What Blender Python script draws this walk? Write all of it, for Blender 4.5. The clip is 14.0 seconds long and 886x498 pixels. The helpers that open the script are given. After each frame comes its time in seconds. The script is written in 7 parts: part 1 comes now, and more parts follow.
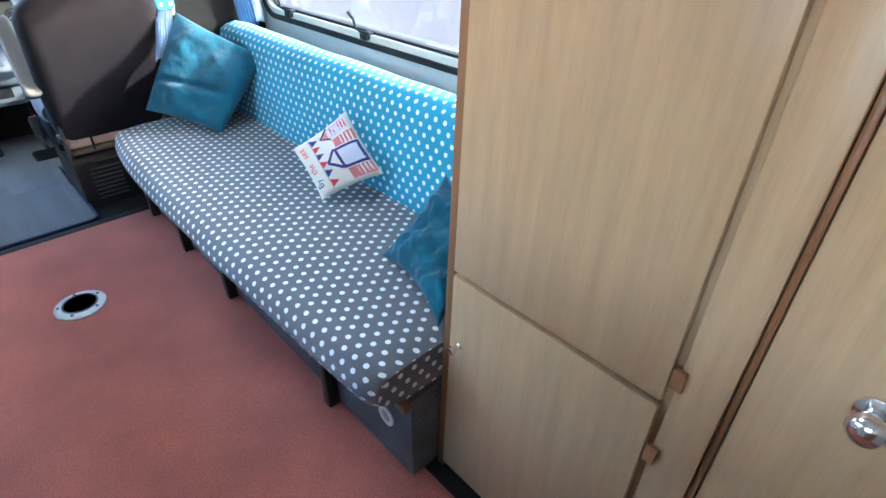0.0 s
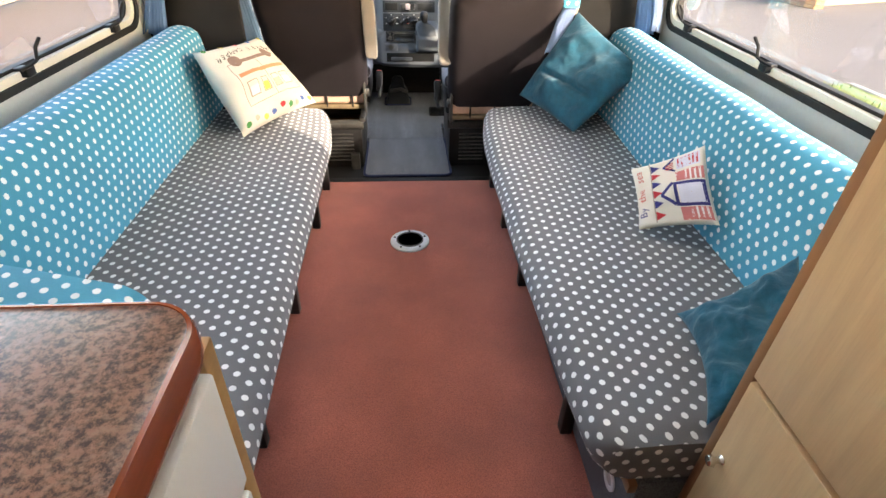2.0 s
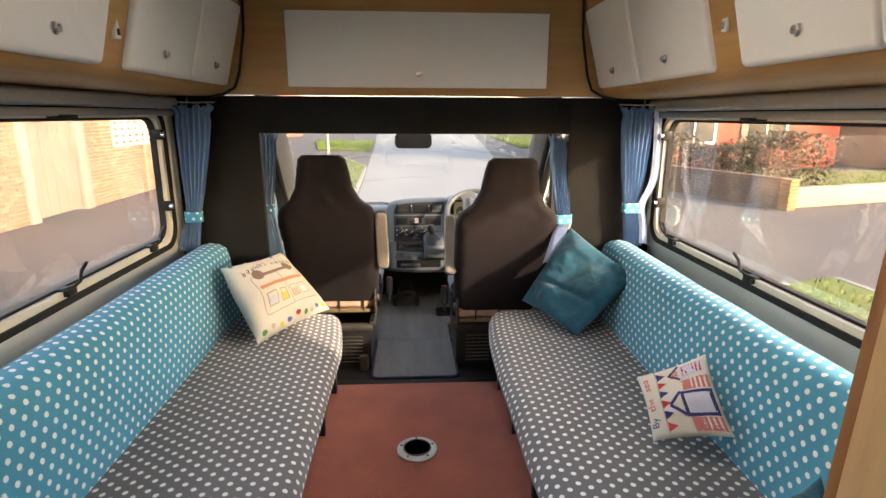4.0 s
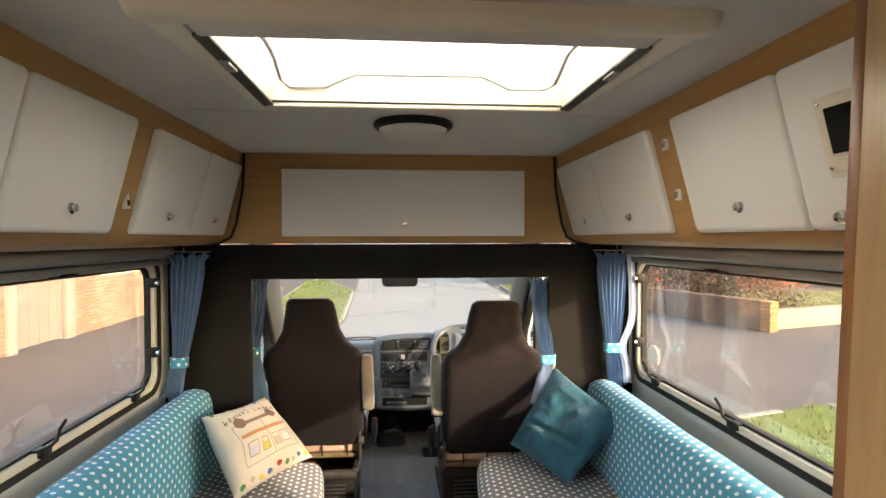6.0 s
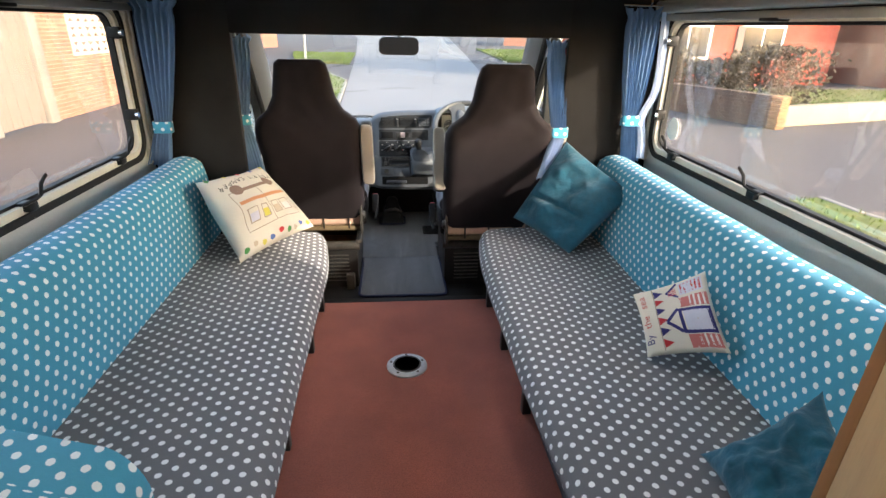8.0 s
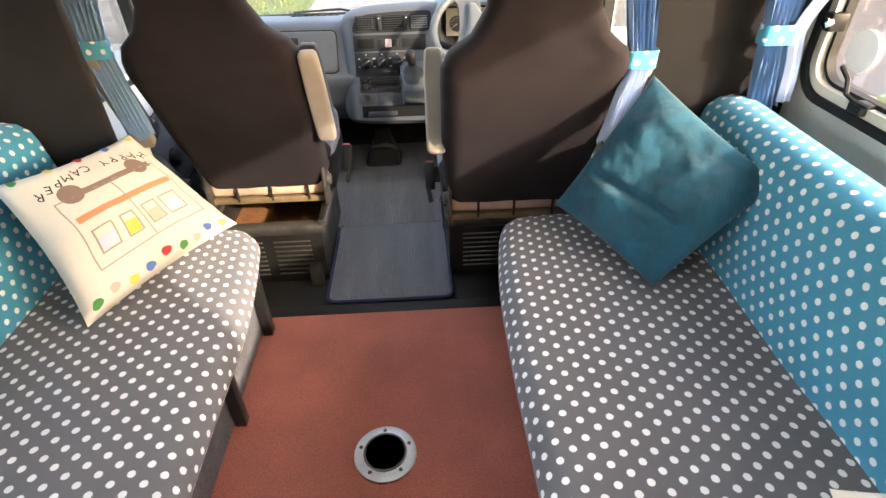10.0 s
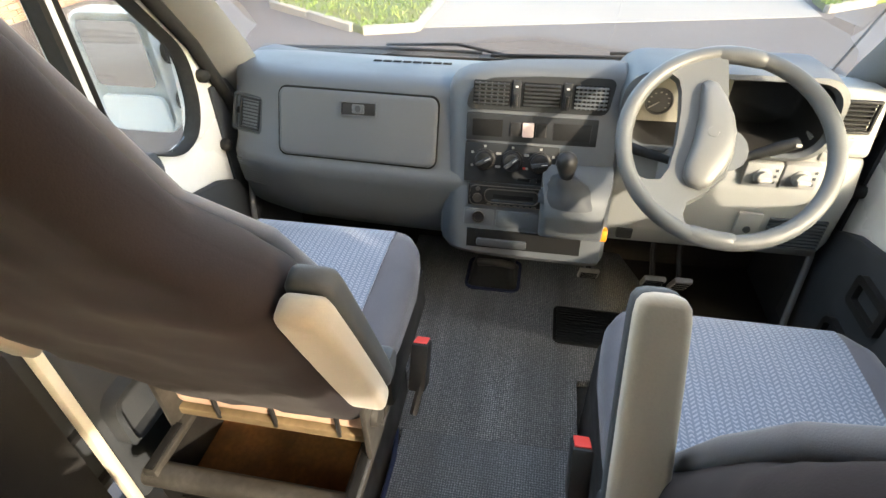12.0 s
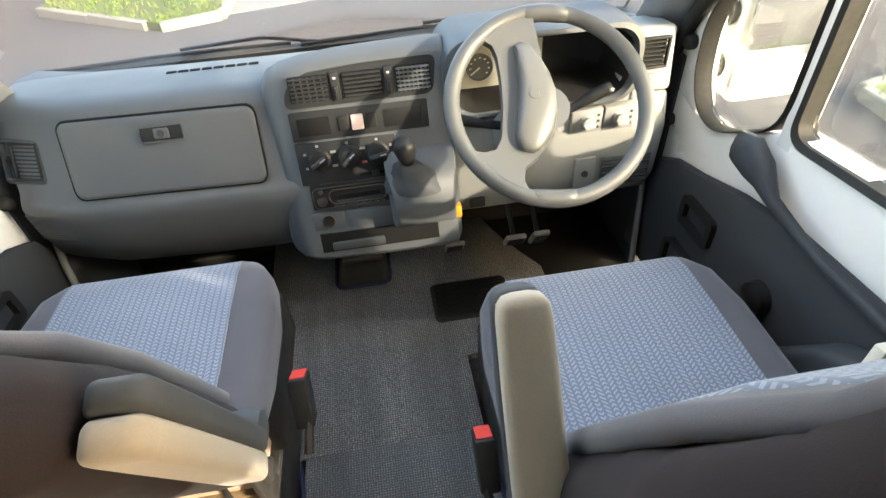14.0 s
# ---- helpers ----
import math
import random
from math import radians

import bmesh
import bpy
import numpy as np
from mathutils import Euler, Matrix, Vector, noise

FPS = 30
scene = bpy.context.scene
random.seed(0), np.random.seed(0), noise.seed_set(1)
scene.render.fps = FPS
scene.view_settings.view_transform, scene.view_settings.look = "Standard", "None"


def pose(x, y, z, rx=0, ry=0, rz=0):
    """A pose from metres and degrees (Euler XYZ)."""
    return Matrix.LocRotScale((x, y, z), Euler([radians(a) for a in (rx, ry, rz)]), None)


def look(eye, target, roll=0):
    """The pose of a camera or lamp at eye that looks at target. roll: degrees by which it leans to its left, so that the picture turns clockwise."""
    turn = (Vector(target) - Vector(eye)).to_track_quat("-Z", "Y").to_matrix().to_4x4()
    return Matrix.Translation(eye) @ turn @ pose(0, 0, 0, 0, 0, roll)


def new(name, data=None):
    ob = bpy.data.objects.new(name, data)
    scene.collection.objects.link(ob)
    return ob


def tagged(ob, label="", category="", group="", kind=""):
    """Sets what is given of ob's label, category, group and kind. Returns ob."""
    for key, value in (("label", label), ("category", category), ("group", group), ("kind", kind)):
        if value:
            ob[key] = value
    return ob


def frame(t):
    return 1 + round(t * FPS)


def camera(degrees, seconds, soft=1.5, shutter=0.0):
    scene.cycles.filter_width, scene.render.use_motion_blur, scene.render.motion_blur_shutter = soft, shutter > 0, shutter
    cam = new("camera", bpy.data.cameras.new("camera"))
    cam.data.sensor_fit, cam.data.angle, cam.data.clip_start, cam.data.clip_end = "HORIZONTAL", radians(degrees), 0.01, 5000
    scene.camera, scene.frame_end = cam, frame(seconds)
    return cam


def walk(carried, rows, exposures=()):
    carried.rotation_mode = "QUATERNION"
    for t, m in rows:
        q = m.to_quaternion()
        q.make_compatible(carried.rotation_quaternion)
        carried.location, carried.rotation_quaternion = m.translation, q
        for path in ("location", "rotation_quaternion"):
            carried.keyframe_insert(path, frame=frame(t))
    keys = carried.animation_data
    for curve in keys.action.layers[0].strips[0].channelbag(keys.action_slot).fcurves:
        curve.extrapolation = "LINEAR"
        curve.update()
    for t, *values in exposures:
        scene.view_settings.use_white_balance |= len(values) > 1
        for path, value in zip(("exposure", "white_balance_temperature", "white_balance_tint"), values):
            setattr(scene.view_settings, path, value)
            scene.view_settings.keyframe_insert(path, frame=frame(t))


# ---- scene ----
cam = camera(79.7, 14.0)
PATH = [
    (0, (-0.05, -1.881, 1.202), (1.085, -0.672, 0.084), 0.7),
    (0.5, (-0.041, -1.801, 1.193), (0.742, -0.341, 0.073), 1.0),
    (1, (-0.017, -1.786, 1.19), (0.458, -0.215, 0.048), 1.2),
    (1.5, (-0.014, -1.81, 1.202), (0.236, -0.203, 0.037), 1.7),
    (2, (0.003, -1.831, 1.216), (0.124, -0.186, 0.086), 1.2),
    (2.5, (-0.005, -1.83, 1.239), (0.106, -0.08, 0.276), 0.9),
    (3, (-0.01, -1.835, 1.253), (0.098, 0.003, 0.473), 0.5),
    (3.2, (-0.012, -1.839, 1.258), (0.094, 0.028, 0.547), 0.4),
    (5.3, (0.0, -1.885, 1.361), (0.139, 0.099, 1.148), 0.2),
    (5.5, (-0.006, -1.89, 1.37), (0.14, 0.098, 1.205), 0.1),
    (6, (-0.003, -1.907, 1.393), (0.159, 0.086, 1.353), -0.1),
    (6.5, (-0.006, -1.912, 1.397), (0.186, 0.079, 1.435), 0.3),
    (7, (-0.009, -1.889, 1.359), (0.18, 0.098, 1.234), 0.8),
    (7.5, (-0.012, -1.839, 1.29), (0.159, 0.1, 0.829), 0.9),
    (7.7, (-0.029, -1.821, 1.269), (0.145, 0.079, 0.669), 0.9),
    (9.8, (0.101, -0.944, 1.218), (0.182, 0.68, 0.053), -1.3),
    (10, (0.129, -0.808, 1.224), (0.193, 0.814, 0.055), -1.4),
    (10.5, (0.127, -0.512, 1.209), (0.099, 1.114, 0.045), -1.1),
    (11, (0.069, -0.169, 1.206), (-0.02, 1.46, 0.05), -0.6),
    (11.5, (0.043, 0.104, 1.194), (-0.125, 1.717, 0.023), -0.6),
    (12, (0.035, 0.332, 1.165), (-0.271, 1.889, -0.052), -1.1),
    (12.5, (0.026, 0.437, 1.158), (-0.327, 1.945, -0.107), -1.6),
    (13, (0.028, 0.466, 1.16), (-0.242, 1.965, -0.135), -2.1),
    (13.5, (0.043, 0.46, 1.173), (-0.074, 1.967, -0.137), -2.5),
    (14, (0.068, 0.414, 1.174), (0.224, 1.913, -0.141), -4.3),
]
# the clip's own exposure and white balance
EXPOSURE = [(0, 4.25, 5200, 6), (0.5, 4.25, 6000, 8), (1.5, 4.1, 6900, 13), (2.2, 4.0, 7300, 14), (3, 3.62, 7900, 17), (6, 3.33, 8000, 13), (7.5, 3.3, 6700, 12), (10, 3.8, 7400, 16), (11, 3.92, 7100, 11), (12, 3.75, 7500, 10), (13.3, 3.8, 7700, 9), (14, 3.75, 7700, 9)]
walk(cam, [(t, look(eye, target, roll)) for t, eye, target, roll in PATH], EXPOSURE)

# ---- world and light ----
SUN = Vector((-1.25, 0.98, -0.66)).normalized()
world = bpy.data.worlds.new("sky")
scene.world = world
world.use_nodes = True
wn = world.node_tree.nodes
sky = wn.new("ShaderNodeTexSky")
sky.sky_type, sky.sun_disc = "NISHITA", False
sky.sun_elevation = math.asin(-SUN.z)
sky.sun_rotation = math.atan2(-SUN.x, -SUN.y)
sky.air_density, sky.dust_density = 1.0, 2.0
world.node_tree.links.new(sky.outputs[0], wn["Background"].inputs[0])
wn["Background"].inputs[1].default_value = 0.15
lamp = bpy.data.lights.new("sun", "SUN")
lamp.energy, lamp.angle, lamp.color = 0.75, radians(1.2), (1.0, 0.93, 0.82)
new("sun", lamp).matrix_world = look((0, 0, 30), Vector((0, 0, 30)) + SUN)


def daylight(name, at, way, width, height, watts):
    """The sky's light in a window opening."""
    a = bpy.data.lights.new(name, "AREA")
    a.shape, a.size, a.size_y, a.energy, a.color = "RECTANGLE", width, height, watts, (1.0, 0.97, 0.92)
    new(name, a).matrix_world = look(at, Vector(at) + Vector(way))


daylight("rooflight_daylight", (0.053, -0.69, 1.905), (0, 0.001, -1), 0.78, 0.48, 1.25)
daylight("kitchen_window_daylight", (-1.065, -2.0, 1.2), (1, 0.05, -0.1), 0.66, 0.38, 0.5)
daylight("windscreen_daylight", (0.0, 1.19, 1.315), (0, -0.75, -0.65), 1.2, 0.2, 0.6)


# ---- materials ----
def nodes_of(name):
    m = bpy.data.materials.new(name)
    m.use_nodes = True
    nt = m.node_tree
    return m, nt, nt.nodes["Principled BSDF"]


def mixer(nt, fac, a, b, mode="MIX"):
    n = nt.nodes.new("ShaderNodeMix")
    n.data_type, n.blend_type = "RGBA", mode
    for sock, v in ((n.inputs[0], fac), (n.inputs[6], a), (n.inputs[7], b)):
        if hasattr(v, "is_linked"):
            nt.links.new(v, sock)
        elif isinstance(v, (int, float)):
            sock.default_value = v
        else:
            sock.default_value = (*v, 1)
    return n.outputs[2]


def noise_tex(nt, scale, detail=4, coord="Object", stretch=(1, 1, 1), rough=0.55):
    tc, mp, n = nt.nodes.new("ShaderNodeTexCoord"), nt.nodes.new("ShaderNodeMapping"), nt.nodes.new("ShaderNodeTexNoise")
    mp.inputs["Scale"].default_value = stretch
    nt.links.new(tc.outputs[coord], mp.inputs[0])
    nt.links.new(mp.outputs[0], n.inputs["Vector"])
    n.inputs["Scale"].default_value, n.inputs["Detail"].default_value, n.inputs["Roughness"].default_value = scale, detail, rough
    return n.outputs["Fac"]


def ramp(nt, src, a, b):
    r = nt.nodes.new("ShaderNodeMapRange")
    r.inputs[1].default_value, r.inputs[2].default_value = a, b
    nt.links.new(src, r.inputs[0])
    return r.outputs[0]


def mth(nt, op, a, b=None):
    n = nt.nodes.new("ShaderNodeMath")
    n.operation = op
    for i, v in enumerate((a, b)):
        if v is None:
            continue
        if hasattr(v, "is_linked"):
            nt.links.new(v, n.inputs[i])
        else:
            n.inputs[i].default_value = v
    return n.outputs[0]


def bump(nt, p, src, strength, dist):
    b = nt.nodes.new("ShaderNodeBump")
    b.inputs["Strength"].default_value, b.inputs["Distance"].default_value = strength, dist
    nt.links.new(src, b.inputs["Height"])
    nt.links.new(b.outputs[0], p.inputs["Normal"])


def surface(name, col, rough=0.6, metal=0.0, var=0.18, big=3.0, fine=120.0, bmp=0.15, dist=0.001, stretch=(1, 1, 1), col2=None, sheen=0.0, coat=0.0, grain=0.35):
    """A plain surface with stains at a large scale and grain at a fine one."""
    m, nt, p = nodes_of(name)
    dark = col2 or tuple(c * (1 - var) for c in col)
    light = tuple(min(1, c * (1 + var * 0.5)) for c in col)
    b = ramp(nt, noise_tex(nt, big, 5), 0.3, 0.7)
    f = noise_tex(nt, fine, 3, stretch=stretch)
    c = mixer(nt, b, dark, light)
    c = mixer(nt, mth(nt, "MULTIPLY", ramp(nt, f, 0.35, 0.7), grain), c, tuple(x * (1 - 1.6 * var) if var < 0.6 else x * 0.1 for x in col))
    nt.links.new(c, p.inputs["Base Color"])
    r = nt.nodes.new("ShaderNodeMapRange")
    r.inputs[3].default_value, r.inputs[4].default_value = max(0.02, rough - 0.08), min(1, rough + 0.1)
    nt.links.new(b, r.inputs[0])
    nt.links.new(r.outputs[0], p.inputs["Roughness"])
    p.inputs["Metallic"].default_value = metal
    if sheen:
        p.inputs["Sheen Weight"].default_value = sheen
    if coat:
        p.inputs["Coat Weight"].default_value = coat
        p.inputs["Coat Roughness"].default_value = 0.1
    if bmp:
        bump(nt, p, f, bmp, dist)
    return m


def dotted(name, col, a=0.037, r=0.0076):
    """Woven cotton with a staggered print of white dots, laid out by the cloth's own lengths."""
    m, nt, p = nodes_of(name)
    uv = nt.nodes.new("ShaderNodeUVMap")
    s = nt.nodes.new("ShaderNodeSeparateXYZ")
    nt.links.new(uv.outputs[0], s.inputs[0])
    out = []
    for off in (0.0, 0.5):
        d = []
        for sock, step in ((s.outputs[0], a), (s.outputs[1], a * 1.45)):
            f = mth(nt, "FRACT", mth(nt, "ADD", mth(nt, "DIVIDE", sock, step), off + 10))
            d.append(mth(nt, "POWER", mth(nt, "MULTIPLY", mth(nt, "SUBTRACT", f, 0.5), step), 2))
        out.append(mth(nt, "SQRT", mth(nt, "ADD", d[0], d[1])))
    near = mth(nt, "MINIMUM", out[0], out[1])
    near = mth(nt, "ADD", near, mth(nt, "MULTIPLY", mth(nt, "SUBTRACT", noise_tex(nt, 300, 1), 0.5), 0.0018))
    dot = ramp(nt, near, r + 0.0006, r - 0.0006)
    weave = noise_tex(nt, 420, 2)
    big = ramp(nt, noise_tex(nt, 4, 4), 0.3, 0.7)
    base = mixer(nt, big, tuple(c * 0.86 for c in col), tuple(c * 1.06 for c in col))
    base = mixer(nt, mth(nt, "MULTIPLY", ramp(nt, weave, 0.3, 0.7), 0.3), base, tuple(c * 0.7 for c in col))
    nt.links.new(mixer(nt, dot, base, (0.78, 0.79, 0.78)), p.inputs["Base Color"])
    p.inputs["Roughness"].default_value = 0.82
    p.inputs["Sheen Weight"].default_value = 0.15
    bump(nt, p, mth(nt, "ADD", weave, mth(nt, "MULTIPLY", noise_tex(nt, 9, 3), 3.0)), 0.25, 0.002)
    return m


def wood(name, col, axis="z", rough=0.38):
    m, nt, p = nodes_of(name)
    st = {"z": (14, 14, 0.8), "y": (14, 0.8, 14), "x": (0.8, 14, 14)}[axis]
    g = noise_tex(nt, 3.0, 6, stretch=st, rough=0.6)
    fine = noise_tex(nt, 26, 3, stretch=st)
    b = ramp(nt, noise_tex(nt, 2.0, 3), 0.3, 0.7)
    c = mixer(nt, ramp(nt, g, 0.3, 0.7), tuple(x * 0.84 for x in col), tuple(min(1, x * 1.08) for x in col))
    c = mixer(nt, mth(nt, "MULTIPLY", b, 0.25), c, tuple(x * 0.82 for x in col))
    c = mixer(nt, mth(nt, "MULTIPLY", ramp(nt, fine, 0.5, 0.75), 0.22), c, tuple(x * 0.6 for x in col))
    nt.links.new(c, p.inputs["Base Color"])
    p.inputs["Roughness"].default_value = rough
    bump(nt, p, fine, 0.08, 0.0006)
    return m


def glass(name, tint=(0.96, 0.97, 0.96), gloss=1.0, dirt_haze=0.06):
    """A clear pane: what is behind it, a Fresnel gloss, a dusty film and painted reflection haze."""
    m = bpy.data.materials.new(name)
    m.use_nodes = True
    nt = m.node_tree
    for n in list(nt.nodes):
        if n.type == "BSDF_PRINCIPLED":
            nt.nodes.remove(n)
    t, g, d = nt.nodes.new("ShaderNodeBsdfTransparent"), nt.nodes.new("ShaderNodeBsdfGlossy"), nt.nodes.new("ShaderNodeBsdfDiffuse")
    t.inputs[0].default_value = (*tint, 1)
    g.inputs["Roughness"].default_value = 0.02
    d.inputs[0].default_value = (0.6, 0.57, 0.52, 1)
    fr = nt.nodes.new("ShaderNodeFresnel")
    fr.inputs[0].default_value = 1.45
    a, b = nt.nodes.new("ShaderNodeMixShader"), nt.nodes.new("ShaderNodeMixShader")
    nt.links.new(mth(nt, "MULTIPLY", fr.outputs[0], 0.6 * gloss), a.inputs[0])
    nt.links.new(t.outputs[0], a.inputs[1])
    nt.links.new(g.outputs[0], a.inputs[2])
    # patchy pale mix, painted in for hazy reflections as well as a dusty film
    dust_haze = mth(nt, "MULTIPLY", ramp(nt, noise_tex(nt, 3.5, 5, stretch=(1, 1.6, 0.5)), 0.45, 0.8), dirt_haze)
    nt.links.new(dust_haze, b.inputs[0])
    nt.links.new(a.outputs[0], b.inputs[1])
    nt.links.new(d.outputs[0], b.inputs[2])
    nt.links.new(b.outputs[0], nt.nodes["Material Output"].inputs[0])
    return m


def varied(name, cols, rough=0.85, fine=60, bmp=0.4):
    """Bricks and stones: each piece takes its own shade."""
    m, nt, p = nodes_of(name)
    oi, geo = nt.nodes.new("ShaderNodeObjectInfo"), nt.nodes.new("ShaderNodeNewGeometry")
    rnd = mth(nt, "FRACT", mth(nt, "ADD", oi.outputs["Random"], geo.outputs["Random Per Island"]))
    r = nt.nodes.new("ShaderNodeValToRGB")
    for i, c in enumerate(cols):
        e = r.color_ramp.elements[i] if i < 2 else r.color_ramp.elements.new(1)
        e.position, e.color = i / (len(cols) - 1), (*c, 1)
    nt.links.new(rnd, r.inputs[0])
    f = noise_tex(nt, fine, 4)
    c = mixer(nt, mth(nt, "MULTIPLY", ramp(nt, f, 0.4, 0.7), 0.4), r.outputs[0], (0.34, 0.24, 0.18))
    nt.links.new(c, p.inputs["Base Color"])
    p.inputs["Roughness"].default_value = rough
    bump(nt, p, f, bmp, 0.004)
    return m


def weave_cloth(name, a, b, step=0.011):
    """Seat cloth with a small broken zigzag of two blues and greys."""
    m, nt, p = nodes_of(name)
    tc, s = nt.nodes.new("ShaderNodeTexCoord"), nt.nodes.new("ShaderNodeSeparateXYZ")
    nt.links.new(tc.outputs["Object"], s.inputs[0])
    zig = mth(nt, "PINGPONG", mth(nt, "DIVIDE", s.outputs[0], step), 1.0)
    v = mth(nt, "FRACT", mth(nt, "ADD", mth(nt, "DIVIDE", s.outputs[1], step), mth(nt, "MULTIPLY", zig, 0.8)))
    on = mth(nt, "MULTIPLY", mth(nt, "GREATER_THAN", v, 0.5), mth(nt, "GREATER_THAN", mth(nt, "FRACT", mth(nt, "DIVIDE", s.outputs[0], step * 1.5)), 0.3))
    c = mixer(nt, on, a, b)
    c = mixer(nt, mth(nt, "MULTIPLY", ramp(nt, noise_tex(nt, 5, 4), 0.3, 0.7), 0.3), c, tuple(x * 0.6 for x in a))
    nt.links.new(c, p.inputs["Base Color"])
    p.inputs["Roughness"].default_value = 0.9
    p.inputs["Sheen Weight"].default_value = 0.2
    bump(nt, p, mth(nt, "ADD", on, noise_tex(nt, 500, 2)), 0.3, 0.0012)
    return m


def loop_carpet(name, a, b, step):
    """Loop-pile carpet: rows of small loops, worn in long streaks."""
    m, nt, p = nodes_of(name)
    tc, s = nt.nodes.new("ShaderNodeTexCoord"), nt.nodes.new("ShaderNodeSeparateXYZ")
    nt.links.new(tc.outputs["Object"], s.inputs[0])
    wob = mth(nt, "MULTIPLY", noise_tex(nt, 90, 2), 2.4)
    u = mth(nt, "SINE", mth(nt, "ADD", mth(nt, "MULTIPLY", mth(nt, "ADD", s.outputs[0], s.outputs[1]), 6.283 / step), wob))
    v = mth(nt, "SINE", mth(nt, "ADD", mth(nt, "MULTIPLY", mth(nt, "SUBTRACT", s.outputs[0], s.outputs[1]), 6.283 / step), wob))
    loops = ramp(nt, mth(nt, "MULTIPLY", u, v), -0.5, 0.6)
    fleck = ramp(nt, noise_tex(nt, 260, 3), 0.35, 0.68)
    streak = ramp(nt, noise_tex(nt, 5, 4, stretch=(3.2, 0.35, 1)), 0.36, 0.66)
    dirt_haze = ramp(nt, noise_tex(nt, 3.5, 5), 0.35, 0.7)
    c = mixer(nt, mth(nt, "MULTIPLY", loops, fleck), a, b)
    c = mixer(nt, mth(nt, "MULTIPLY", streak, 0.45), c, tuple(x * 0.62 for x in a))
    c = mixer(nt, mth(nt, "MULTIPLY", dirt_haze, 0.3), c, (0.10, 0.10, 0.095))
    nt.links.new(c, p.inputs["Base Color"])
    p.inputs["Roughness"].default_value = 0.96
    p.inputs["Sheen Weight"].default_value = 0.15
    bump(nt, p, mth(nt, "ADD", loops, mth(nt, "MULTIPLY", fleck, 0.6)), 0.6, 0.003)
    return m


def granite(name):
    m, nt, p = nodes_of(name)
    v = noise_tex(nt, 110, 6, rough=0.8)
    w = noise_tex(nt, 130, 3)
    c = mixer(nt, ramp(nt, v, 0.43, 0.57), (0.06, 0.036, 0.03), (0.35, 0.19, 0.135))
    c = mixer(nt, mth(nt, "MULTIPLY", ramp(nt, w, 0.52, 0.66), 0.6), c, (0.40, 0.26, 0.2))
    nt.links.new(c, p.inputs["Base Color"])
    p.inputs["Roughness"].default_value = 0.28
    return m


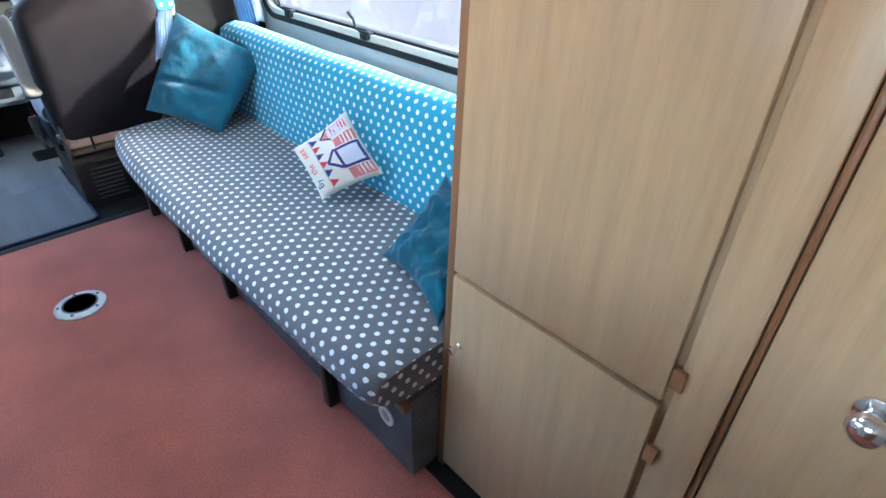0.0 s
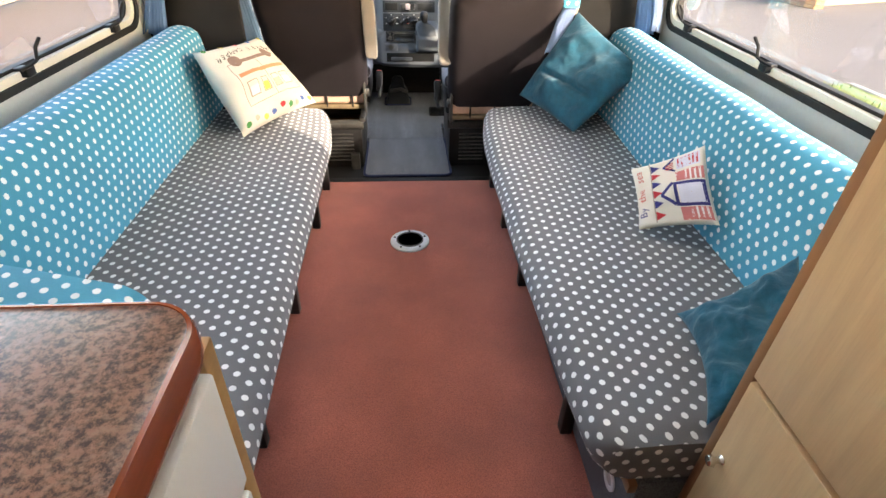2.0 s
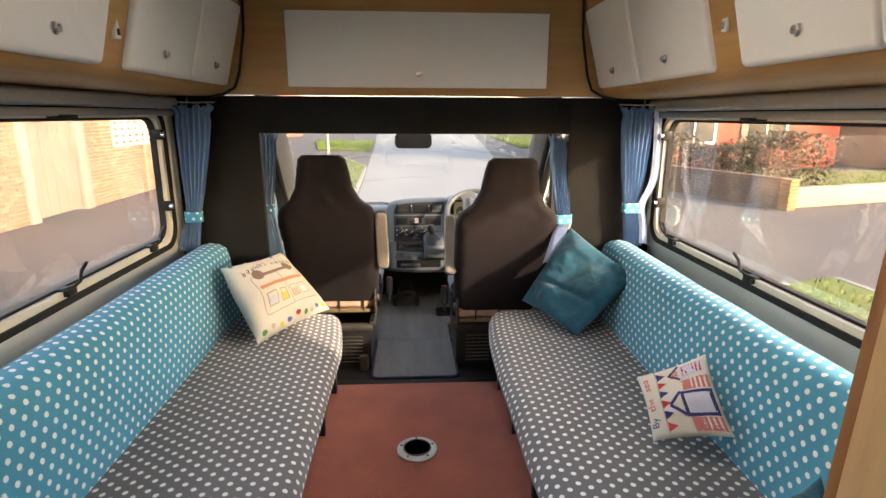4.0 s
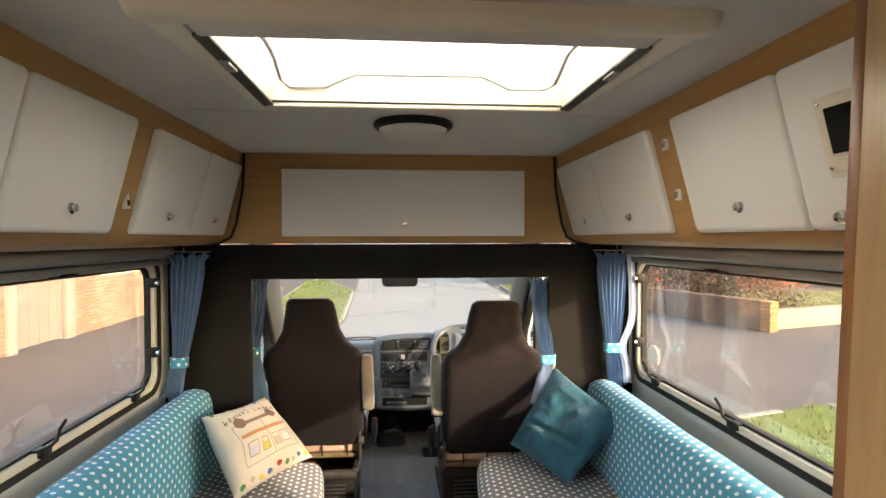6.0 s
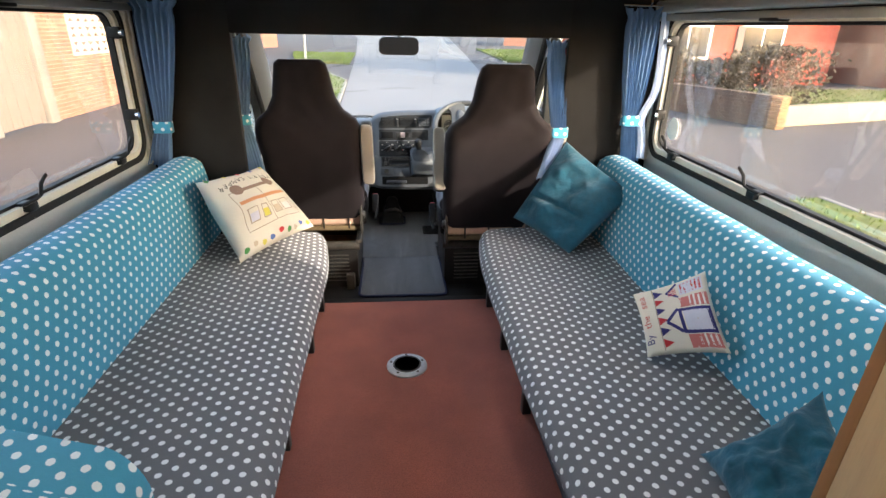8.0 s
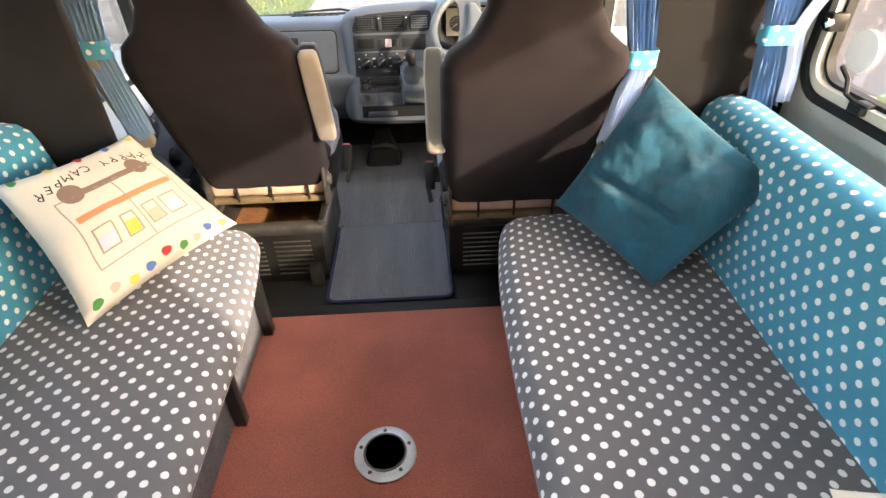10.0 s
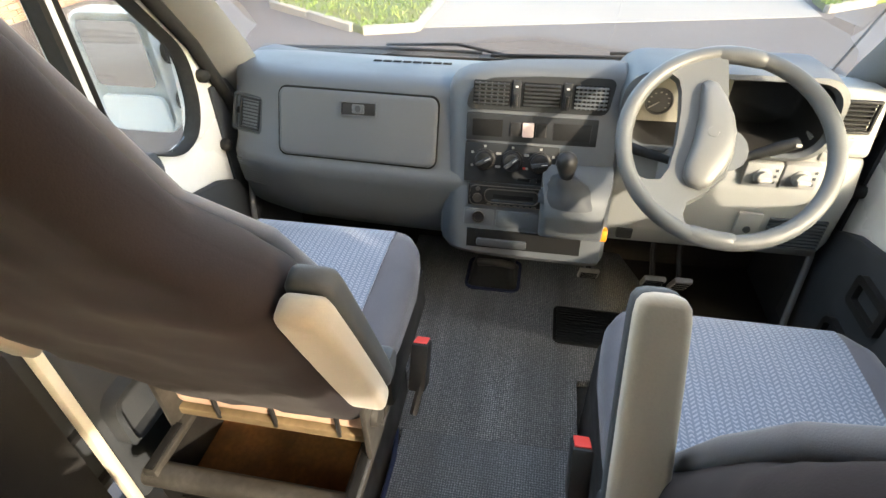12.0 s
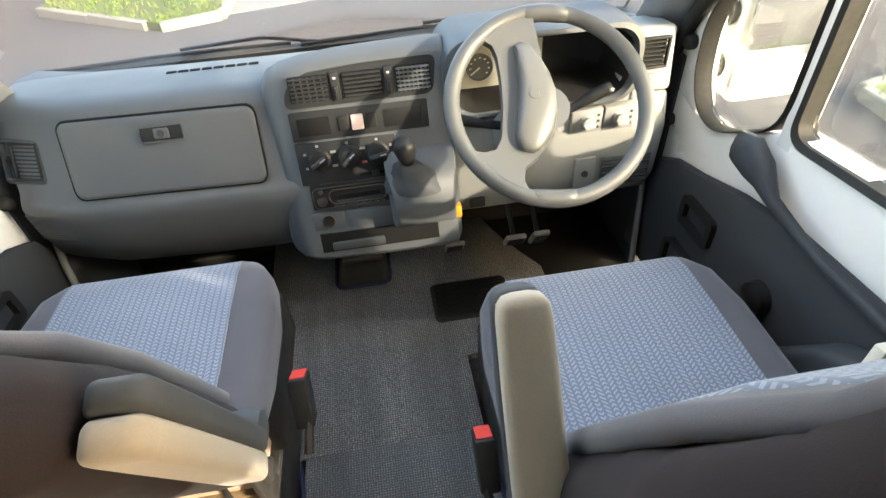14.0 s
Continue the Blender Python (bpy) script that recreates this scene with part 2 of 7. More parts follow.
M = {
    "carpet": surface("red_carpet", (0.47, 0.142, 0.098), 0.95, var=0.34, big=3.2, fine=260, bmp=0.6, dist=0.003, sheen=0.2, grain=0.8),
    "base_carpet": surface("grey_base_carpet", (0.17, 0.17, 0.18), 0.95, var=0.4, big=9, fine=300, bmp=0.7, dist=0.003, grain=0.9),
    "black_carpet": surface("black_wall_carpet", (0.017, 0.016, 0.0155), 0.97, var=0.35, big=5, fine=400, bmp=0.5, dist=0.002, sheen=0.1),
    "rubber": surface("black_rubber", (0.025, 0.025, 0.024), 0.6, var=0.35, big=6, fine=90, bmp=0.2),
    "grey_dots": dotted("grey_dotted_cotton", (0.137, 0.134, 0.142), r=0.0069),
    "blue_dots": dotted("blue_dotted_cotton", (0.04, 0.30, 0.45), r=0.0069),
    "oak": wood("light_oak_laminate", (0.50, 0.335, 0.18), "z", 0.35),
    "beech": wood("beech_laminate", (0.42, 0.235, 0.085), "y", 0.4),
    "beech_x": wood("beech_laminate_across", (0.42, 0.235, 0.085), "x", 0.4),
    "edge_wood": wood("brown_wood_edging", (0.27, 0.125, 0.05), "z", 0.35),
    "edge_red": wood("red_brown_edging", (0.30, 0.07, 0.025), "y", 0.22),
    "granite": granite("speckled_granite_laminate"),
    "white": surface("white_gloss_panel", (0.72, 0.72, 0.70), 0.5, var=0.015, big=2, fine=40, bmp=0.02),
    "headliner": surface("pale_headliner", (0.62, 0.60, 0.57), 0.9, var=0.07, big=2, fine=200, bmp=0.15),
    "cream": surface("cream_plastic", (0.69, 0.64, 0.53), 0.45, var=0.07, big=4, fine=60, bmp=0.03),
    "wall": surface("off_white_wall_lining", (0.62, 0.60, 0.54), 0.6, var=0.1, big=3, fine=120, bmp=0.08),
    "alu": surface("grey_aluminium", (0.42, 0.42, 0.40), 0.4, 0.6, var=0.12, big=6, fine=80, bmp=0.05),
    "chrome": surface("chrome", (0.8, 0.8, 0.8), 0.12, 1.0, var=0.06, bmp=0),
    "black": surface("black_plastic", (0.02, 0.02, 0.02), 0.45, var=0.25, big=8, fine=200, bmp=0.15),
    "blackmetal": surface("black_painted_steel", (0.02, 0.019, 0.018), 0.4, 0.3, var=0.4, big=9, fine=60, bmp=0.15),
    "steel": surface("dull_seat_steel", (0.115, 0.108, 0.097), 0.45, 0.7, var=0.35, big=12, fine=90, bmp=0.1),
    "rail": surface("buff_primer_rail", (0.20, 0.145, 0.08), 0.55, 0.2, var=0.3, big=14, fine=80, bmp=0.15),
    "rust": surface("rusty_box_inside", (0.24, 0.10, 0.03), 0.8, var=0.5, big=10, fine=90, bmp=0.3),
    "foam": surface("peach_seat_foam", (0.56, 0.37, 0.27), 0.95, var=0.2, big=14, fine=150, bmp=0.4, dist=0.003),
    "cover": surface("dark_brown_seat_cover", (0.0150, 0.0112, 0.0132), 0.85, var=0.25, big=6, fine=500, bmp=0.25, sheen=0.04),
    "seat_grey": surface("grey_seat_cloth", (0.075, 0.075, 0.088), 0.92, var=0.2, big=6, fine=600, bmp=0.3, sheen=0.2),
    "seat_weave": weave_cloth("blue_zigzag_seat_cloth", (0.10, 0.122, 0.165), (0.21, 0.235, 0.285), 0.0075),
    "beige": surface("beige_armrest_cloth", (0.235, 0.203, 0.163), 0.85, var=0.12, big=7, fine=350, bmp=0.25, sheen=0.2),
    "teal": surface("teal_velour", (0.004, 0.085, 0.135), 0.9, var=0.35, big=16, fine=60, bmp=0.6, dist=0.005, sheen=0.15),
    "ivory": surface("ivory_cotton", (0.66, 0.62, 0.53), 0.9, var=0.06, big=8, fine=400, bmp=0.25),
    "curtain": surface("blue_curtain_cotton", (0.13, 0.24, 0.42), 0.85, var=0.15, big=8, fine=400, bmp=0.25, sheen=0.15),
    "dash": surface("blue_grey_dash_plastic", (0.068, 0.077, 0.085), 0.6, var=0.09, big=5, fine=420, bmp=0.25),
    "dash_dark": surface("dark_grey_dash_plastic", (0.045, 0.05, 0.056), 0.55, var=0.12, big=6, fine=380, bmp=0.2),
    "dash_pale": surface("pale_grey_dash_plastic", (0.235, 0.245, 0.240), 0.6, var=0.08, big=5, fine=380, bmp=0.2),
    "wheel": surface("grey_wheel_rubber", (0.062, 0.067, 0.068), 0.5, var=0.1, big=8, fine=350, bmp=0.2),
    "cab_carpet": loop_carpet("grey_cab_carpet", (0.075, 0.083, 0.092), (0.50, 0.505, 0.50), 0.012),
    "runner": loop_carpet("blue_grey_runner", (0.065, 0.078, 0.092), (0.38, 0.40, 0.42), 0.012),
    "pedal": surface("worn_pedal_rubber", (0.27, 0.26, 0.235), 0.6, var=0.3, big=30, fine=160, bmp=0.2),
    "navy": surface("navy_binding", (0.012, 0.02, 0.06), 0.9, var=0.2, big=9, fine=400, bmp=0.3),
    "door_white": surface("white_door_paint", (0.75, 0.76, 0.74), 0.25, var=0.05, big=2, fine=60, bmp=0.02, coat=0.3),
    "pillar": surface("grey_pillar_trim", (0.20, 0.21, 0.215), 0.7, var=0.1, big=5, fine=300, bmp=0.2),
    # the strong film on the acrylic paints in hazy reflections
    "pane": glass("window_acrylic", (0.93, 0.91, 0.88), 0.4, 0.2),
    "screen": glass("windscreen_glass", (0.93, 0.95, 0.93), 0.7, 0.03),
    "mirror": surface("mirror_silver", (0.85, 0.86, 0.86), 0.03, 1.0, var=0.02, bmp=0),
    "asphalt": surface("asphalt", (0.092, 0.081, 0.076), 0.95, var=0.25, big=0.5, fine=45, bmp=0.5, dist=0.006),
    "concrete": surface("pale_concrete_road", (0.225, 0.218, 0.203), 0.95, var=0.12, big=0.35, fine=30, bmp=0.3, dist=0.004),
    "kerb": surface("pale_kerb_stone", (0.25, 0.235, 0.205), 0.9, var=0.15, big=2, fine=40, bmp=0.3, dist=0.004),
    "grass": surface("grass_soil", (0.085, 0.125, 0.018), 1.0, var=0.3, big=0.9, fine=25, bmp=0.6, dist=0.02, col2=(0.16, 0.135, 0.055)),
    "blade": surface("grass_blades", (0.10, 0.17, 0.02), 0.9, var=0.3, big=1.3, fine=20, bmp=0, col2=(0.17, 0.19, 0.05)),
    "brick": varied("orange_red_brick", ((0.25, 0.105, 0.068), (0.33, 0.15, 0.10), (0.28, 0.12, 0.08), (0.38, 0.21, 0.15))),
    # brown brick with shade put into its colour, also for the screen holes
    "brick_shade": varied("shaded_brown_brick", ((0.060, 0.038, 0.028), (0.115, 0.062, 0.040), (0.080, 0.050, 0.036))),
    "mortar": surface("pale_mortar", (0.55, 0.47, 0.385), 0.95, var=0.15, big=2, fine=50, bmp=0.3, dist=0.003),
    "gate": wood("weathered_gate_boards", (0.235, 0.18, 0.15), "z", 0.8),
    # end bricks with sunlight put into their orange
    "brick_sunlit": varied("sunlit_orange_brick", ((0.34, 0.17, 0.055), (0.26, 0.13, 0.05), (0.40, 0.22, 0.08))),
    "render_yellow": surface("buff_render", (0.40, 0.335, 0.225), 0.9, var=0.15, big=1.5, fine=40, bmp=0.3),
    "render_red": surface("red_painted_render", (0.42, 0.08, 0.05), 0.85, var=0.12, big=1, fine=30, bmp=0.2),
    "roof": surface("brown_roof_tiles", (0.12, 0.07, 0.05), 0.9, var=0.3, big=1, fine=10, bmp=0.4, dist=0.02),
    "far_glass": surface("dark_house_glass", (0.03, 0.035, 0.04), 0.1, var=0.2, big=1, bmp=0),
    "leaf": surface("hedge_leaf", (0.135, 0.105, 0.062), 0.9, var=0.4, big=2, fine=15, bmp=0.3),
}


def plain(name, col, rough=0.7, metal=0.0):
    return surface(name, col, rough, metal, var=0.1, big=9, fine=200, bmp=0.08)


INK = {k: plain("print_" + k, c, 0.85) for k, c in dict(
    brown=(0.26, 0.17, 0.13), tan=(0.52, 0.44, 0.33), orange=(0.60, 0.27, 0.13), yellow=(0.62, 0.55, 0.10), green=(0.07, 0.28, 0.07), red=(0.5, 0.035, 0.04),
    blue=(0.09, 0.16, 0.42), navy=(0.03, 0.03, 0.16), black=(0.03, 0.027, 0.025), pink=(0.52, 0.16, 0.15), pale=(0.55, 0.56, 0.66), white=(0.72, 0.7, 0.66), line=(0.33, 0.28, 0.22)).items()}
M["amber"] = plain("amber_plastic", (0.7, 0.25, 0.02), 0.3)
M["red"] = plain("red_plastic", (0.6, 0.05, 0.04), 0.4)
M["yellow"] = plain("yellow_sticker", (0.85, 0.5, 0.0), 0.6)
M["black_in"] = plain("dark_recess", (0.008, 0.008, 0.008), 0.9)
M["button"] = plain("pale_pink_button", (0.62, 0.48, 0.44), 0.5)
M["gauge"] = plain("grey_gauge_face", (0.20, 0.20, 0.18), 0.4)
M["pad"] = plain("smooth_pale_grey_plastic", (0.082, 0.086, 0.086), 0.45)


def milky(name):
    """Milky acrylic: most of the light scattered, a little let straight through."""
    m = bpy.data.materials.new(name)
    m.use_nodes = True
    nt = m.node_tree
    nt.nodes.remove(nt.nodes["Principled BSDF"])
    a, t, x = nt.nodes.new("ShaderNodeBsdfTranslucent"), nt.nodes.new("ShaderNodeBsdfTransparent"), nt.nodes.new("ShaderNodeMixShader")
    a.inputs[0].default_value = (0.68, 0.69, 0.68, 1)
    x.inputs[0].default_value = 0.06
    nt.links.new(a.outputs[0], x.inputs[1])
    nt.links.new(t.outputs[0], x.inputs[2])
    nt.links.new(x.outputs[0], nt.nodes["Material Output"].inputs[0])
    return m


M["con_dark"] = surface("charcoal_console_plastic", (0.022, 0.024, 0.026), 0.6, var=0.15, big=6, fine=380, bmp=0.2)
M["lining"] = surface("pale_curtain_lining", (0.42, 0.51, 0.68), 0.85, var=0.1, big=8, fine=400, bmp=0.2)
for key in ("con_dark", "black", "black_in", "dash_dark", "rubber"):
    M[key].node_tree.nodes["Principled BSDF"].inputs["Specular IOR Level"].default_value = 0.18
for key in ("cover", "seat_grey", "black_carpet"):
    M[key].node_tree.nodes["Principled BSDF"].inputs["Specular IOR Level"].default_value = 0.15
M["belt"] = surface("dark_red_webbing", (0.22, 0.018, 0.018), 0.8, var=0.15, big=20, fine=500, bmp=0.3)
M["dome"] = milky("milky_acrylic")
M["mark"] = plain("white_marking", (0.42, 0.42, 0.41), 0.6)
M["disc"] = plain("white_vinyl", (0.82, 0.82, 0.80), 0.6)
M["lens"] = plain("frosted_lamp_lens", (0.62, 0.6, 0.56), 0.35)

# ---- building helpers ----
BASE = {}


def part(name, bm, material, parent, label=""):
    """Links a bmesh, in world coordinates, as one mesh under a thing or a part."""
    me = bpy.data.meshes.new(name)
    bm.normal_update()
    bm.to_mesh(me)
    bm.free()
    me.materials.append(material)
    ob = new(name, me)
    ob.parent = parent
    ob.matrix_parent_inverse = BASE.get(parent, Matrix()).inverted()
    if label:
        tagged(ob, label)
    return ob


def thing(name, at, label="", category="", group="", kind=""):
    e = new(name)
    e.empty_display_size = 0.1
    e.location = at
    BASE[e] = Matrix.Translation(at)
    return tagged(e, label, category, group, kind)


def solo(name, bm, material, label="", category="", group="", kind=""):
    """A thing that is one mesh, with its origin at the middle of its foot."""
    bm.verts.ensure_lookup_table()
    lo = Vector([min(v.co[i] for v in bm.verts) for i in range(3)])
    hi = Vector([max(v.co[i] for v in bm.verts) for i in range(3)])
    at = Vector(((lo.x + hi.x) / 2, (lo.y + hi.y) / 2, lo.z))
    bmesh.ops.translate(bm, verts=bm.verts, vec=-at)
    me = bpy.data.meshes.new(name)
    bm.normal_update()
    bm.to_mesh(me)
    bm.free()
    me.materials.append(material)
    ob = new(name, me)
    ob.location = at
    BASE[ob] = Matrix.Translation(at)
    return tagged(ob, label, category, group, kind)


def smooth(bm, angle=40):
    for f in bm.faces:
        f.smooth = True
    for e in bm.edges:
        if len(e.link_faces) == 2 and e.calc_face_angle(0) > radians(angle):
            e.smooth = False
    return bm


def box(x0, x1, y0, y1, z0, z1, bev=0.0, seg=2, bm=None, m=None):
    own = bmesh.new()
    bmesh.ops.create_cube(own, size=1)
    for v in own.verts:
        v.co = Vector((x0 + (v.co.x + 0.5) * (x1 - x0), y0 + (v.co.y + 0.5) * (y1 - y0), z0 + (v.co.z + 0.5) * (z1 - z0)))
    if bev:
        bmesh.ops.bevel(own, geom=own.edges[:], offset=bev, segments=seg, profile=0.5, affect="EDGES")
        smooth(own)
    if m is not None:
        bmesh.ops.transform(own, matrix=m, verts=own.verts)
    return join(bm, own) if bm is not None else own


def join(a, *others):
    for b in others:
        tmp = bpy.data.meshes.new("tmp")
        b.to_mesh(tmp)
        b.free()
        a.from_mesh(tmp)
        bpy.data.meshes.remove(tmp)
    return a


def extrude(profile, axis, a, b, bev=0.0, seg=2):
    """A closed outline pushed along an axis. x: outline is (y, z); y: (x, z); z: (x, y)."""
    bm = bmesh.new()
    put = {"x": lambda p, t: (t, p[0], p[1]), "y": lambda p, t: (p[0], t, p[1]), "z": lambda p, t: (p[0], p[1], t)}[axis]
    lo = [bm.verts.new(put(p, a)) for p in profile]
    hi = [bm.verts.new(put(p, b)) for p in profile]
    n = len(profile)
    for i in range(n):
        bm.faces.new((lo[i], lo[(i + 1) % n], hi[(i + 1) % n], hi[i]))
    bm.faces.new(lo[::-1])
    bm.faces.new(hi)
    bmesh.ops.recalc_face_normals(bm, faces=bm.faces)
    if bev:
        bmesh.ops.bevel(bm, geom=bm.edges[:], offset=bev, segments=seg, profile=0.5, affect="EDGES", clamp_overlap=True)
    return smooth(bm, 35)


def loft(rings, cap=True, closed=True):
    bm = bmesh.new()
    vs = [[bm.verts.new(p) for p in r] for r in rings]
    n = len(rings[0])
    for a, b in zip(vs, vs[1:]):
        for i in range(n if closed else n - 1):
            bm.faces.new((a[i], a[(i + 1) % n], b[(i + 1) % n], b[i]))
    if cap and closed:
        bm.faces.new(vs[0][::-1])
        bm.faces.new(vs[-1])
    bmesh.ops.recalc_face_normals(bm, faces=bm.faces)
    return smooth(bm, 50)


def tube(points, r, n=8, closed=False):
    pts = [Vector(p) for p in points]
    rings = []
    k = len(pts)
    side = None
    for i, p in enumerate(pts):
        d = (pts[(i + 1) % k] - pts[i - 1]) if closed else (pts[min(i + 1, k - 1)] - pts[max(i - 1, 0)])
        d.normalize()
        ref = side if side is not None else (Vector((0, 0, 1)) if abs(d.z) < 0.9 else Vector((1, 0, 0)))
        u = (ref - d * ref.dot(d)).normalized()
        w = d.cross(u)
        side = u
        rad = r[i] if isinstance(r, (list, tuple)) else r
        rings.append([p + (u * math.cos(a) + w * math.sin(a)) * rad for a in (2 * math.pi * j / n for j in range(n))])
    if closed:
        rings.append(rings[0])
    return loft(rings, cap=not closed)


def lathe(profile, at, normal=(0, 0, 1), n=24):
    """Turned shape: (radius, height) pairs along the normal."""
    q = Vector(normal).to_track_quat("Z", "Y").to_matrix().to_4x4()
    m = Matrix.Translation(at) @ q
    return loft([[m @ Vector((max(r, 1e-4) * math.cos(2 * math.pi * j / n), max(r, 1e-4) * math.sin(2 * math.pi * j / n), h)) for j in range(n)] for r, h in profile])


def rrect(u0, u1, v0, v1, r, n=5):
    out = []
    for cu, cv, a0 in ((u1 - r, v1 - r, 0), (u0 + r, v1 - r, 90), (u0 + r, v0 + r, 180), (u1 - r, v0 + r, 270)):
        for i in range(n + 1):
            a = radians(a0 + 90 * i / n)
            out.append((cu + r * math.cos(a), cv + r * math.sin(a)))
    return out


def ring_x(y0, y1, z0, z1, r, w, x0, x1):
    """A rounded rectangular frame lying in a wall across x."""
    o, i = rrect(y0, y1, z0, z1, r), rrect(y0 + w, y1 - w, z0 + w, z1 - w, max(0.005, r - w))
    rings = [[Vector((x, p[0], p[1])) for p in loop] for x, loop in ((x0, o), (x1, o), (x1, i), (x0, i), (x0, o))]
    return loft(rings, cap=False)


def ring_z(x0, x1, y0, y1, r, w, z0, z1):
    o, i = rrect(x0, x1, y0, y1, r), rrect(x0 + w, x1 - w, y0 + w, y1 - w, max(0.005, r - w))
    rings = [[Vector((p[0], p[1], z)) for p in loop] for z, loop in ((z1, o), (z0 + 0.3 * (z1 - z0), o), (z0, [(a[0] + (b[0] - a[0]) * 0.15, a[1] + (b[1] - a[1]) * 0.15) for a, b in zip(o, i)]), (z0, i), (z1, i))]
    return loft(rings, cap=False)


def placed(bm, m):
    bmesh.ops.transform(bm, matrix=m, verts=bm.verts)
    return bm


def swept_cushion(outline, ys, shift=None):
    """A long cushion: an outline in (x, z) carried along y, with the cloth's own lengths as its UV."""
    bm = bmesh.new()
    uvl = bm.loops.layers.uv.new("UVMap")
    n = len(outline)
    arc = [0.0]
    for i in range(n):
        a, b = outline[i], outline[(i + 1) % n]
        arc.append(arc[-1] + math.hypot(b[0] - a[0], b[1] - a[1]))
    rows = []
    for y in ys:
        s = 1.0
        row = []
        for p in outline:
            q = Vector((p[0], y, p[1]))
            if shift:
                q = shift(q)
            q += Vector((1, 0.4, 1)) * 0.004 * noise.noise(Vector((p[0] * 5, y * 4, p[1] * 5)))
            row.append(bm.verts.new(q))
        rows.append(row)
    for j in range(len(ys) - 1):
        for i in range(n):
            k = (i + 1) % n
            f = bm.faces.new((rows[j][i], rows[j][k], rows[j + 1][k], rows[j + 1][i]))
            for lp, (u, v) in zip(f.loops, ((ys[j], arc[i]), (ys[j], arc[i + 1]), (ys[j + 1], arc[i + 1]), (ys[j + 1], arc[i]))):
                lp[uvl].uv = (u, v)
    for row, flip in ((rows[0], True), (rows[-1], False)):
        f = bm.faces.new(row[::-1] if flip else row)
        for lp in f.loops:
            lp[uvl].uv = (lp.vert.co.x, lp.vert.co.z)
    bmesh.ops.recalc_face_normals(bm, faces=bm.faces)
    return smooth(bm, 60)


def pillow_point(c, u, v, puff, side, crump=1.0, pinch=0.0, fold=None):
    """A place on a stuffed cushion: corners c in order, u and v from 0 to 1."""
    uu, vv = 2 * u - 1, 2 * v - 1
    pull = (0.07 if crump == 1.0 else 0.02) + pinch
    u2 = 0.5 + 0.5 * uu * (1 - pull * (1 - vv * vv) * 1.0)
    v2 = 0.5 + 0.5 * vv * (1 - pull * (1 - uu * uu) * 1.0)
    p = c[0] * (1 - u2) * (1 - v2) + c[1] * u2 * (1 - v2) + c[2] * u2 * v2 + c[3] * (1 - u2) * v2
    nrm = ((c[1] - c[0]) + (c[2] - c[3])).cross((c[3] - c[0]) + (c[2] - c[1])).normalized()
    h = ((1 - uu ** 2) * (1 - vv ** 2)) ** 0.42
    wr = noise.noise(p * 8 + Vector((3, side, 1))) * 0.026 + noise.noise(p * 24) * 0.0065
    if crump > 1:
        k = crump - 1
        wr += k * (0.016 * noise.noise(p * 13 + Vector((7, 2, side))) + 0.011 * (0.5 - abs(noise.noise(p * 21 + Vector((0, 4, side * 3))))) + 0.004 * noise.noise(p * 52))
    if fold and side == fold[0]:
        (ax, ay), (bx, by), depth = fold[1:]
        dx, dy = bx - ax, by - ay
        s = ((u - ax) * dx + (v - ay) * dy) / (dx * dx + dy * dy)
        d = ((u - ax) * dy - (v - ay) * dx) / math.hypot(dx, dy) + 0.02 * noise.noise(Vector((s * 3, 0, 5)))
        run = max(0.0, min(1.0, 4 * s)) * max(0.0, min(1.0, 4 * (1 - s)))
        wr -= depth * run * (math.exp(-(d / 0.035) ** 2) - 0.35 * math.exp(-((d - 0.075) / 0.05) ** 2))
    return p + nrm * side * (puff * h + wr * min(1, 2.2 * h * h))


def pillow(corners, puff, n=28, crump=1.0, pinch=0.0, fold=None):
    c = [Vector(p) for p in corners]
    bm = bmesh.new()
    uvl = bm.loops.layers.uv.new("UVMap")
    w, hgt = (c[1] - c[0]).length, (c[3] - c[0]).length
    grids = []
    for side in (1, -1):
        g = [[bm.verts.new(pillow_point(c, i / n, j / n, puff, side, crump, pinch, fold)) for i in range(n + 1)] for j in range(n + 1)]
        grids.append(g)
        for j in range(n):
            for i in range(n):
                ids = ((i, j), (i + 1, j), (i + 1, j + 1), (i, j + 1))
                f = bm.faces.new([g[b][a] for a, b in (ids if side > 0 else ids[::-1])])
                for lp, (a, b) in zip(f.loops, ids if side > 0 else ids[::-1]):
                    lp[uvl].uv = (a / n * w, b / n * hgt)
    bmesh.ops.remove_doubles(bm, verts=bm.verts, dist=0.0015)
    return smooth(bm, 80), c


def print_on(c, puff, shapes, cut=0.03):
    """Flat printed shapes, outlines in (u, v), laid a hair above a cushion's front."""
    bm = bmesh.new()
    for s in shapes:
        try:
            bm.faces.new([bm.verts.new((u, v, 0)) for u, v in s])
        except ValueError:
            pass
    bmesh.ops.triangulate(bm, faces=bm.faces)
    for _ in range(4):
        long = [e for e in bm.edges if e.calc_length() > cut * 2]
        if not long:
            break
        bmesh.ops.subdivide_edges(bm, edges=long, cuts=1)
        bmesh.ops.triangulate(bm, faces=bm.faces)
    nrm = ((c[1] - c[0]) + (c[2] - c[3])).cross((c[3] - c[0]) + (c[2] - c[1])).normalized()
    for v in bm.verts:
        v.co = pillow_point(c, v.co.x, v.co.y, puff, 1) + nrm * 0.0022
    bmesh.ops.recalc_face_normals(bm, faces=bm.faces)
    return smooth(bm, 80)


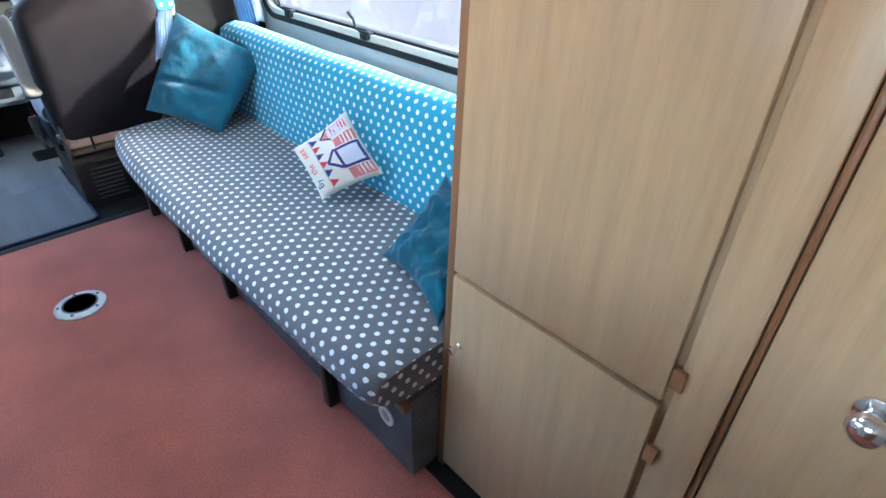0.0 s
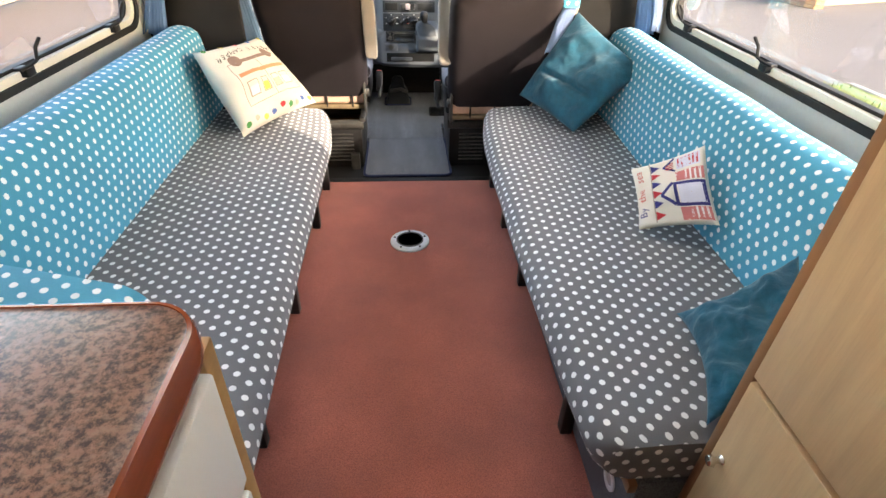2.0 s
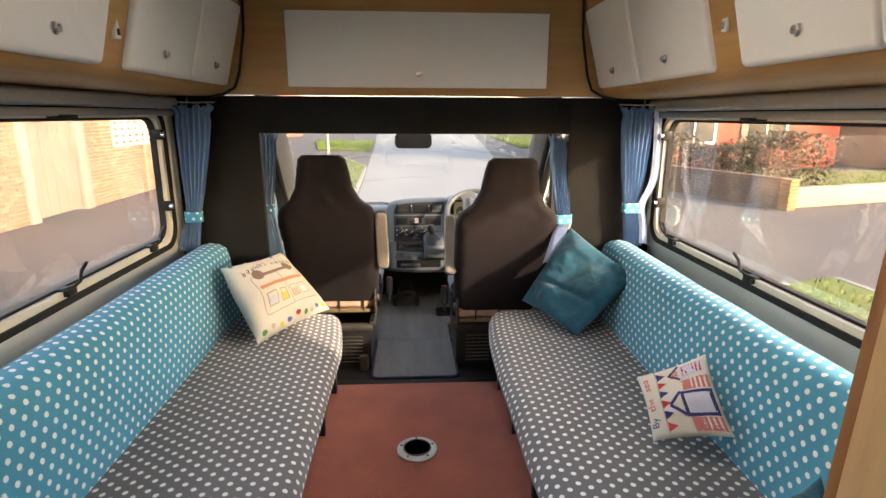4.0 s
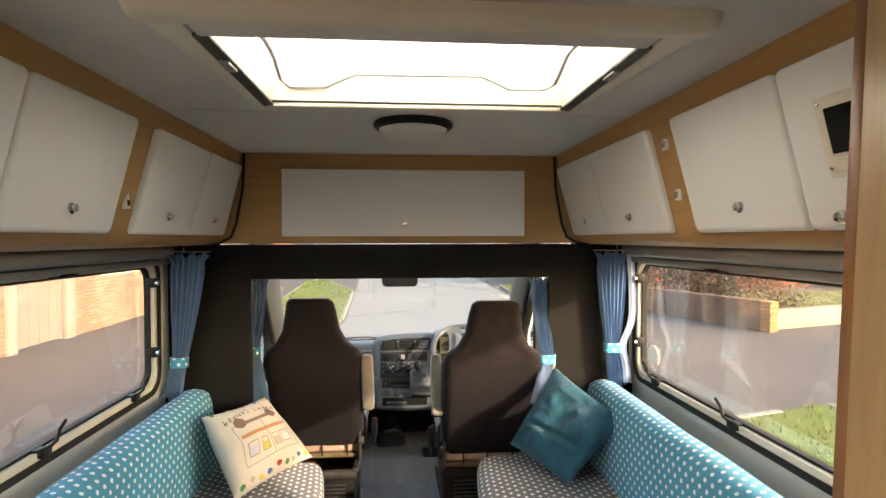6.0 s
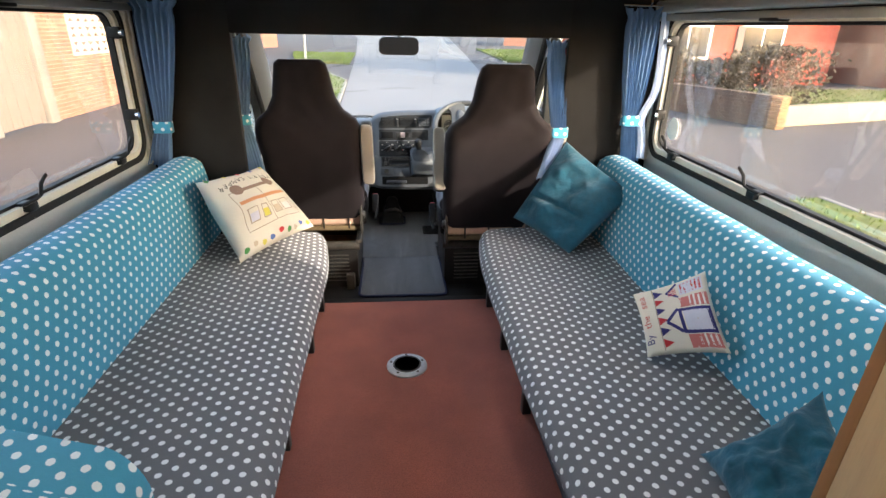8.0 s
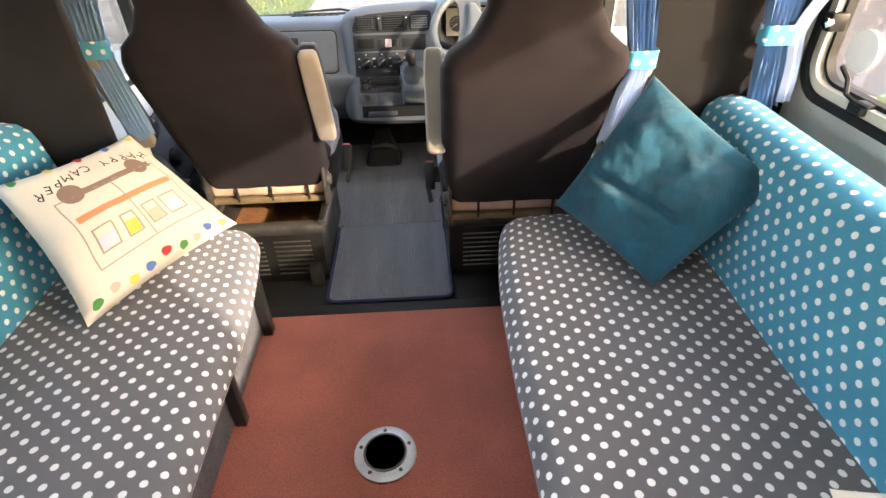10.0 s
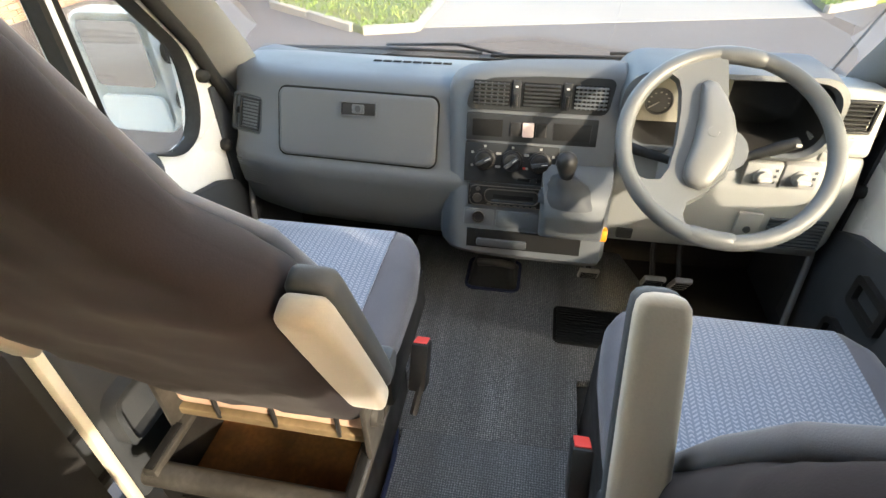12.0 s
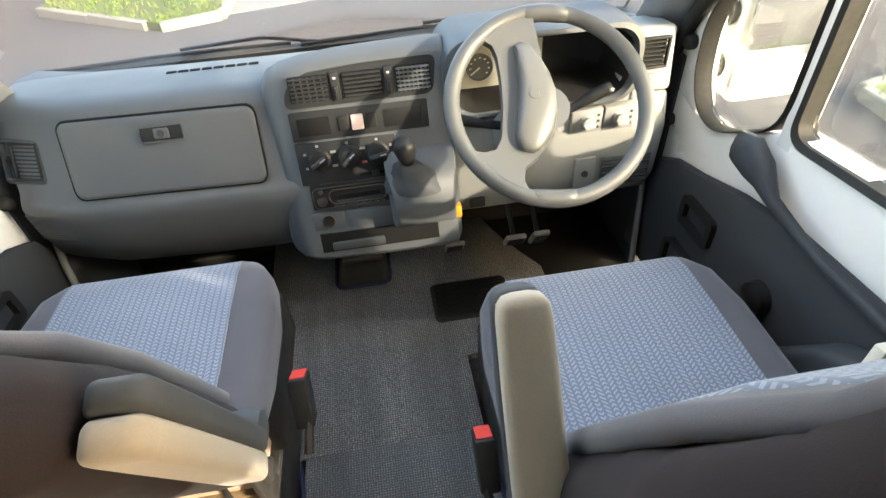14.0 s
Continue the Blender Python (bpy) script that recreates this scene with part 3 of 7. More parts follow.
def letters(text, size, put):
    """A word as a flat mesh in the built-in font; put maps its (x, y) to a place."""
    cu = bpy.data.curves.new("word", "FONT")
    cu.body, cu.size, cu.align_x, cu.resolution_u = text, size, "CENTER", 3
    ob = bpy.data.objects.new("word", cu)
    scene.collection.objects.link(ob)
    bpy.context.view_layer.update()
    me = bpy.data.meshes.new_from_object(ob.evaluated_get(bpy.context.evaluated_depsgraph_get()))
    bpy.data.objects.remove(ob)
    bm = bmesh.new()
    bm.from_mesh(me)
    bpy.data.meshes.remove(me)
    for v in bm.verts:
        v.co = put(v.co.x, v.co.y)
    return bm


def disc(u, v, r, n=14, wob=0.0):
    return [(u + r * (1 + wob * math.sin(5 * a + u * 40)) * math.cos(a), v + r * (1 + wob * math.cos(3 * a)) * math.sin(a)) for a in (2 * math.pi * i / n for i in range(n))]


def line2(a, b, w):
    d = Vector((b[0] - a[0], b[1] - a[1]))
    s = Vector((-d.y, d.x)).normalized() * w / 2
    return [(a[0] + s.x, a[1] + s.y), (b[0] + s.x, b[1] + s.y), (b[0] - s.x, b[1] - s.y), (a[0] - s.x, a[1] - s.y)]


def rect(u0, v0, u1, v1):
    return [(u0, v0), (u1, v0), (u1, v1), (u0, v1)]


def frame2(u0, v0, u1, v1, w):
    return [rect(u0, v0, u1, v0 + w), rect(u0, v1 - w, u1, v1), rect(u0, v0 + w, u0 + w, v1 - w), rect(u1 - w, v0 + w, u1, v1 - w)]

# ---- the living space: shell ----
XL, XR, YR, YB, ZC = -1.03, 1.085, -2.6, 0.50, 1.77
WY0, WZ0, WZ1 = -1.08, 0.765, 1.30
floor = solo("floor", box(XL - 0.04, XR + 0.04, YR, 0.545, -0.06, -0.008), M["rubber"], kind="structure")
solo("carpet_floor", box(-0.45, 0.47, YR + 0.01, 0.543, -0.007, 0.0, 0.002, 1), M["carpet"], "worn terracotta red carpet between the benches", "carpet", kind="structure")


def side_wall(name, x0, x1, y_front):
    bm = box(x0, x1, YR, y_front - 0.0, -0.06, WZ0)
    box(x0, x1, YR, YB, WZ1, ZC + 0.05, bm=bm)
    if x0 < 0:  # the kitchen window
        box(x0, x1, YR, -2.35, WZ0, WZ1, bm=bm)
        box(x0, x1, -1.65, WY0, WZ0, WZ1, bm=bm)
        box(x0, x1, -2.35, -1.65, WZ0, 1.0, bm=bm)
    else:
        box(x0, x1, YR, WY0, WZ0, WZ1, bm=bm)
    box(x0, x1, y_front - 0.001, YB, -0.06, WZ1, bm=bm)
    return solo(name, bm, M["wall"], "off-white lined side wall below and around the window", "wall", kind="structure")


WFL, WFR = 0.425, 0.462
side_wall("wall_left", XL - 0.04, XL, WFL)
side_wall("wall_right", XR, XR + 0.04, WFR)
solo("wall_rear", box(XL - 0.04, XR + 0.04, YR - 0.04, YR, -0.06, ZC + 0.05), M["wall"], kind="structure")
OX0, OX1, OZ1 = -0.66, 0.685, 1.212
bm = box(XL - 0.04, OX0, YB, YB + 0.03, -0.05, 1.367, 0.006)
box(OX1, XR + 0.04, YB, YB + 0.03, -0.05, 1.367, 0.006, bm=bm)
box(OX0 - 0.004, OX1 + 0.004, YB, YB + 0.03, OZ1, 1.367, 0.006, bm=bm)
solo("wall_front", bm, M["black_carpet"], "black carpeted bulkhead round the opening to the cab", "bulkhead", kind="structure")
solo("panel_front", box(XL - 0.04, XR + 0.04, YB - 0.006, YB + 0.03, 1.371, ZC + 0.05, 0.003), M["beech_x"], "beech panel above the cab opening", "panel", kind="structure")
SX0, SX1, SY0, SY1 = -0.355, 0.462, -0.945, -0.435
bm = box(XL - 0.04, SX0, YR, YB + 0.03, ZC, ZC + 0.05)
box(SX1, XR + 0.04, YR, YB + 0.03, ZC, ZC + 0.05, bm=bm)
box(SX0, SX1, YR, SY0, ZC, ZC + 0.05, bm=bm)
box(SX0, SX1, SY1, YB + 0.03, ZC, ZC + 0.05, bm=bm)
box(-0.68, -0.36, -0.302, -0.298, ZC - 0.002, ZC, bm=bm)
box(0.47, 0.70, -0.302, -0.298, ZC - 0.002, ZC, bm=bm)
solo("ceiling", bm, M["headliner"], "pale fabric ceiling lining", "ceiling", kind="structure")

# rooflight
sk = thing("rooflight", (0.053, -0.69, ZC - 0.03), "large white hinged rooflight with a bent grey opening bar", "rooflight")
bulge = []
for x, k in ((SX0 - 0.080, 0.35), (SX0 - 0.074, 0.75), (SX0 - 0.058, 0.95), (SX0 - 0.03, 1.0), (SX1 + 0.03, 1.0), (SX1 + 0.058, 0.95), (SX1 + 0.074, 0.75), (SX1 + 0.080, 0.35)):
    bulge.append([Vector((x, -1.030 + 0.034 * k * math.cos(a), ZC - 0.034 * k * max(0.0, math.sin(a)) ** 0.7)) for a in (math.pi * q / 12 for q in range(13))])
part("frame", loft(bulge), M["cream"], sk, "rounded cream rear edge")
for xa, xb, xc, xd in ((SX0 - 0.078, SX0 - 0.014, SX0 - 0.014, SX0 - 0.040), (SX1 + 0.014, SX1 + 0.078, SX1 + 0.038, SX1 + 0.014)):
    part("side_frame", extrude([(xa, -0.998), (xb, -0.998), (xc, SY1 + 0.012), (xd, SY1 + 0.012)], "z", ZC - 0.014, ZC, 0.004), M["cream"], sk)
for q in ((SX0 + 0.003, SX0 + 0.012, SY0 + 0.003, SY1 - 0.003), (SX1 - 0.012, SX1 - 0.003, SY0 + 0.003, SY1 - 0.003), (SX0 + 0.013, SX1 - 0.013, SY1 - 0.012, SY1 - 0.003), (SX0 + 0.013, SX1 - 0.013, SY0 + 0.003, SY0 + 0.012)):
    part("upstand", box(*q, ZC - 0.012, ZC + 0.098), M["cream"], sk)
for x in (SX0 - 0.013, SX1 - 0.016):
    rail = part("side_rail", box(x, x + 0.029, SY0 + 0.0125, SY1 + 0.002, ZC - 0.020, ZC - 0.0125, 0.002), M["steel"], sk, "grey aluminium blind rail")
    part("clip", box(x + 0.004, x + 0.025, SY0 + 0.14, SY0 + 0.20, ZC - 0.026, ZC - 0.0195, 0.002), M["alu"], rail)
part("blind_cassette", box(SX0 - 0.0015, SX1 + 0.0015, -0.997, SY0 + 0.012, ZC - 0.022, ZC + 0.01, 0.006), M["headliner"], sk, "pale roller blind cassette")
part("pull_strip", box(SX0, SX1, SY1 - 0.012, SY1 + 0.006, ZC - 0.022, ZC - 0.002, 0.004), M["cream"], sk)
dome = part("dome", box(SX0 - 0.02, SX1 + 0.02, SY0 - 0.03, SY1 + 0.03, ZC + 0.10, ZC + 0.106), M["dome"], sk, "milky acrylic dome")
zb = ZC + 0.03
bar = [(-0.300, -0.83, 1.825), (-0.277, -0.778, 1.80), (-0.283, -0.686, 1.80), (-0.304, -0.516, 1.80), (-0.296, -0.453, 1.80), (-0.198, -0.459, 1.80), (-0.112, -0.573, 1.80),
       (0.202, -0.583, 1.80), (0.294, -0.470, 1.80), (0.392, -0.476, 1.80), (0.405, -0.531, 1.80), (0.368, -0.755, 1.80), (0.393, -0.834, 1.825)]
part("opening_bar", tube(bar, 0.006), M["white"], sk, "bent pale grey opening bar")
for x in (SX0 + 0.03, SX1 - 0.03):
    part("hinge", box(x - 0.02, x + 0.02, SY0 + 0.08, SY0 + 0.12, zb + 0.02, zb + 0.05, 0.005), M["alu"], sk)

# round ceiling lamp
cl = thing("ceiling_light", (0.042, -0.155, ZC - 0.05), "round black-rimmed ceiling light, switched off", "ceiling light")
part("rim", lathe([(0.128, 0.0), (0.13, -0.012), (0.118, -0.022), (0.112, -0.022), (0.112, -0.004)], (0.042, -0.155, ZC), n=36), M["black"], cl)
part("lens", lathe([(0.111, -0.004), (0.111, -0.024), (0.095, -0.038), (0.05, -0.046), (0.0, -0.047)], (0.042, -0.155, ZC), n=36), M["lens"], cl, "frosted white lens")


# ---- side windows ----
def side_window(name, x, inward, y1, label):
    """inward: +1 where the room lies on the +x side."""
    y0, z0, z1 = WY0, WZ0, WZ1
    e = thing(name, (x, (y0 + y1) / 2, z0), label, "window", kind="structure")
    part("window_frame", ring_x(y0 - 0.012, y1 + 0.012, z0 - 0.02, z1 + 0.02, 0.09, 0.020, x - 0.03 * inward, x + 0.012 * inward), M["rubber"], e, "black rubber seal")
    part("inner_frame", ring_x(y0 + 0.008, y1 - 0.008, z0 + 0.000, z1 - 0.000, 0.075, 0.022, x - 0.028 * inward, x + 0.004 * inward), M["cream"], e, "cream inner frame")
    part("sash", ring_x(y0 + 0.03, y1 - 0.03, z0 + 0.022, z1 - 0.022, 0.065, 0.009, x - 0.034 * inward, x - 0.012 * inward), M["rubber"], e, "black sash edge")
    g = part("pane", box(x - 0.030 * inward - 0.002, x - 0.030 * inward + 0.002, y0 + 0.032, y1 - 0.032, z0 + 0.024, z1 - 0.024), M["pane"], e)
    g.visible_shadow = False
    part("side_trim", box(min(x, x + 0.018 * inward), max(x, x + 0.018 * inward), y1 + 0.016, y1 + 0.045, z0 - 0.05, z1 + 0.02, 0.004), M["cream"], e, "cream edge trim")
    part("blind_slot", box(min(x, x + 0.024 * inward), max(x, x + 0.024 * inward), y1 + 0.048, y1 + 0.06, z0 - 0.05, z1 + 0.02, 0.003), M["alu"], e)
    # catches along the sill and the front edge
    for cy in (y1 - 0.21, y1 - 0.735):
        c = part("catch", box(min(x - 0.02 * inward, x + 0.022 * inward), max(x - 0.02 * inward, x + 0.022 * inward), cy - 0.022, cy + 0.018, z0 + 0.005, z0 + 0.03, 0.004), M["black"], e, "black window catch")
        part("lever", tube([(x + 0.012 * inward, cy - 0.03, z0 + 0.028), (x + 0.026 * inward, cy, z0 + 0.034), (x + 0.028 * inward, cy + 0.025, z0 + 0.04), (x + 0.03 * inward, cy + 0.035, z0 + 0.07), (x + 0.03 * inward, cy + 0.065, z0 + 0.088)], 0.0055, 6), M["black"], c)
    for cz in (0.92, 1.21):
        c = part("side_catch", box(min(x - 0.02 * inward, x + 0.02 * inward), max(x - 0.02 * inward, x + 0.02 * inward), y1 - 0.05, y1 - 0.02, cz - 0.02, cz + 0.02, 0.004), M["black"], e)
        part("knob", lathe([(0.011, 0), (0.012, 0.012), (0.0, 0.015)], (x + 0.018 * inward, y1 - 0.045, cz), (inward, 0, 0), 10), M["chrome"], c)
    # blind cassette under the lockers
    bl = thing("blind_cassette", (x, (y0 + y1) / 2, z1 - 0.03), "grey aluminium roller blind cassette above the window", "blind", "window blinds")
    xa, xb = x + 0.002 * inward, x + 0.055 * inward
    part("housing", box(min(xa, xb), max(xa, xb), y0 - 0.03, y1 + 0.055, z1 + 0.012, z1 + 0.058, 0.012, 3), M["alu"], bl)
    part("bottom_bar", box(min(xa, x + 0.04 * inward), max(xa, x + 0.04 * inward), y0, y1 + 0.04, z1 - 0.016, z1 + 0.008, 0.004), M["alu"], bl)
    part("pull_tab", box(min(xa, x + 0.052 * inward), max(xa, x + 0.052 * inward), y1 - 0.70, y1 - 0.63, z1 - 0.022, z1 - 0.012, 0.004), M["black"], bl)
    return e


side_window("window_1", XL, 1, WFL, "wide acrylic hinged window with black seal and catches")
w2 = side_window("window_2", XR, -1, WFR, "wide acrylic hinged window with black seal, catches and round white sticker")
part("sticker", lathe([(0.045, 0), (0.045, 0.001), (0.0, 0.0012)], (XR + 0.026, WFR - 0.115, 0.875), (-1, 0, 0), 24), M["disc"], w2, "round white sticker")


# ---- overhead lockers ----
def locker_run(side, xt, xb, xw, cuts, tag):
    """side: -1 left, +1 right; xt, xb: the face at the ceiling and at the door's foot."""
    y0 = cuts[0][0]
    def fx(z):
        return xt + (xb - xt) * (ZC - z) / (ZC - 1.40)
    prof = [(fx(ZC), ZC), (fx(1.41), 1.41), (fx(1.41) + side * 0.004, 1.394), (fx(1.41) + side * 0.02, 1.378), (fx(1.41) + side * 0.06, 1.366), (xw, 1.362), (xw, ZC)]
    car = thing("overhead_locker", (xw, (y0 + YB) / 2, 1.362), "beech overhead locker with white doors above the window", "locker", "overhead lockers")
    part("carcass", extrude(prof, "y", y0, YB - 0.008), M["beech"], car)
    tilt = math.atan2((xb - xt), (ZC - 1.40))
    for a, b, knob in cuts:
        z0, z1 = 1.407, 1.712
        # a door with rounded edges standing proud of the face
        loops = []
        for off, inset in ((0.0, 0.0), (0.012, 0.0), (0.018, 0.004), (0.020, 0.012)):
            lp = rrect(a + inset, b - inset, z0 + inset, z1 - inset, 0.015 - inset * 0.5, 4)
            loops.append([Vector((fx(p[1]) - side * off, p[0], p[1])) for p in lp])
        door = part("door", loft(loops), M["white"], car, "glossy white door")
        ky, kz = knob
        kx = fx(kz) - side * 0.020
        part("handle", join(lathe([(0.014, 0), (0.014, 0.003), (0.008, 0.004), (0.008, 0.007), (0.010, 0.009), (0.009, 0.013), (0.0, 0.014)], (kx, ky, kz), (-side, 0, 0), 14)), M["chrome"], door, "chrome push-button lock")
        for hy in (a + 0.07, b - 0.07):
            part("hinge", box(fx(z1) - 0.004, fx(z1) + 0.004, hy - 0.014, hy + 0.014, z1 - 0.002, z1 + 0.005, 0.001, 1), M["steel"], door)
    return car, fx


lockL, fxl = locker_run(-1, -0.69, -0.788, XL, [(-1.29, -0.85, (-0.92, 1.46)), (-0.845, -0.432, (-0.63, 1.464)), (-0.312, 0.108, (-0.12, 1.465)), (0.112, 0.484, (0.30, 1.47))], "l")
lockR, fxr = locker_run(1, 0.713, 0.815, XR, [(-1.275, -0.935, (-1.02, 1.43)), (-0.93, -0.535, (-0.745, 1.464)), (-0.40, 0.062, (-0.16, 1.464)), (0.066, 0.484, (0.28, 1.464))], "r")
# control panel on the rearmost right door
cp = thing("control_panel", (fxr(1.57) - 0.03, -1.12, 1.51), "cream control panel with a dark display window", "control panel")


def on_face(ya, yb, z0, z1, out, thick, bev=0.002):
    """A plate lying on the leaning locker face."""
    return extrude([(fxr(z0) - out, z0), (fxr(z1) - out, z1), (fxr(z1) - out + thick, z1), (fxr(z0) - out + thick, z0)], "y", ya, yb, bev)


part("bezel", on_face(-1.273, -1.018, 1.500, 1.638, 0.026, 0.007, 0.003), M["cream"], cp)
part("plate", on_face(-1.266, -1.027, 1.507, 1.631, 0.032, 0.012, 0.004), M["cream"], cp)
part("display_rim", on_face(-1.258, -1.043, 1.533, 1.618, 0.0345, 0.006, 0.002), M["cream"], cp)
part("display", on_face(-1.254, -1.047, 1.537, 1.614, 0.0365, 0.008), M["black_in"], cp, "dark display")
for yy in (-1.034, -1.259):
    for zz in (1.514, 1.624):
        part("screw", lathe([(0.004, 0), (0.003, 0.002), (0, 0.0022)], (fxr(zz) - 0.032, yy, zz), (-1, 0, 0), 8), M["chrome"], cp)
part("lettering", on_face(-1.20, -1.09, 1.519, 1.523, 0.0332, 0.002, 0), M["dash"], cp)
for zz, nm in ((1.655, "switch"), (1.515, "socket")):
    s = thing(nm, (fxr(zz), -0.468, zz - 0.02), "small white " + nm + " on the beech locker face", nm)
    part("plate", box(fxr(zz) - 0.009, fxr(zz) + 0.002, -0.480, -0.457, zz - 0.016, zz + 0.016, 0.003), M["white"], s)
    part("rocker", box(fxr(zz) - 0.013, fxr(zz) - 0.007, -0.476, -0.461, zz - 0.010, zz + 0.008, 0.002), M["chrome"], s)
s = thing("reading_light", (fxl(1.5), -0.37, 1.47), "small triangular white light switch on the locker face", "switch")
part("plate", extrude([(-0.385, 1.475), (-0.352, 1.478), (-0.362, 1.525)], "x", fxl(1.5) - 0.002, fxl(1.5) + 0.008, 0.002), M["white"], s)
part("button", box(fxl(1.5) + 0.007, fxl(1.5) + 0.011, -0.372, -0.360, 1.485, 1.502, 0.002), M["black"], s)
# front locker door
fd = thing("front_locker_door", (0.022, YB - 0.03, 1.403), "wide white flap door of the locker over the cab", "locker door")
part("panel", box(-0.519, 0.563, YB - 0.028, YB - 0.008, 1.403, 1.699, 0.004), M["white"], fd)
part("handle", lathe([(0.013, 0), (0.013, 0.004), (0.008, 0.007), (0.011, 0.018), (0, 0.021)], (0.022, YB - 0.028, 1.459), (0, -1, 0), 14), M["chrome"], fd, "chrome knob")
for x, s in ((-0.69, -1), (0.713, 1)):
    solo("corner_cable", tube([(x - s * 0.008, YB - 0.014, 1.765), (x - s * 0.002, YB - 0.014, 1.62), (x + s * 0.028, YB - 0.014, 1.46), (x + s * 0.05, YB - 0.016, 1.40), (x + s * 0.10, YB - 0.016, 1.372), (x + s * 0.15, YB - 0.018, 1.362)], 0.006, 6), M["black"], "thin dark cable run down the locker corner", "cable")


# ---- benches ----
def bench(side, x_wall, x_face, x_back, y0, front, label, legs):
    """side: -1 left, +1 right. front(y): the cushion's front edge."""
    base = thing("bench_base", ((x_wall + x_face) / 2, (y0 + YB) / 2, 0), "grey carpeted bench box on the floor", "bench", "bench boxes")
    part("box", box(min(x_wall, x_face), max(x_wall, x_face), y0, YB - 0.004, 0.0, 0.275, 0.006), M["base_carpet"], base)
    part("front_rail", box(min(x_face, x_face - side * 0.018), max(x_face, x_face - side * 0.018), y0, YB - 0.006, 0.245, 0.272, 0.002), M["edge_wood"], base, "wooden slat")
    for y in legs:
        part("leg", box(min(x_face - side * 0.004, x_face - side * 0.036), max(x_face - side * 0.004, x_face - side * 0.036), y - 0.016, y + 0.016, 0.0, 0.262, 0.003), M["blackmetal"], base, "black steel leg")
    # seat cushion
    xf = 0.30
    o = []
    r = 0.058
    back = abs(x_back) + 0.10
    o += [(side * back, 0.29), (side * back, 0.395), (side * (abs(x_back) + 0.0), 0.402), (side * 0.62, 0.412), (side * 0.45, 0.410)]
    for i in range(7):
        a = radians(90 + 15 * i)
        o.append((side * (xf + r - r * math.cos(radians(90 - 15 * i)) * 1.0), 0.346 + r * math.sin(radians(90 - 15 * i))))
    o += [(side * (xf + 0.004), 0.335), (side * (xf + 0.014), 0.312), (side * (xf + 0.035), 0.292), (side * (xf + 0.07), 0.280), (side * 0.6, 0.278)]
    ys = [y0 + (YB - 0.012 - y0) * i / 60 for i in range(61)]

    def shift(q):
        k = max(0, 1 - max(0, abs(q.x) - xf) / 0.25)
        q.x += k * (front(q.y) - side * xf)
        e = min(YB - 0.012 - q.y, q.y - y0)
        if e < 0.05:
            s = (1 - e / 0.05) ** 2
            q.z += (0.34 - q.z) * 0.22 * s
            q.x += side * 0.022 * s * k
        return q
    solo("seat_cushion", swept_cushion(o, ys, shift), M["grey_dots"], "long grey seat cushion with white polka dots", "cushion", "bench cushions")
    b0, b1 = abs(x_back), abs(x_back) + 0.035
    t = 0.135
    o = [(side * b0, 0.405), (side * (b0 + 0.012), 0.55), (side * b1, 0.69)]
    for i in range(7):
        a = radians(180 - 30 * i)
        o.append((side * (b1 + t / 2 + t / 2 * math.cos(a)), 0.692 + 0.052 * math.sin(a)))
    o += [(side * (b1 + t), 0.6), (side * (b1 + t), 0.405)]

    def lean(q):
        e = min(YB - 0.012 - q.y, q.y - y0)
        if e < 0.04:
            s = (1 - e / 0.04) ** 2
            q.z += (0.58 - q.z) * 0.05 * s
        return q
    return solo("back_cushion", swept_cushion(o, ys, lean), M["blue_dots"], label, "cushion", "bench back cushions")


def edge_left(y):
    return -(0.30 + 0.055 * max(0, (y - 0.1) / 0.4) ** 1.5 - 0.02 * max(0, -(y + 0.5)))


def edge_right(y):
    return 0.302 + 0.05 * max(0, (y - 0.1) / 0.4) ** 1.5 + 0.035 * max(0, -(y + 0.6))


bench(-1, XL + 0.002, -0.415, -0.795, -1.40, edge_left, "long turquoise back cushion with white polka dots", (0.47, 0.125, -0.42, -0.945))
bench(1, XR - 0.002, 0.43, 0.83, -1.272, edge_right, "long turquoise back cushion with white polka dots", (0.47, 0.10, -0.30, -0.94))
for y, z in ((-1.03, 0.16), (-1.18, 0.15), (0.03, 0.18)):
    v = thing("vent_ring", (0.425, y, z - 0.03), "small round white vent in the bench box", "vent", "bench vents")
    part("ring", lathe([(0.028, 0), (0.028, 0.004), (0.021, 0.006), (0.017, 0.004), (0.017, 0.0)], (0.4285, y, z), (-1, 0, 0), 18), M["white"], v)
    part("grille", lathe([(0.017, 0), (0.016, 0.002), (0, 0.002)], (0.4285, y, z), (-1, 0, 0), 12), M["alu"], v)
solo("strap_loop", tube([(0.424, 0.30, 0.24), (0.405, 0.31, 0.20), (0.40, 0.30, 0.15), (0.41, 0.285, 0.13), (0.418, 0.28, 0.17), (0.424, 0.285, 0.22)], 0.004, 6), M["white"], "white cord loop hanging from the bench", "cord")

# ---- table socket in the floor ----
ts = thing("table_socket", (0, 0, 0), "round grey metal table-leg socket set in the carpet", "socket")
part("flange", lathe([(0.080, 0.0), (0.080, 0.005), (0.074, 0.009), (0.046, 0.010), (0.043, 0.004), (0.043, 0.001)], (0, 0, 0), n=40), surface("socket_metal", (0.62, 0.66, 0.70), 0.42, 0.25, var=0.15, big=25, fine=120), ts)
part("cap", lathe([(0.0425, 0.001), (0.0425, 0.005), (0.037, 0.007), (0.0, 0.0055)], (0, 0, 0), n=32), surface("socket_cap_plastic", (0.085, 0.092, 0.105), 0.5, var=0.2, big=25, fine=150), ts, "dark grey cap")
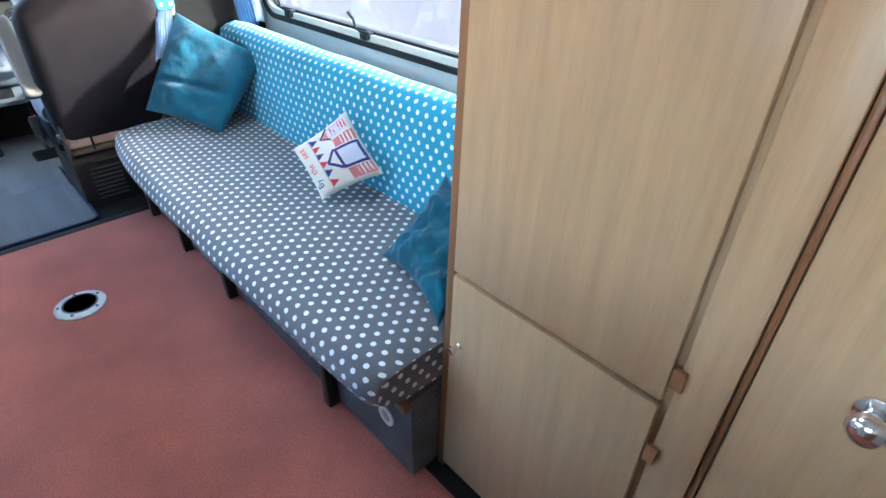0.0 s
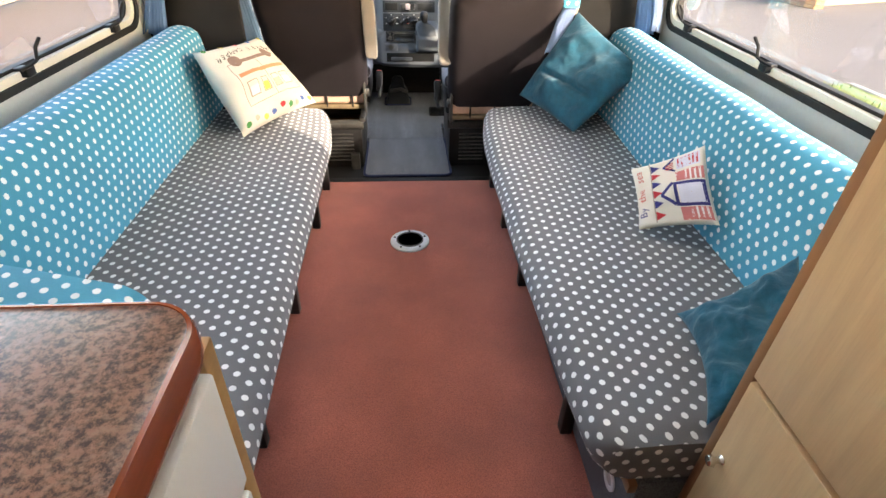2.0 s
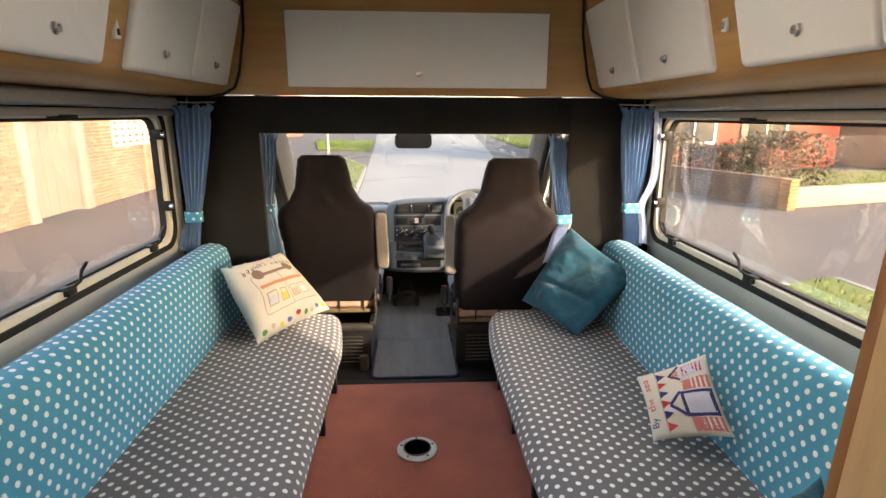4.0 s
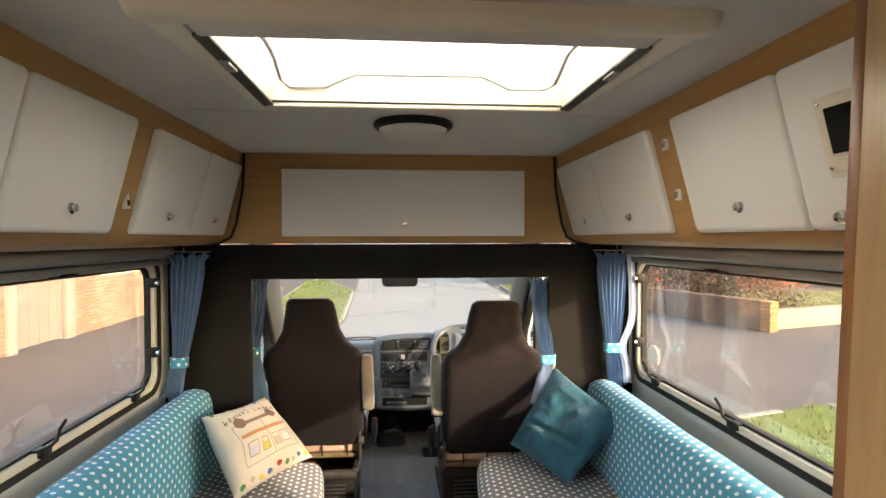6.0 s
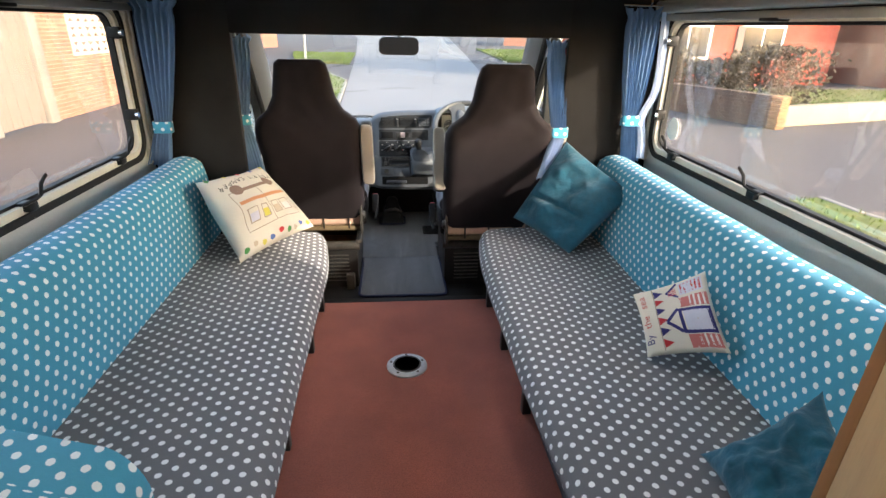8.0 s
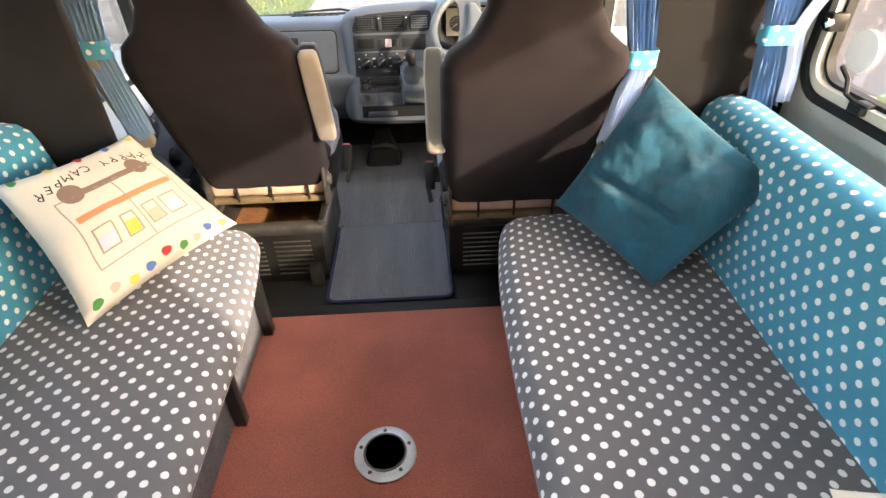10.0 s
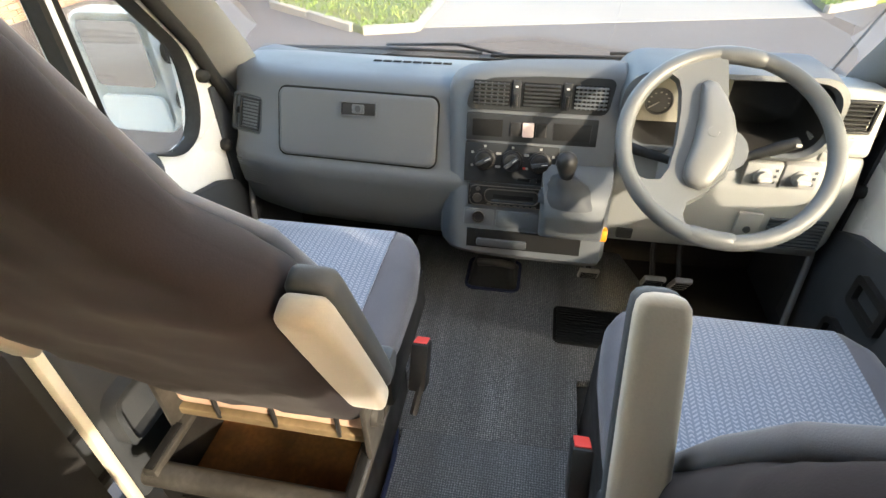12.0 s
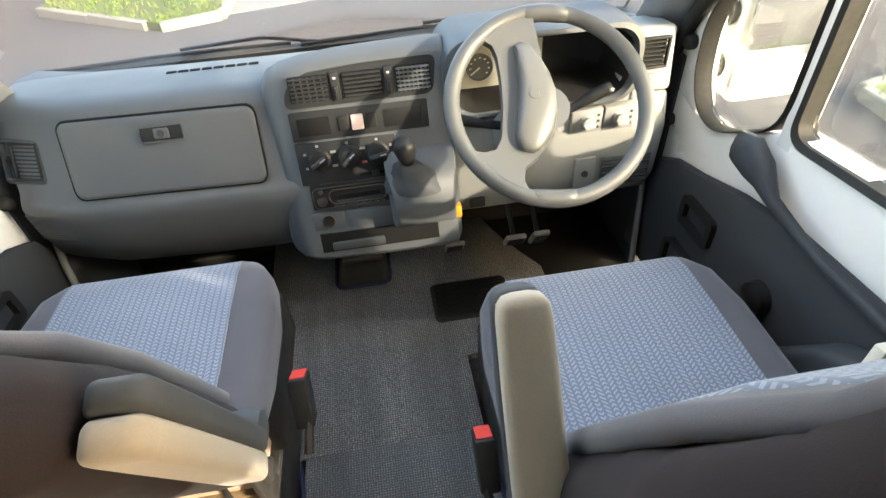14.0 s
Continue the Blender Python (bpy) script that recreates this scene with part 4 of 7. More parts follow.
part("inner_ring", lathe([(0.056, 0.0101), (0.055, 0.0125), (0.051, 0.0125), (0.050, 0.0101)], (0, 0, 0), n=32), M["steel"], ts)
for k in range(5):
    a = radians(72 * k + 20)
    part("screw", lathe([(0.0055, 0.009), (0.0045, 0.0115), (0, 0.012)], (0.065 * math.cos(a), 0.065 * math.sin(a), 0), n=8), M["steel"], ts)

# ---- wardrobe and washroom door ----
WF = -1.278


def wx(z):
    return 0.517 + 0.066 * z / ZC


def slab(ya, yb, z0, z1, out, thick, bev=0.003):
    """A board on the leaning face of the wardrobe."""
    pts = [(wx(z0) - out, z0), (wx(z1) - out, z1), (wx(z1) - out + thick, z1), (wx(z0) - out + thick, z0)]
    return extrude(pts, "y", ya, yb, bev)


wd = thing("wardrobe", (0.8, -1.53, 0), "tall light oak wardrobe with an upper and a lower door", "wardrobe")
part("body", extrude([(wx(0), 0.0), (wx(ZC - 0.002), ZC - 0.002), (XR - 0.002, ZC - 0.002), (XR - 0.002, 0.0)], "y", -1.80, WF - 0.004), M["oak"], wd)
part("edging", slab(WF - 0.02, WF, 0, ZC - 0.003, 0.012, 0.03), M["edge_wood"], wd, "darker brown wooden edging")
up = part("upper_door", slab(-1.725, WF - 0.024, 0.604, ZC - 0.03, 0.018, 0.017), M["oak"], wd)
lo = part("lower_door", slab(-1.725, WF - 0.024, 0.03, 0.594, 0.018, 0.017), M["oak"], wd)
part("knob", lathe([(0.009, 0), (0.006, 0.004), (0.006, 0.012), (0.010, 0.017), (0.009, 0.024), (0, 0.026)], (wx(0.43) - 0.018, WF - 0.05, 0.43), (-1, 0, 0), 14), M["chrome"], lo, "small chrome knob")
part("post", slab(-1.80, -1.735, 0, ZC - 0.003, 0.010, 0.02), M["oak"], wd, "oak post between the doors")
for z, p in ((0.655, up), (0.50, lo)):
    part("hinge", slab(-1.746, -1.728, z - 0.017, z + 0.017, 0.0195, 0.006, 0.001), M["edge_wood"], p)
wr = thing("washroom_door", (0.8, -2.2, 0), "light oak washroom door with a chrome knob", "door")
part("leaf", slab(-2.55, -1.812, 0.02, ZC - 0.02, 0.0, 0.03), M["oak"], wr)
# thin dark strip standing in for the shaded gap beside the door
part("jamb", slab(-1.811, -1.801, 0, ZC - 0.003, 0.002, 0.03), M["edge_wood"], wr)
part("knob", lathe([(0.020, 0), (0.020, 0.004), (0.010, 0.007), (0.009, 0.016), (0.018, 0.026), (0.020, 0.034), (0.015, 0.043), (0, 0.046)], (wx(0.74) - 0.0, -1.925, 0.745), (-1, 0, 0), 20), M["chrome"], wr, "round chrome knob")
part("lining", box(0.62, XR - 0.003, -2.55, -1.815, 0, ZC - 0.003), M["oak"], wr)

# ---- kitchen unit ----
ku = thing("kitchen_unit", (-0.6, -2.0, 0), "kitchen unit with white drawer fronts in a beech frame", "kitchen unit")
KX, KY, KZ = -0.205, -1.437, 0.85
part("body", box(XL + 0.003, KX, YR + 0.02, KY, 0.0, KZ, 0.003), M["beech"], ku)
for k, (za, zb2) in enumerate(((0.655, 0.83), (0.36, 0.635), (0.06, 0.34))):
    dr = part("drawer", box(KX + 0.001, KX + 0.018, -1.93, KY - 0.03, za, zb2, 0.005), M["white"], ku, "white drawer front")
    part("handle", tube([(KX + 0.018, -1.75, zb2 - 0.05), (KX + 0.03, -1.745, zb2 - 0.05), (KX + 0.03, -1.64, zb2 - 0.05), (KX + 0.018, -1.635, zb2 - 0.05)], 0.004, 6), M["chrome"], dr)
part("corner_strip", box(KX - 0.002, KX + 0.010, KY - 0.026, KY + 0.003, 0.0, KZ - 0.004, 0.003), M["beech"], ku)
wt = thing("worktop", (-0.6, -2.0, KZ), "speckled brown granite-look worktop with red-brown edging", "worktop")
TX, TY = -0.180, -1.425
prof = rrect(XL + 0.003, TX - 0.012, YR + 0.02, TY - 0.012, 0.05, 8)
part("top", extrude(prof, "z", KZ + 0.001, KZ + 0.040, 0.002), M["granite"], wt)
o = rrect(XL + 0.003, TX - 0.0125, YR + 0.02, TY - 0.0125, 0.05, 8)
i0 = next(k for k, p in enumerate(o) if abs(p[0] - (TX - 0.0125)) < 1e-6)
pts = [(-0.1925, YR + 0.03)] + [p for p in o[0:9]] + [(XL + 0.01, TY - 0.0125)]
rings = []
for k, p in enumerate(pts):
    a, b = pts[max(0, k - 1)], pts[min(len(pts) - 1, k + 1)]
    d = Vector((b[0] - a[0], b[1] - a[1])).normalized()
    nx = Vector((d.y, -d.x))
    rings.append([Vector((p[0] + nx.x * q, p[1] + nx.y * q, KZ + h)) for q, h in ((0.0, -0.001), (0.004, 0.0), (0.007, 0.010), (0.0075, 0.022), (0.0065, 0.034), (0.004, 0.0405), (0.0, 0.0415))])
part("edging", loft(rings), M["edge_red"], wt, "glossy red-brown bullnose edging")

# ---- loose cushions ----
bm, c = pillow([(0.650, 0.112, 0.424), (0.905, 0.165, 0.652), (0.706, 0.465, 0.800), (0.487, 0.425, 0.470)], 0.056, 72, 1.45, 0.02, (1, (0.30, 0.98), (0.44, 0.05), 0.017))
solo("teal_cushion", bm, M["teal"], "large crumpled teal velour cushion on its corner against the bulkhead", "cushion")
bm, c = pillow([(0.520, -1.262, 0.432), (0.597, -0.962, 0.430), (0.785, -1.0, 0.612), (0.735, -1.268, 0.565)], 0.034, 48, 2.6, 0.17)
solo("teal_cushion", bm, M["teal"], "teal velour cushion propped against the wardrobe end", "cushion")
def skewed(q):
    q.y += -0.30 * (q.x + 0.60) * (1 if q.y > -1.2 else 0) - 0.05 * (0.70 - q.z)
    return q


o = [(p[0], p[1] + (0.03 * math.cos((p[0] + 0.6) * 6) - 0.02 if p[1] > 0.55 else 0)) for p in rrect(-0.82, -0.385, 0.412, 0.695, 0.06, 6)]
solo("end_cushion", swept_cushion(o, [-1.385, -1.37, -1.34, -1.30, -1.25, -1.19, -1.14, -1.115, -1.105], skewed), M["blue_dots"], "turquoise polka-dot cushion standing against the kitchen unit", "cushion")

# camper print cushion, lying upside down
HP = 0.075
hc = thing("printed_cushion", (-0.6, 0.28, 0.42), "ivory cushion printed with an upside-down camper van and light bulbs", "cushion")
bm, c = pillow([(-0.605, 0.06, 0.435), (-0.395, 0.47, 0.425), (-0.605, 0.49, 0.690), (-0.780, 0.225, 0.695)], HP)
part("cover", bm, M["ivory"], hc)


def put_hc(u, v):
    n = ((c_hc[1] - c_hc[0]) + (c_hc[2] - c_hc[3])).cross((c_hc[3] - c_hc[0]) + (c_hc[2] - c_hc[1])).normalized()
    return pillow_point(c_hc, u, v, HP, 1) + n * 0.0026


c_hc = c
word = "HAPPY CAMPER"
for k, ch in enumerate(word):
    if ch == " ":
        continue
    a = (k - 5.5) / 5.5
    cu, cv = 0.5 - a * 0.36, 0.90 - 0.07 * a * a
    tw = -a * 0.35
    part("letter", letters(ch, 0.085, lambda x, y, cu=cu, cv=cv, tw=tw: put_hc(cu - (x * math.cos(tw) - y * math.sin(tw)), cv - (x * math.sin(tw) + y * math.cos(tw)))), INK["black"], hc)
bulbs = ["green", "tan", "yellow", "blue", "red", "green", "tan", "blue", "yellow"]
for k, col in enumerate(bulbs):
    part("bulb_print", print_on(c, HP, [disc(0.07 + k * 0.105, 0.07 + 0.02 * math.sin(k * 2), 0.03, 12, 0.12)]), INK[col], hc)
for k, col in enumerate(("green", "yellow", "red", "blue", "yellow")):
    part("bulb_print", print_on(c, HP, [disc(0.08 + k * 0.21, 0.965, 0.025, 12, 0.12)]), INK[col], hc)
part("van_stripe", print_on(c, HP, [rect(0.18, 0.53, 0.86, 0.575)]), INK["orange"], hc)
part("van_outline", print_on(c, HP, frame2(0.15, 0.22, 0.88, 0.72, 0.008) + [rect(0.50, 0.22, 0.508, 0.72)]), INK["line"], hc)
part("van_underside", print_on(c, HP, [rect(0.22, 0.70, 0.84, 0.745)]), INK["brown"], hc)
for u in (0.27, 0.74):
    part("van_wheel", print_on(c, HP, [disc(u, 0.74, 0.072, 18)]), INK["brown"], hc)
for u0, u1, col in ((0.20, 0.32, "pale"), (0.37, 0.47, "yellow"), (0.53, 0.63, "tan"), (0.66, 0.80, "white")):
    part("van_window", print_on(c, HP, frame2(u0, 0.30, u1, 0.46, 0.010)), INK["line"], hc)
    part("van_window_fill", print_on(c, HP, [rect(u0 + 0.012, 0.312, u1 - 0.012, 0.40)]), INK[col], hc)

# seaside patch cushion
SP = 0.035
sc = thing("patchwork_cushion", (0.72, -0.57, 0.41), "small cream cushion with bunting and patchwork beach huts", "cushion")
bm, c = pillow([(0.640, -0.615, 0.432), (0.800, -0.715, 0.505), (0.815, -0.515, 0.640), (0.655, -0.445, 0.535)], SP)
part("cover", bm, M["ivory"], sc)
c_sc = c
nn = ((c[1] - c[0]) + (c[2] - c[3])).cross((c[3] - c[0]) + (c[2] - c[1])).normalized()
for txt, vv, col in (("By", 0.20, "navy"), ("the", 0.47, "red"), ("sea", 0.78, "red")):
    part("lettering", letters(txt, 0.15, lambda x, y, vv=vv: pillow_point(c_sc, 0.145 - y, vv + x, SP, 1) + nn * 0.0026), INK[col], sc)
for v0 in (0.04, 0.56):
    g = part("gingham_patch", print_on(c, SP, [rect(0.60, v0, 0.97, v0 + 0.16)]), INK["pink"], sc, "red gingham patch")
    for k in range(6):
        part("check", print_on(c, SP, [rect(0.60 + 0.062 * k, v0, 0.625 + 0.062 * k, v0 + 0.16)]), INK["white"], g)
for v0, v1 in ((0.25, 0.50), (0.76, 0.94)):
    part("hut_front", print_on(c, SP, [rect(0.62, v0, 0.94, v1)]), INK["pale"], sc)
part("hut_braid", print_on(c, SP, frame2(0.56, 0.21, 0.97, 0.54, 0.045)), INK["navy"], sc)
part("hut_roof", print_on(c, SP, [line2((0.56, 0.23), (0.38, 0.38), 0.045), line2((0.38, 0.38), (0.56, 0.54), 0.045)]), INK["navy"], sc)
part("hut_roof", print_on(c, SP, [line2((0.60, 0.74), (0.44, 0.84), 0.03), line2((0.44, 0.84), (0.60, 0.95), 0.03)]), INK["navy"], sc)
part("stripes", print_on(c, SP, [rect(0.64 + 0.05 * k, 0.78, 0.665 + 0.05 * k, 0.92) for k in range(6)] + [line2((0.47, 0.79 + 0.03 * k), (0.58, 0.79 + 0.03 * k), 0.014) for k in range(4)]), INK["red"], sc)
flags = []
for k, col in enumerate(("red", "navy", "red", "navy", "red", "navy")):
    v = 0.06 + 0.15 * k
    part("bunting_flag", print_on(c, SP, [[(0.27, v), (0.27, v + 0.12), (0.40, v + 0.06)]]), INK[col], sc)
part("bunting_cord", print_on(c, SP, [rect(0.255, 0.03, 0.268, 0.97)]), INK["line"], sc)
for u, v in ((0.78, 0.36), (0.80, 0.85)):
    part("button", print_on(c, SP, [disc(u, v, 0.025)]), INK["tan"], sc)


# ---- curtains ----
def curtain(name, x0, x1, y, z0, z1, ztie, xtie, wtie, swap, label, skew=0.0, foot=None, lined=False):
    """A gathered curtain with a dotted tie. swap: pleats run along y instead of x."""
    e = thing(name, ((x0 + x1) / 2, y, z0), label, "curtain", "curtains")
    mid, half = (x0 + x1) / 2, (x1 - x0) / 2
    n, k = 64, 40
    fx0 = foot if foot is not None else xtie
    def at(s, t):
        z = z1 + (z0 - z1) * t
        if z > ztie:
            f = (z1 - z) / (z1 - ztie)
            cx, hw = mid + (xtie - mid) * f ** 1.4, half + (wtie - half) * f ** 1.5
        else:
            f = (ztie - z) / (ztie - z0)
            cx, hw = xtie + (fx0 - xtie) * f, wtie + (half * 0.6 - wtie) * f ** 0.8
        hw *= 1 + 0.16 * math.exp(-((t - 0.0) / 0.03) ** 2) - 0.10 * math.exp(-((t - 0.06) / 0.02) ** 2)
        amp = 0.006 + 0.012 * min(1, hw / half) * (0.6 + 0.4 * math.sin(3 * s + 2))
        px = cx + (2 * s - 1) * hw
        py = y + amp * math.sin(2 * math.pi * 6.5 * s + 0.8 * math.sin(4 * t)) + skew * t + 0.004 * noise.noise(Vector((s * 9, t * 6, x0)))
        head = math.exp(-(t / 0.035) ** 2)
        py -= 0.010 * head * math.sin(2 * math.pi * 9 * s + 1)
        return Vector((px, py, z + 0.010 * math.sin(9 * s) * t + head * (0.006 * math.sin(23 * s) + 0.004 * math.sin(51 * s))))
    bm = bmesh.new()
    fr = [[bm.verts.new(at(i / n, j / k)) for i in range(n + 1)] for j in range(k + 1)]
    bk = [[bm.verts.new(at(i / n, j / k) + Vector((0, 0.0025, 0))) for i in range(n + 1)] for j in range(k + 1)]
    for g, fl in ((fr, 1), (bk, -1)):
        for j in range(k):
            for i in range(n):
                bm.faces.new([g[j][i], g[j][i + 1], g[j + 1][i + 1], g[j + 1][i]][::fl])
    for j in range(k):
        for i in (0, n):
            bm.faces.new((fr[j][i], fr[j + 1][i], bk[j + 1][i], bk[j][i]))
    for i in range(n):
        bm.faces.new((fr[k][i], fr[k][i + 1], bk[k][i + 1], bk[k][i]))
        bm.faces.new((fr[0][i], fr[0][i + 1], bk[0][i + 1], bk[0][i]))
    bmesh.ops.recalc_face_normals(bm, faces=bm.faces)
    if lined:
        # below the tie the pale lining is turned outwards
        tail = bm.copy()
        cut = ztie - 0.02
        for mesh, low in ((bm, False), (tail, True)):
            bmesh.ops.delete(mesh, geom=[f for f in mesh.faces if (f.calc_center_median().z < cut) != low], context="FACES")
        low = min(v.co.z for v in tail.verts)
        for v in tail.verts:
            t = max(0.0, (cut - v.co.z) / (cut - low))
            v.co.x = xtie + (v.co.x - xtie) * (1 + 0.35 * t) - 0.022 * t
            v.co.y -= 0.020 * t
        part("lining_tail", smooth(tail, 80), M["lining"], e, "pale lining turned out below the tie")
    part("cloth", smooth(bm, 80), M["curtain"], e)
    tie = bmesh.new()
    uvl = tie.loops.layers.uv.new("UVMap")
    loop = rrect(xtie - wtie - 0.006, xtie + wtie + 0.006, y - 0.022 + skew * 0.6, y + 0.020 + skew * 0.6, 0.015, 5)
    a = [tie.verts.new((p[0], p[1], ztie - 0.022)) for p in loop]
    b = [tie.verts.new((p[0], p[1], ztie + 0.022)) for p in loop]
    for i in range(len(loop)):
        f = tie.faces.new((a[i], a[(i + 1) % len(loop)], b[(i + 1) % len(loop)], b[i]))
        for lp in f.loops:
            lp[uvl].uv = (lp.vert.co.x + lp.vert.co.y + 0.3, lp.vert.co.z)
    bmesh.ops.recalc_face_normals(tie, faces=tie.faces)
    part("tie_band", smooth(tie, 70), M["blue_dots"], e, "turquoise dotted tie band")
    return e


cl1 = curtain("side_curtain", -0.985, -0.83, 0.44, 0.71, 1.325, 0.865, -0.945, 0.030, False, "blue gathered curtain tied back beside the window", foot=-0.985)
cl2 = curtain("side_curtain", 0.89, 1.03, 0.44, 0.71, 1.325, 0.895, 0.965, 0.034, False, "blue gathered curtain tied back beside the window", foot=0.99)
curtain("cab_curtain", -0.745, -0.628, 0.66, 0.62, 1.20, 0.862, -0.700, 0.036, False, "blue curtain tied back at the cab opening", skew=-0.02, foot=-0.655)
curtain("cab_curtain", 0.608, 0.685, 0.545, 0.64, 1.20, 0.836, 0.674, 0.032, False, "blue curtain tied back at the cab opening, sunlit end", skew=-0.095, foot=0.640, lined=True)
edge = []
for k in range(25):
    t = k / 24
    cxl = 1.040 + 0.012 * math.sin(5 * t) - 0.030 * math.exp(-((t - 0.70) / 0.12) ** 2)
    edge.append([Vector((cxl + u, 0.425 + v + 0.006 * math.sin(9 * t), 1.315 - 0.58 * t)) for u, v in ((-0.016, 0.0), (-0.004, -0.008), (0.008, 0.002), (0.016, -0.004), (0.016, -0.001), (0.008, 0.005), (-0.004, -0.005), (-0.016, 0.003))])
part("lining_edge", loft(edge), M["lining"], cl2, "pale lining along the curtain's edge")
for s, x in ((-1, -0.90), (1, 0.96)):
    r = thing("curtain_rail", (x, 0.44, 1.33), "short brass curtain wire on hooks", "curtain rail", "curtain rails")
    part("wire", tube([(x - 0.09, 0.44, 1.338), (x, 0.44, 1.336), (x + 0.09, 0.44, 1.338)], 0.004, 6), M["chrome"], r)
    part("hook", tube([(x + s * 0.02, 0.44, 1.338), (x + s * 0.02, 0.43, 1.35), (x + s * 0.02, 0.44, 1.362)], 0.004, 6), M["chrome"], r)

# ---- cab shell ----
solo("cab_floor", box(-0.83, 0.80, 0.545, 2.0, -0.07, -0.024), M["rubber"], "black rubber cab floor", "floor", kind="structure")
solo("floor_sill", box(-0.66, 0.685, 0.532, 0.60, -0.03, -0.004, 0.008), M["rubber"], "black rubber step edge at the cab", "sill", kind="structure")
solo("firewall", box(-0.83, 0.80, 1.90, 1.94, -0.05, 0.66), M["black_carpet"], "black felt firewall behind the pedals", "firewall", kind="structure")
solo("cab_roof", extrude([(0.53, 1.43), (1.02, 1.40), (1.02, 1.44), (0.53, 1.47)], "x", -0.80, 0.77), M["headliner"], "pale cab roof lining", "ceiling", kind="structure")


def rounded(poly, r, n=5):
    """The polygon with its corners rounded off."""
    out = []
    for k, p in enumerate(poly):
        p, a, b = Vector(p), Vector(poly[k - 1]), Vector(poly[(k + 1) % len(poly)])
        u, v = a - p, b - p
        c = min(r, u.length * 0.45, v.length * 0.45)
        s, e = p + u.normalized() * c, p + v.normalized() * c
        for i in range(n + 1):
            t = i / n
            q = s * (1 - t) ** 2 + p * 2 * t * (1 - t) + e * t * t
            out.append((q.x, q.y))
    return out


def cab_door(name, x, inward, label):
    """Inner side of a cab door with its two windows; inward: +1 where the cab lies on the +x side."""
    e = thing(name, (x, 1.0, 0.0), label, "door", kind="structure")
    a, b = sorted((x, x - 0.05 * inward))
    # white metal: strips round the openings
    bm = extrude([(0.53, 0.05), (1.75, 0.05), (1.66, 0.60), (1.47, 0.556), (1.38, 0.556), (1.17, 0.662), (0.53, 0.695)], "x", a, b, 0.004)
    join(bm, extrude([(1.472, 0.5565), (1.66, 0.6005), (1.60, 0.75), (1.06, 1.42), (1.00, 1.36), (1.52, 0.77), (1.50, 0.63)], "x", a, b, 0.004))
    join(bm, extrude([(0.53, 1.30), (1.04, 1.30), (1.06, 1.42), (0.53, 1.42)], "x", a, b, 0.004))
    join(bm, extrude([(0.53, 0.6), (0.62, 0.6), (0.62, 1.35), (0.53, 1.35)], "x", a, b, 0.004))
    part("door_frame", bm, M["door_white"], e)
    quarter = [(1.205, 0.655), (1.38, 0.56), (1.455, 0.575), (1.495, 0.64), (1.505, 0.77), (1.205, 1.12)]
    main = [(0.63, 0.695), (1.165, 0.66), (1.165, 1.17), (1.06, 1.29), (0.63, 1.29)]
    for poly, nm, o in ((rounded(quarter, 0.06), "quarter_light", 0.045), (rounded(main, 0.04), "door_window", 0.055)):
        cx, cy = sum(p[0] for p in poly) / len(poly), sum(p[1] for p in poly) / len(poly)
        def grow(k):
            return [Vector((0, cx + (p[0] - cx) * k, cy + (p[1] - cy) * k)) for p in poly]
        rings = []
        for xx, k in ((x + 0.003 * inward, 1 + o), (x + 0.012 * inward, 1 + o * 0.6), (x + 0.006 * inward, 1.0), (x - 0.03 * inward, 1.0), (x - 0.03 * inward, 1 + o), (x + 0.003 * inward, 1 + o)):
            rings.append([Vector((xx, p.y, p.z)) for p in grow(k)])
        fr = part(nm, loft(rings, cap=False), M["rubber"], e, "black rubber window seal")
        g = part("pane", extrude(poly, "x", x - 0.026 * inward, x - 0.022 * inward), M["screen"], fr)
        g.visible_shadow = False
    part("divider", box(min(x + 0.001 * inward, x - 0.036 * inward), max(x + 0.001 * inward, x - 0.036 * inward), 1.167, 1.203, 0.625, 1.22, 0.003), M["door_white"], e, "white window divider")
    # black trim
    xa, xb = sorted((x + 0.004 * inward, x + 0.028 * inward))
    trim = part("door_trim", extrude([(0.56, 0.06), (1.62, 0.06), (1.60, 0.30), (1.54, 0.40), (1.47, 0.435), (1.36, 0.46), (1.22, 0.50), (1.05, 0.53), (0.56, 0.545)], "x", xa, xb, 0.006), M["dash_dark"], e, "black plastic door trim")
    xa, xb = sorted((x + 0.026 * inward, x + 0.042 * inward))
    o = part("door_handle", ring_x(1.24, 1.37, 0.325, 0.405, 0.015, 0.018, xa, xb), M["black"], trim, "black inner door handle")
    part("pocket", ring_x(0.62, 1.40, 0.10, 0.26, 0.03, 0.014, xa, xb), M["black"], trim)
    xk = x + 0.03 * inward
    part("window_winder", lathe([(0.035, 0), (0.032, 0.02), (0.018, 0.026), (0, 0.027)], (xk, 1.06, 0.36), (inward, 0, 0), 18), M["black"], trim)
    arm = loft([[Vector((x + inward * (d + w * math.cos(t)), y, z + h * math.sin(t))) for t in (2 * math.pi * k / 10 for k in range(10))]
                for y, z, d, w, h in ((1.26, 0.600, 0.03, 0.010, 0.016), (1.25, 0.600, 0.038, 0.018, 0.036), (1.20, 0.602, 0.040, 0.024, 0.044), (1.16, 0.593, 0.042, 0.022, 0.034), (1.11, 0.560, 0.042, 0.012, 0.015), (0.98, 0.535, 0.040, 0.009, 0.011), (0.66, 0.525, 0.036, 0.009, 0.011))])
    part("armrest", arm, M["dash_dark"], e, "dark grey moulded pull handle and armrest")
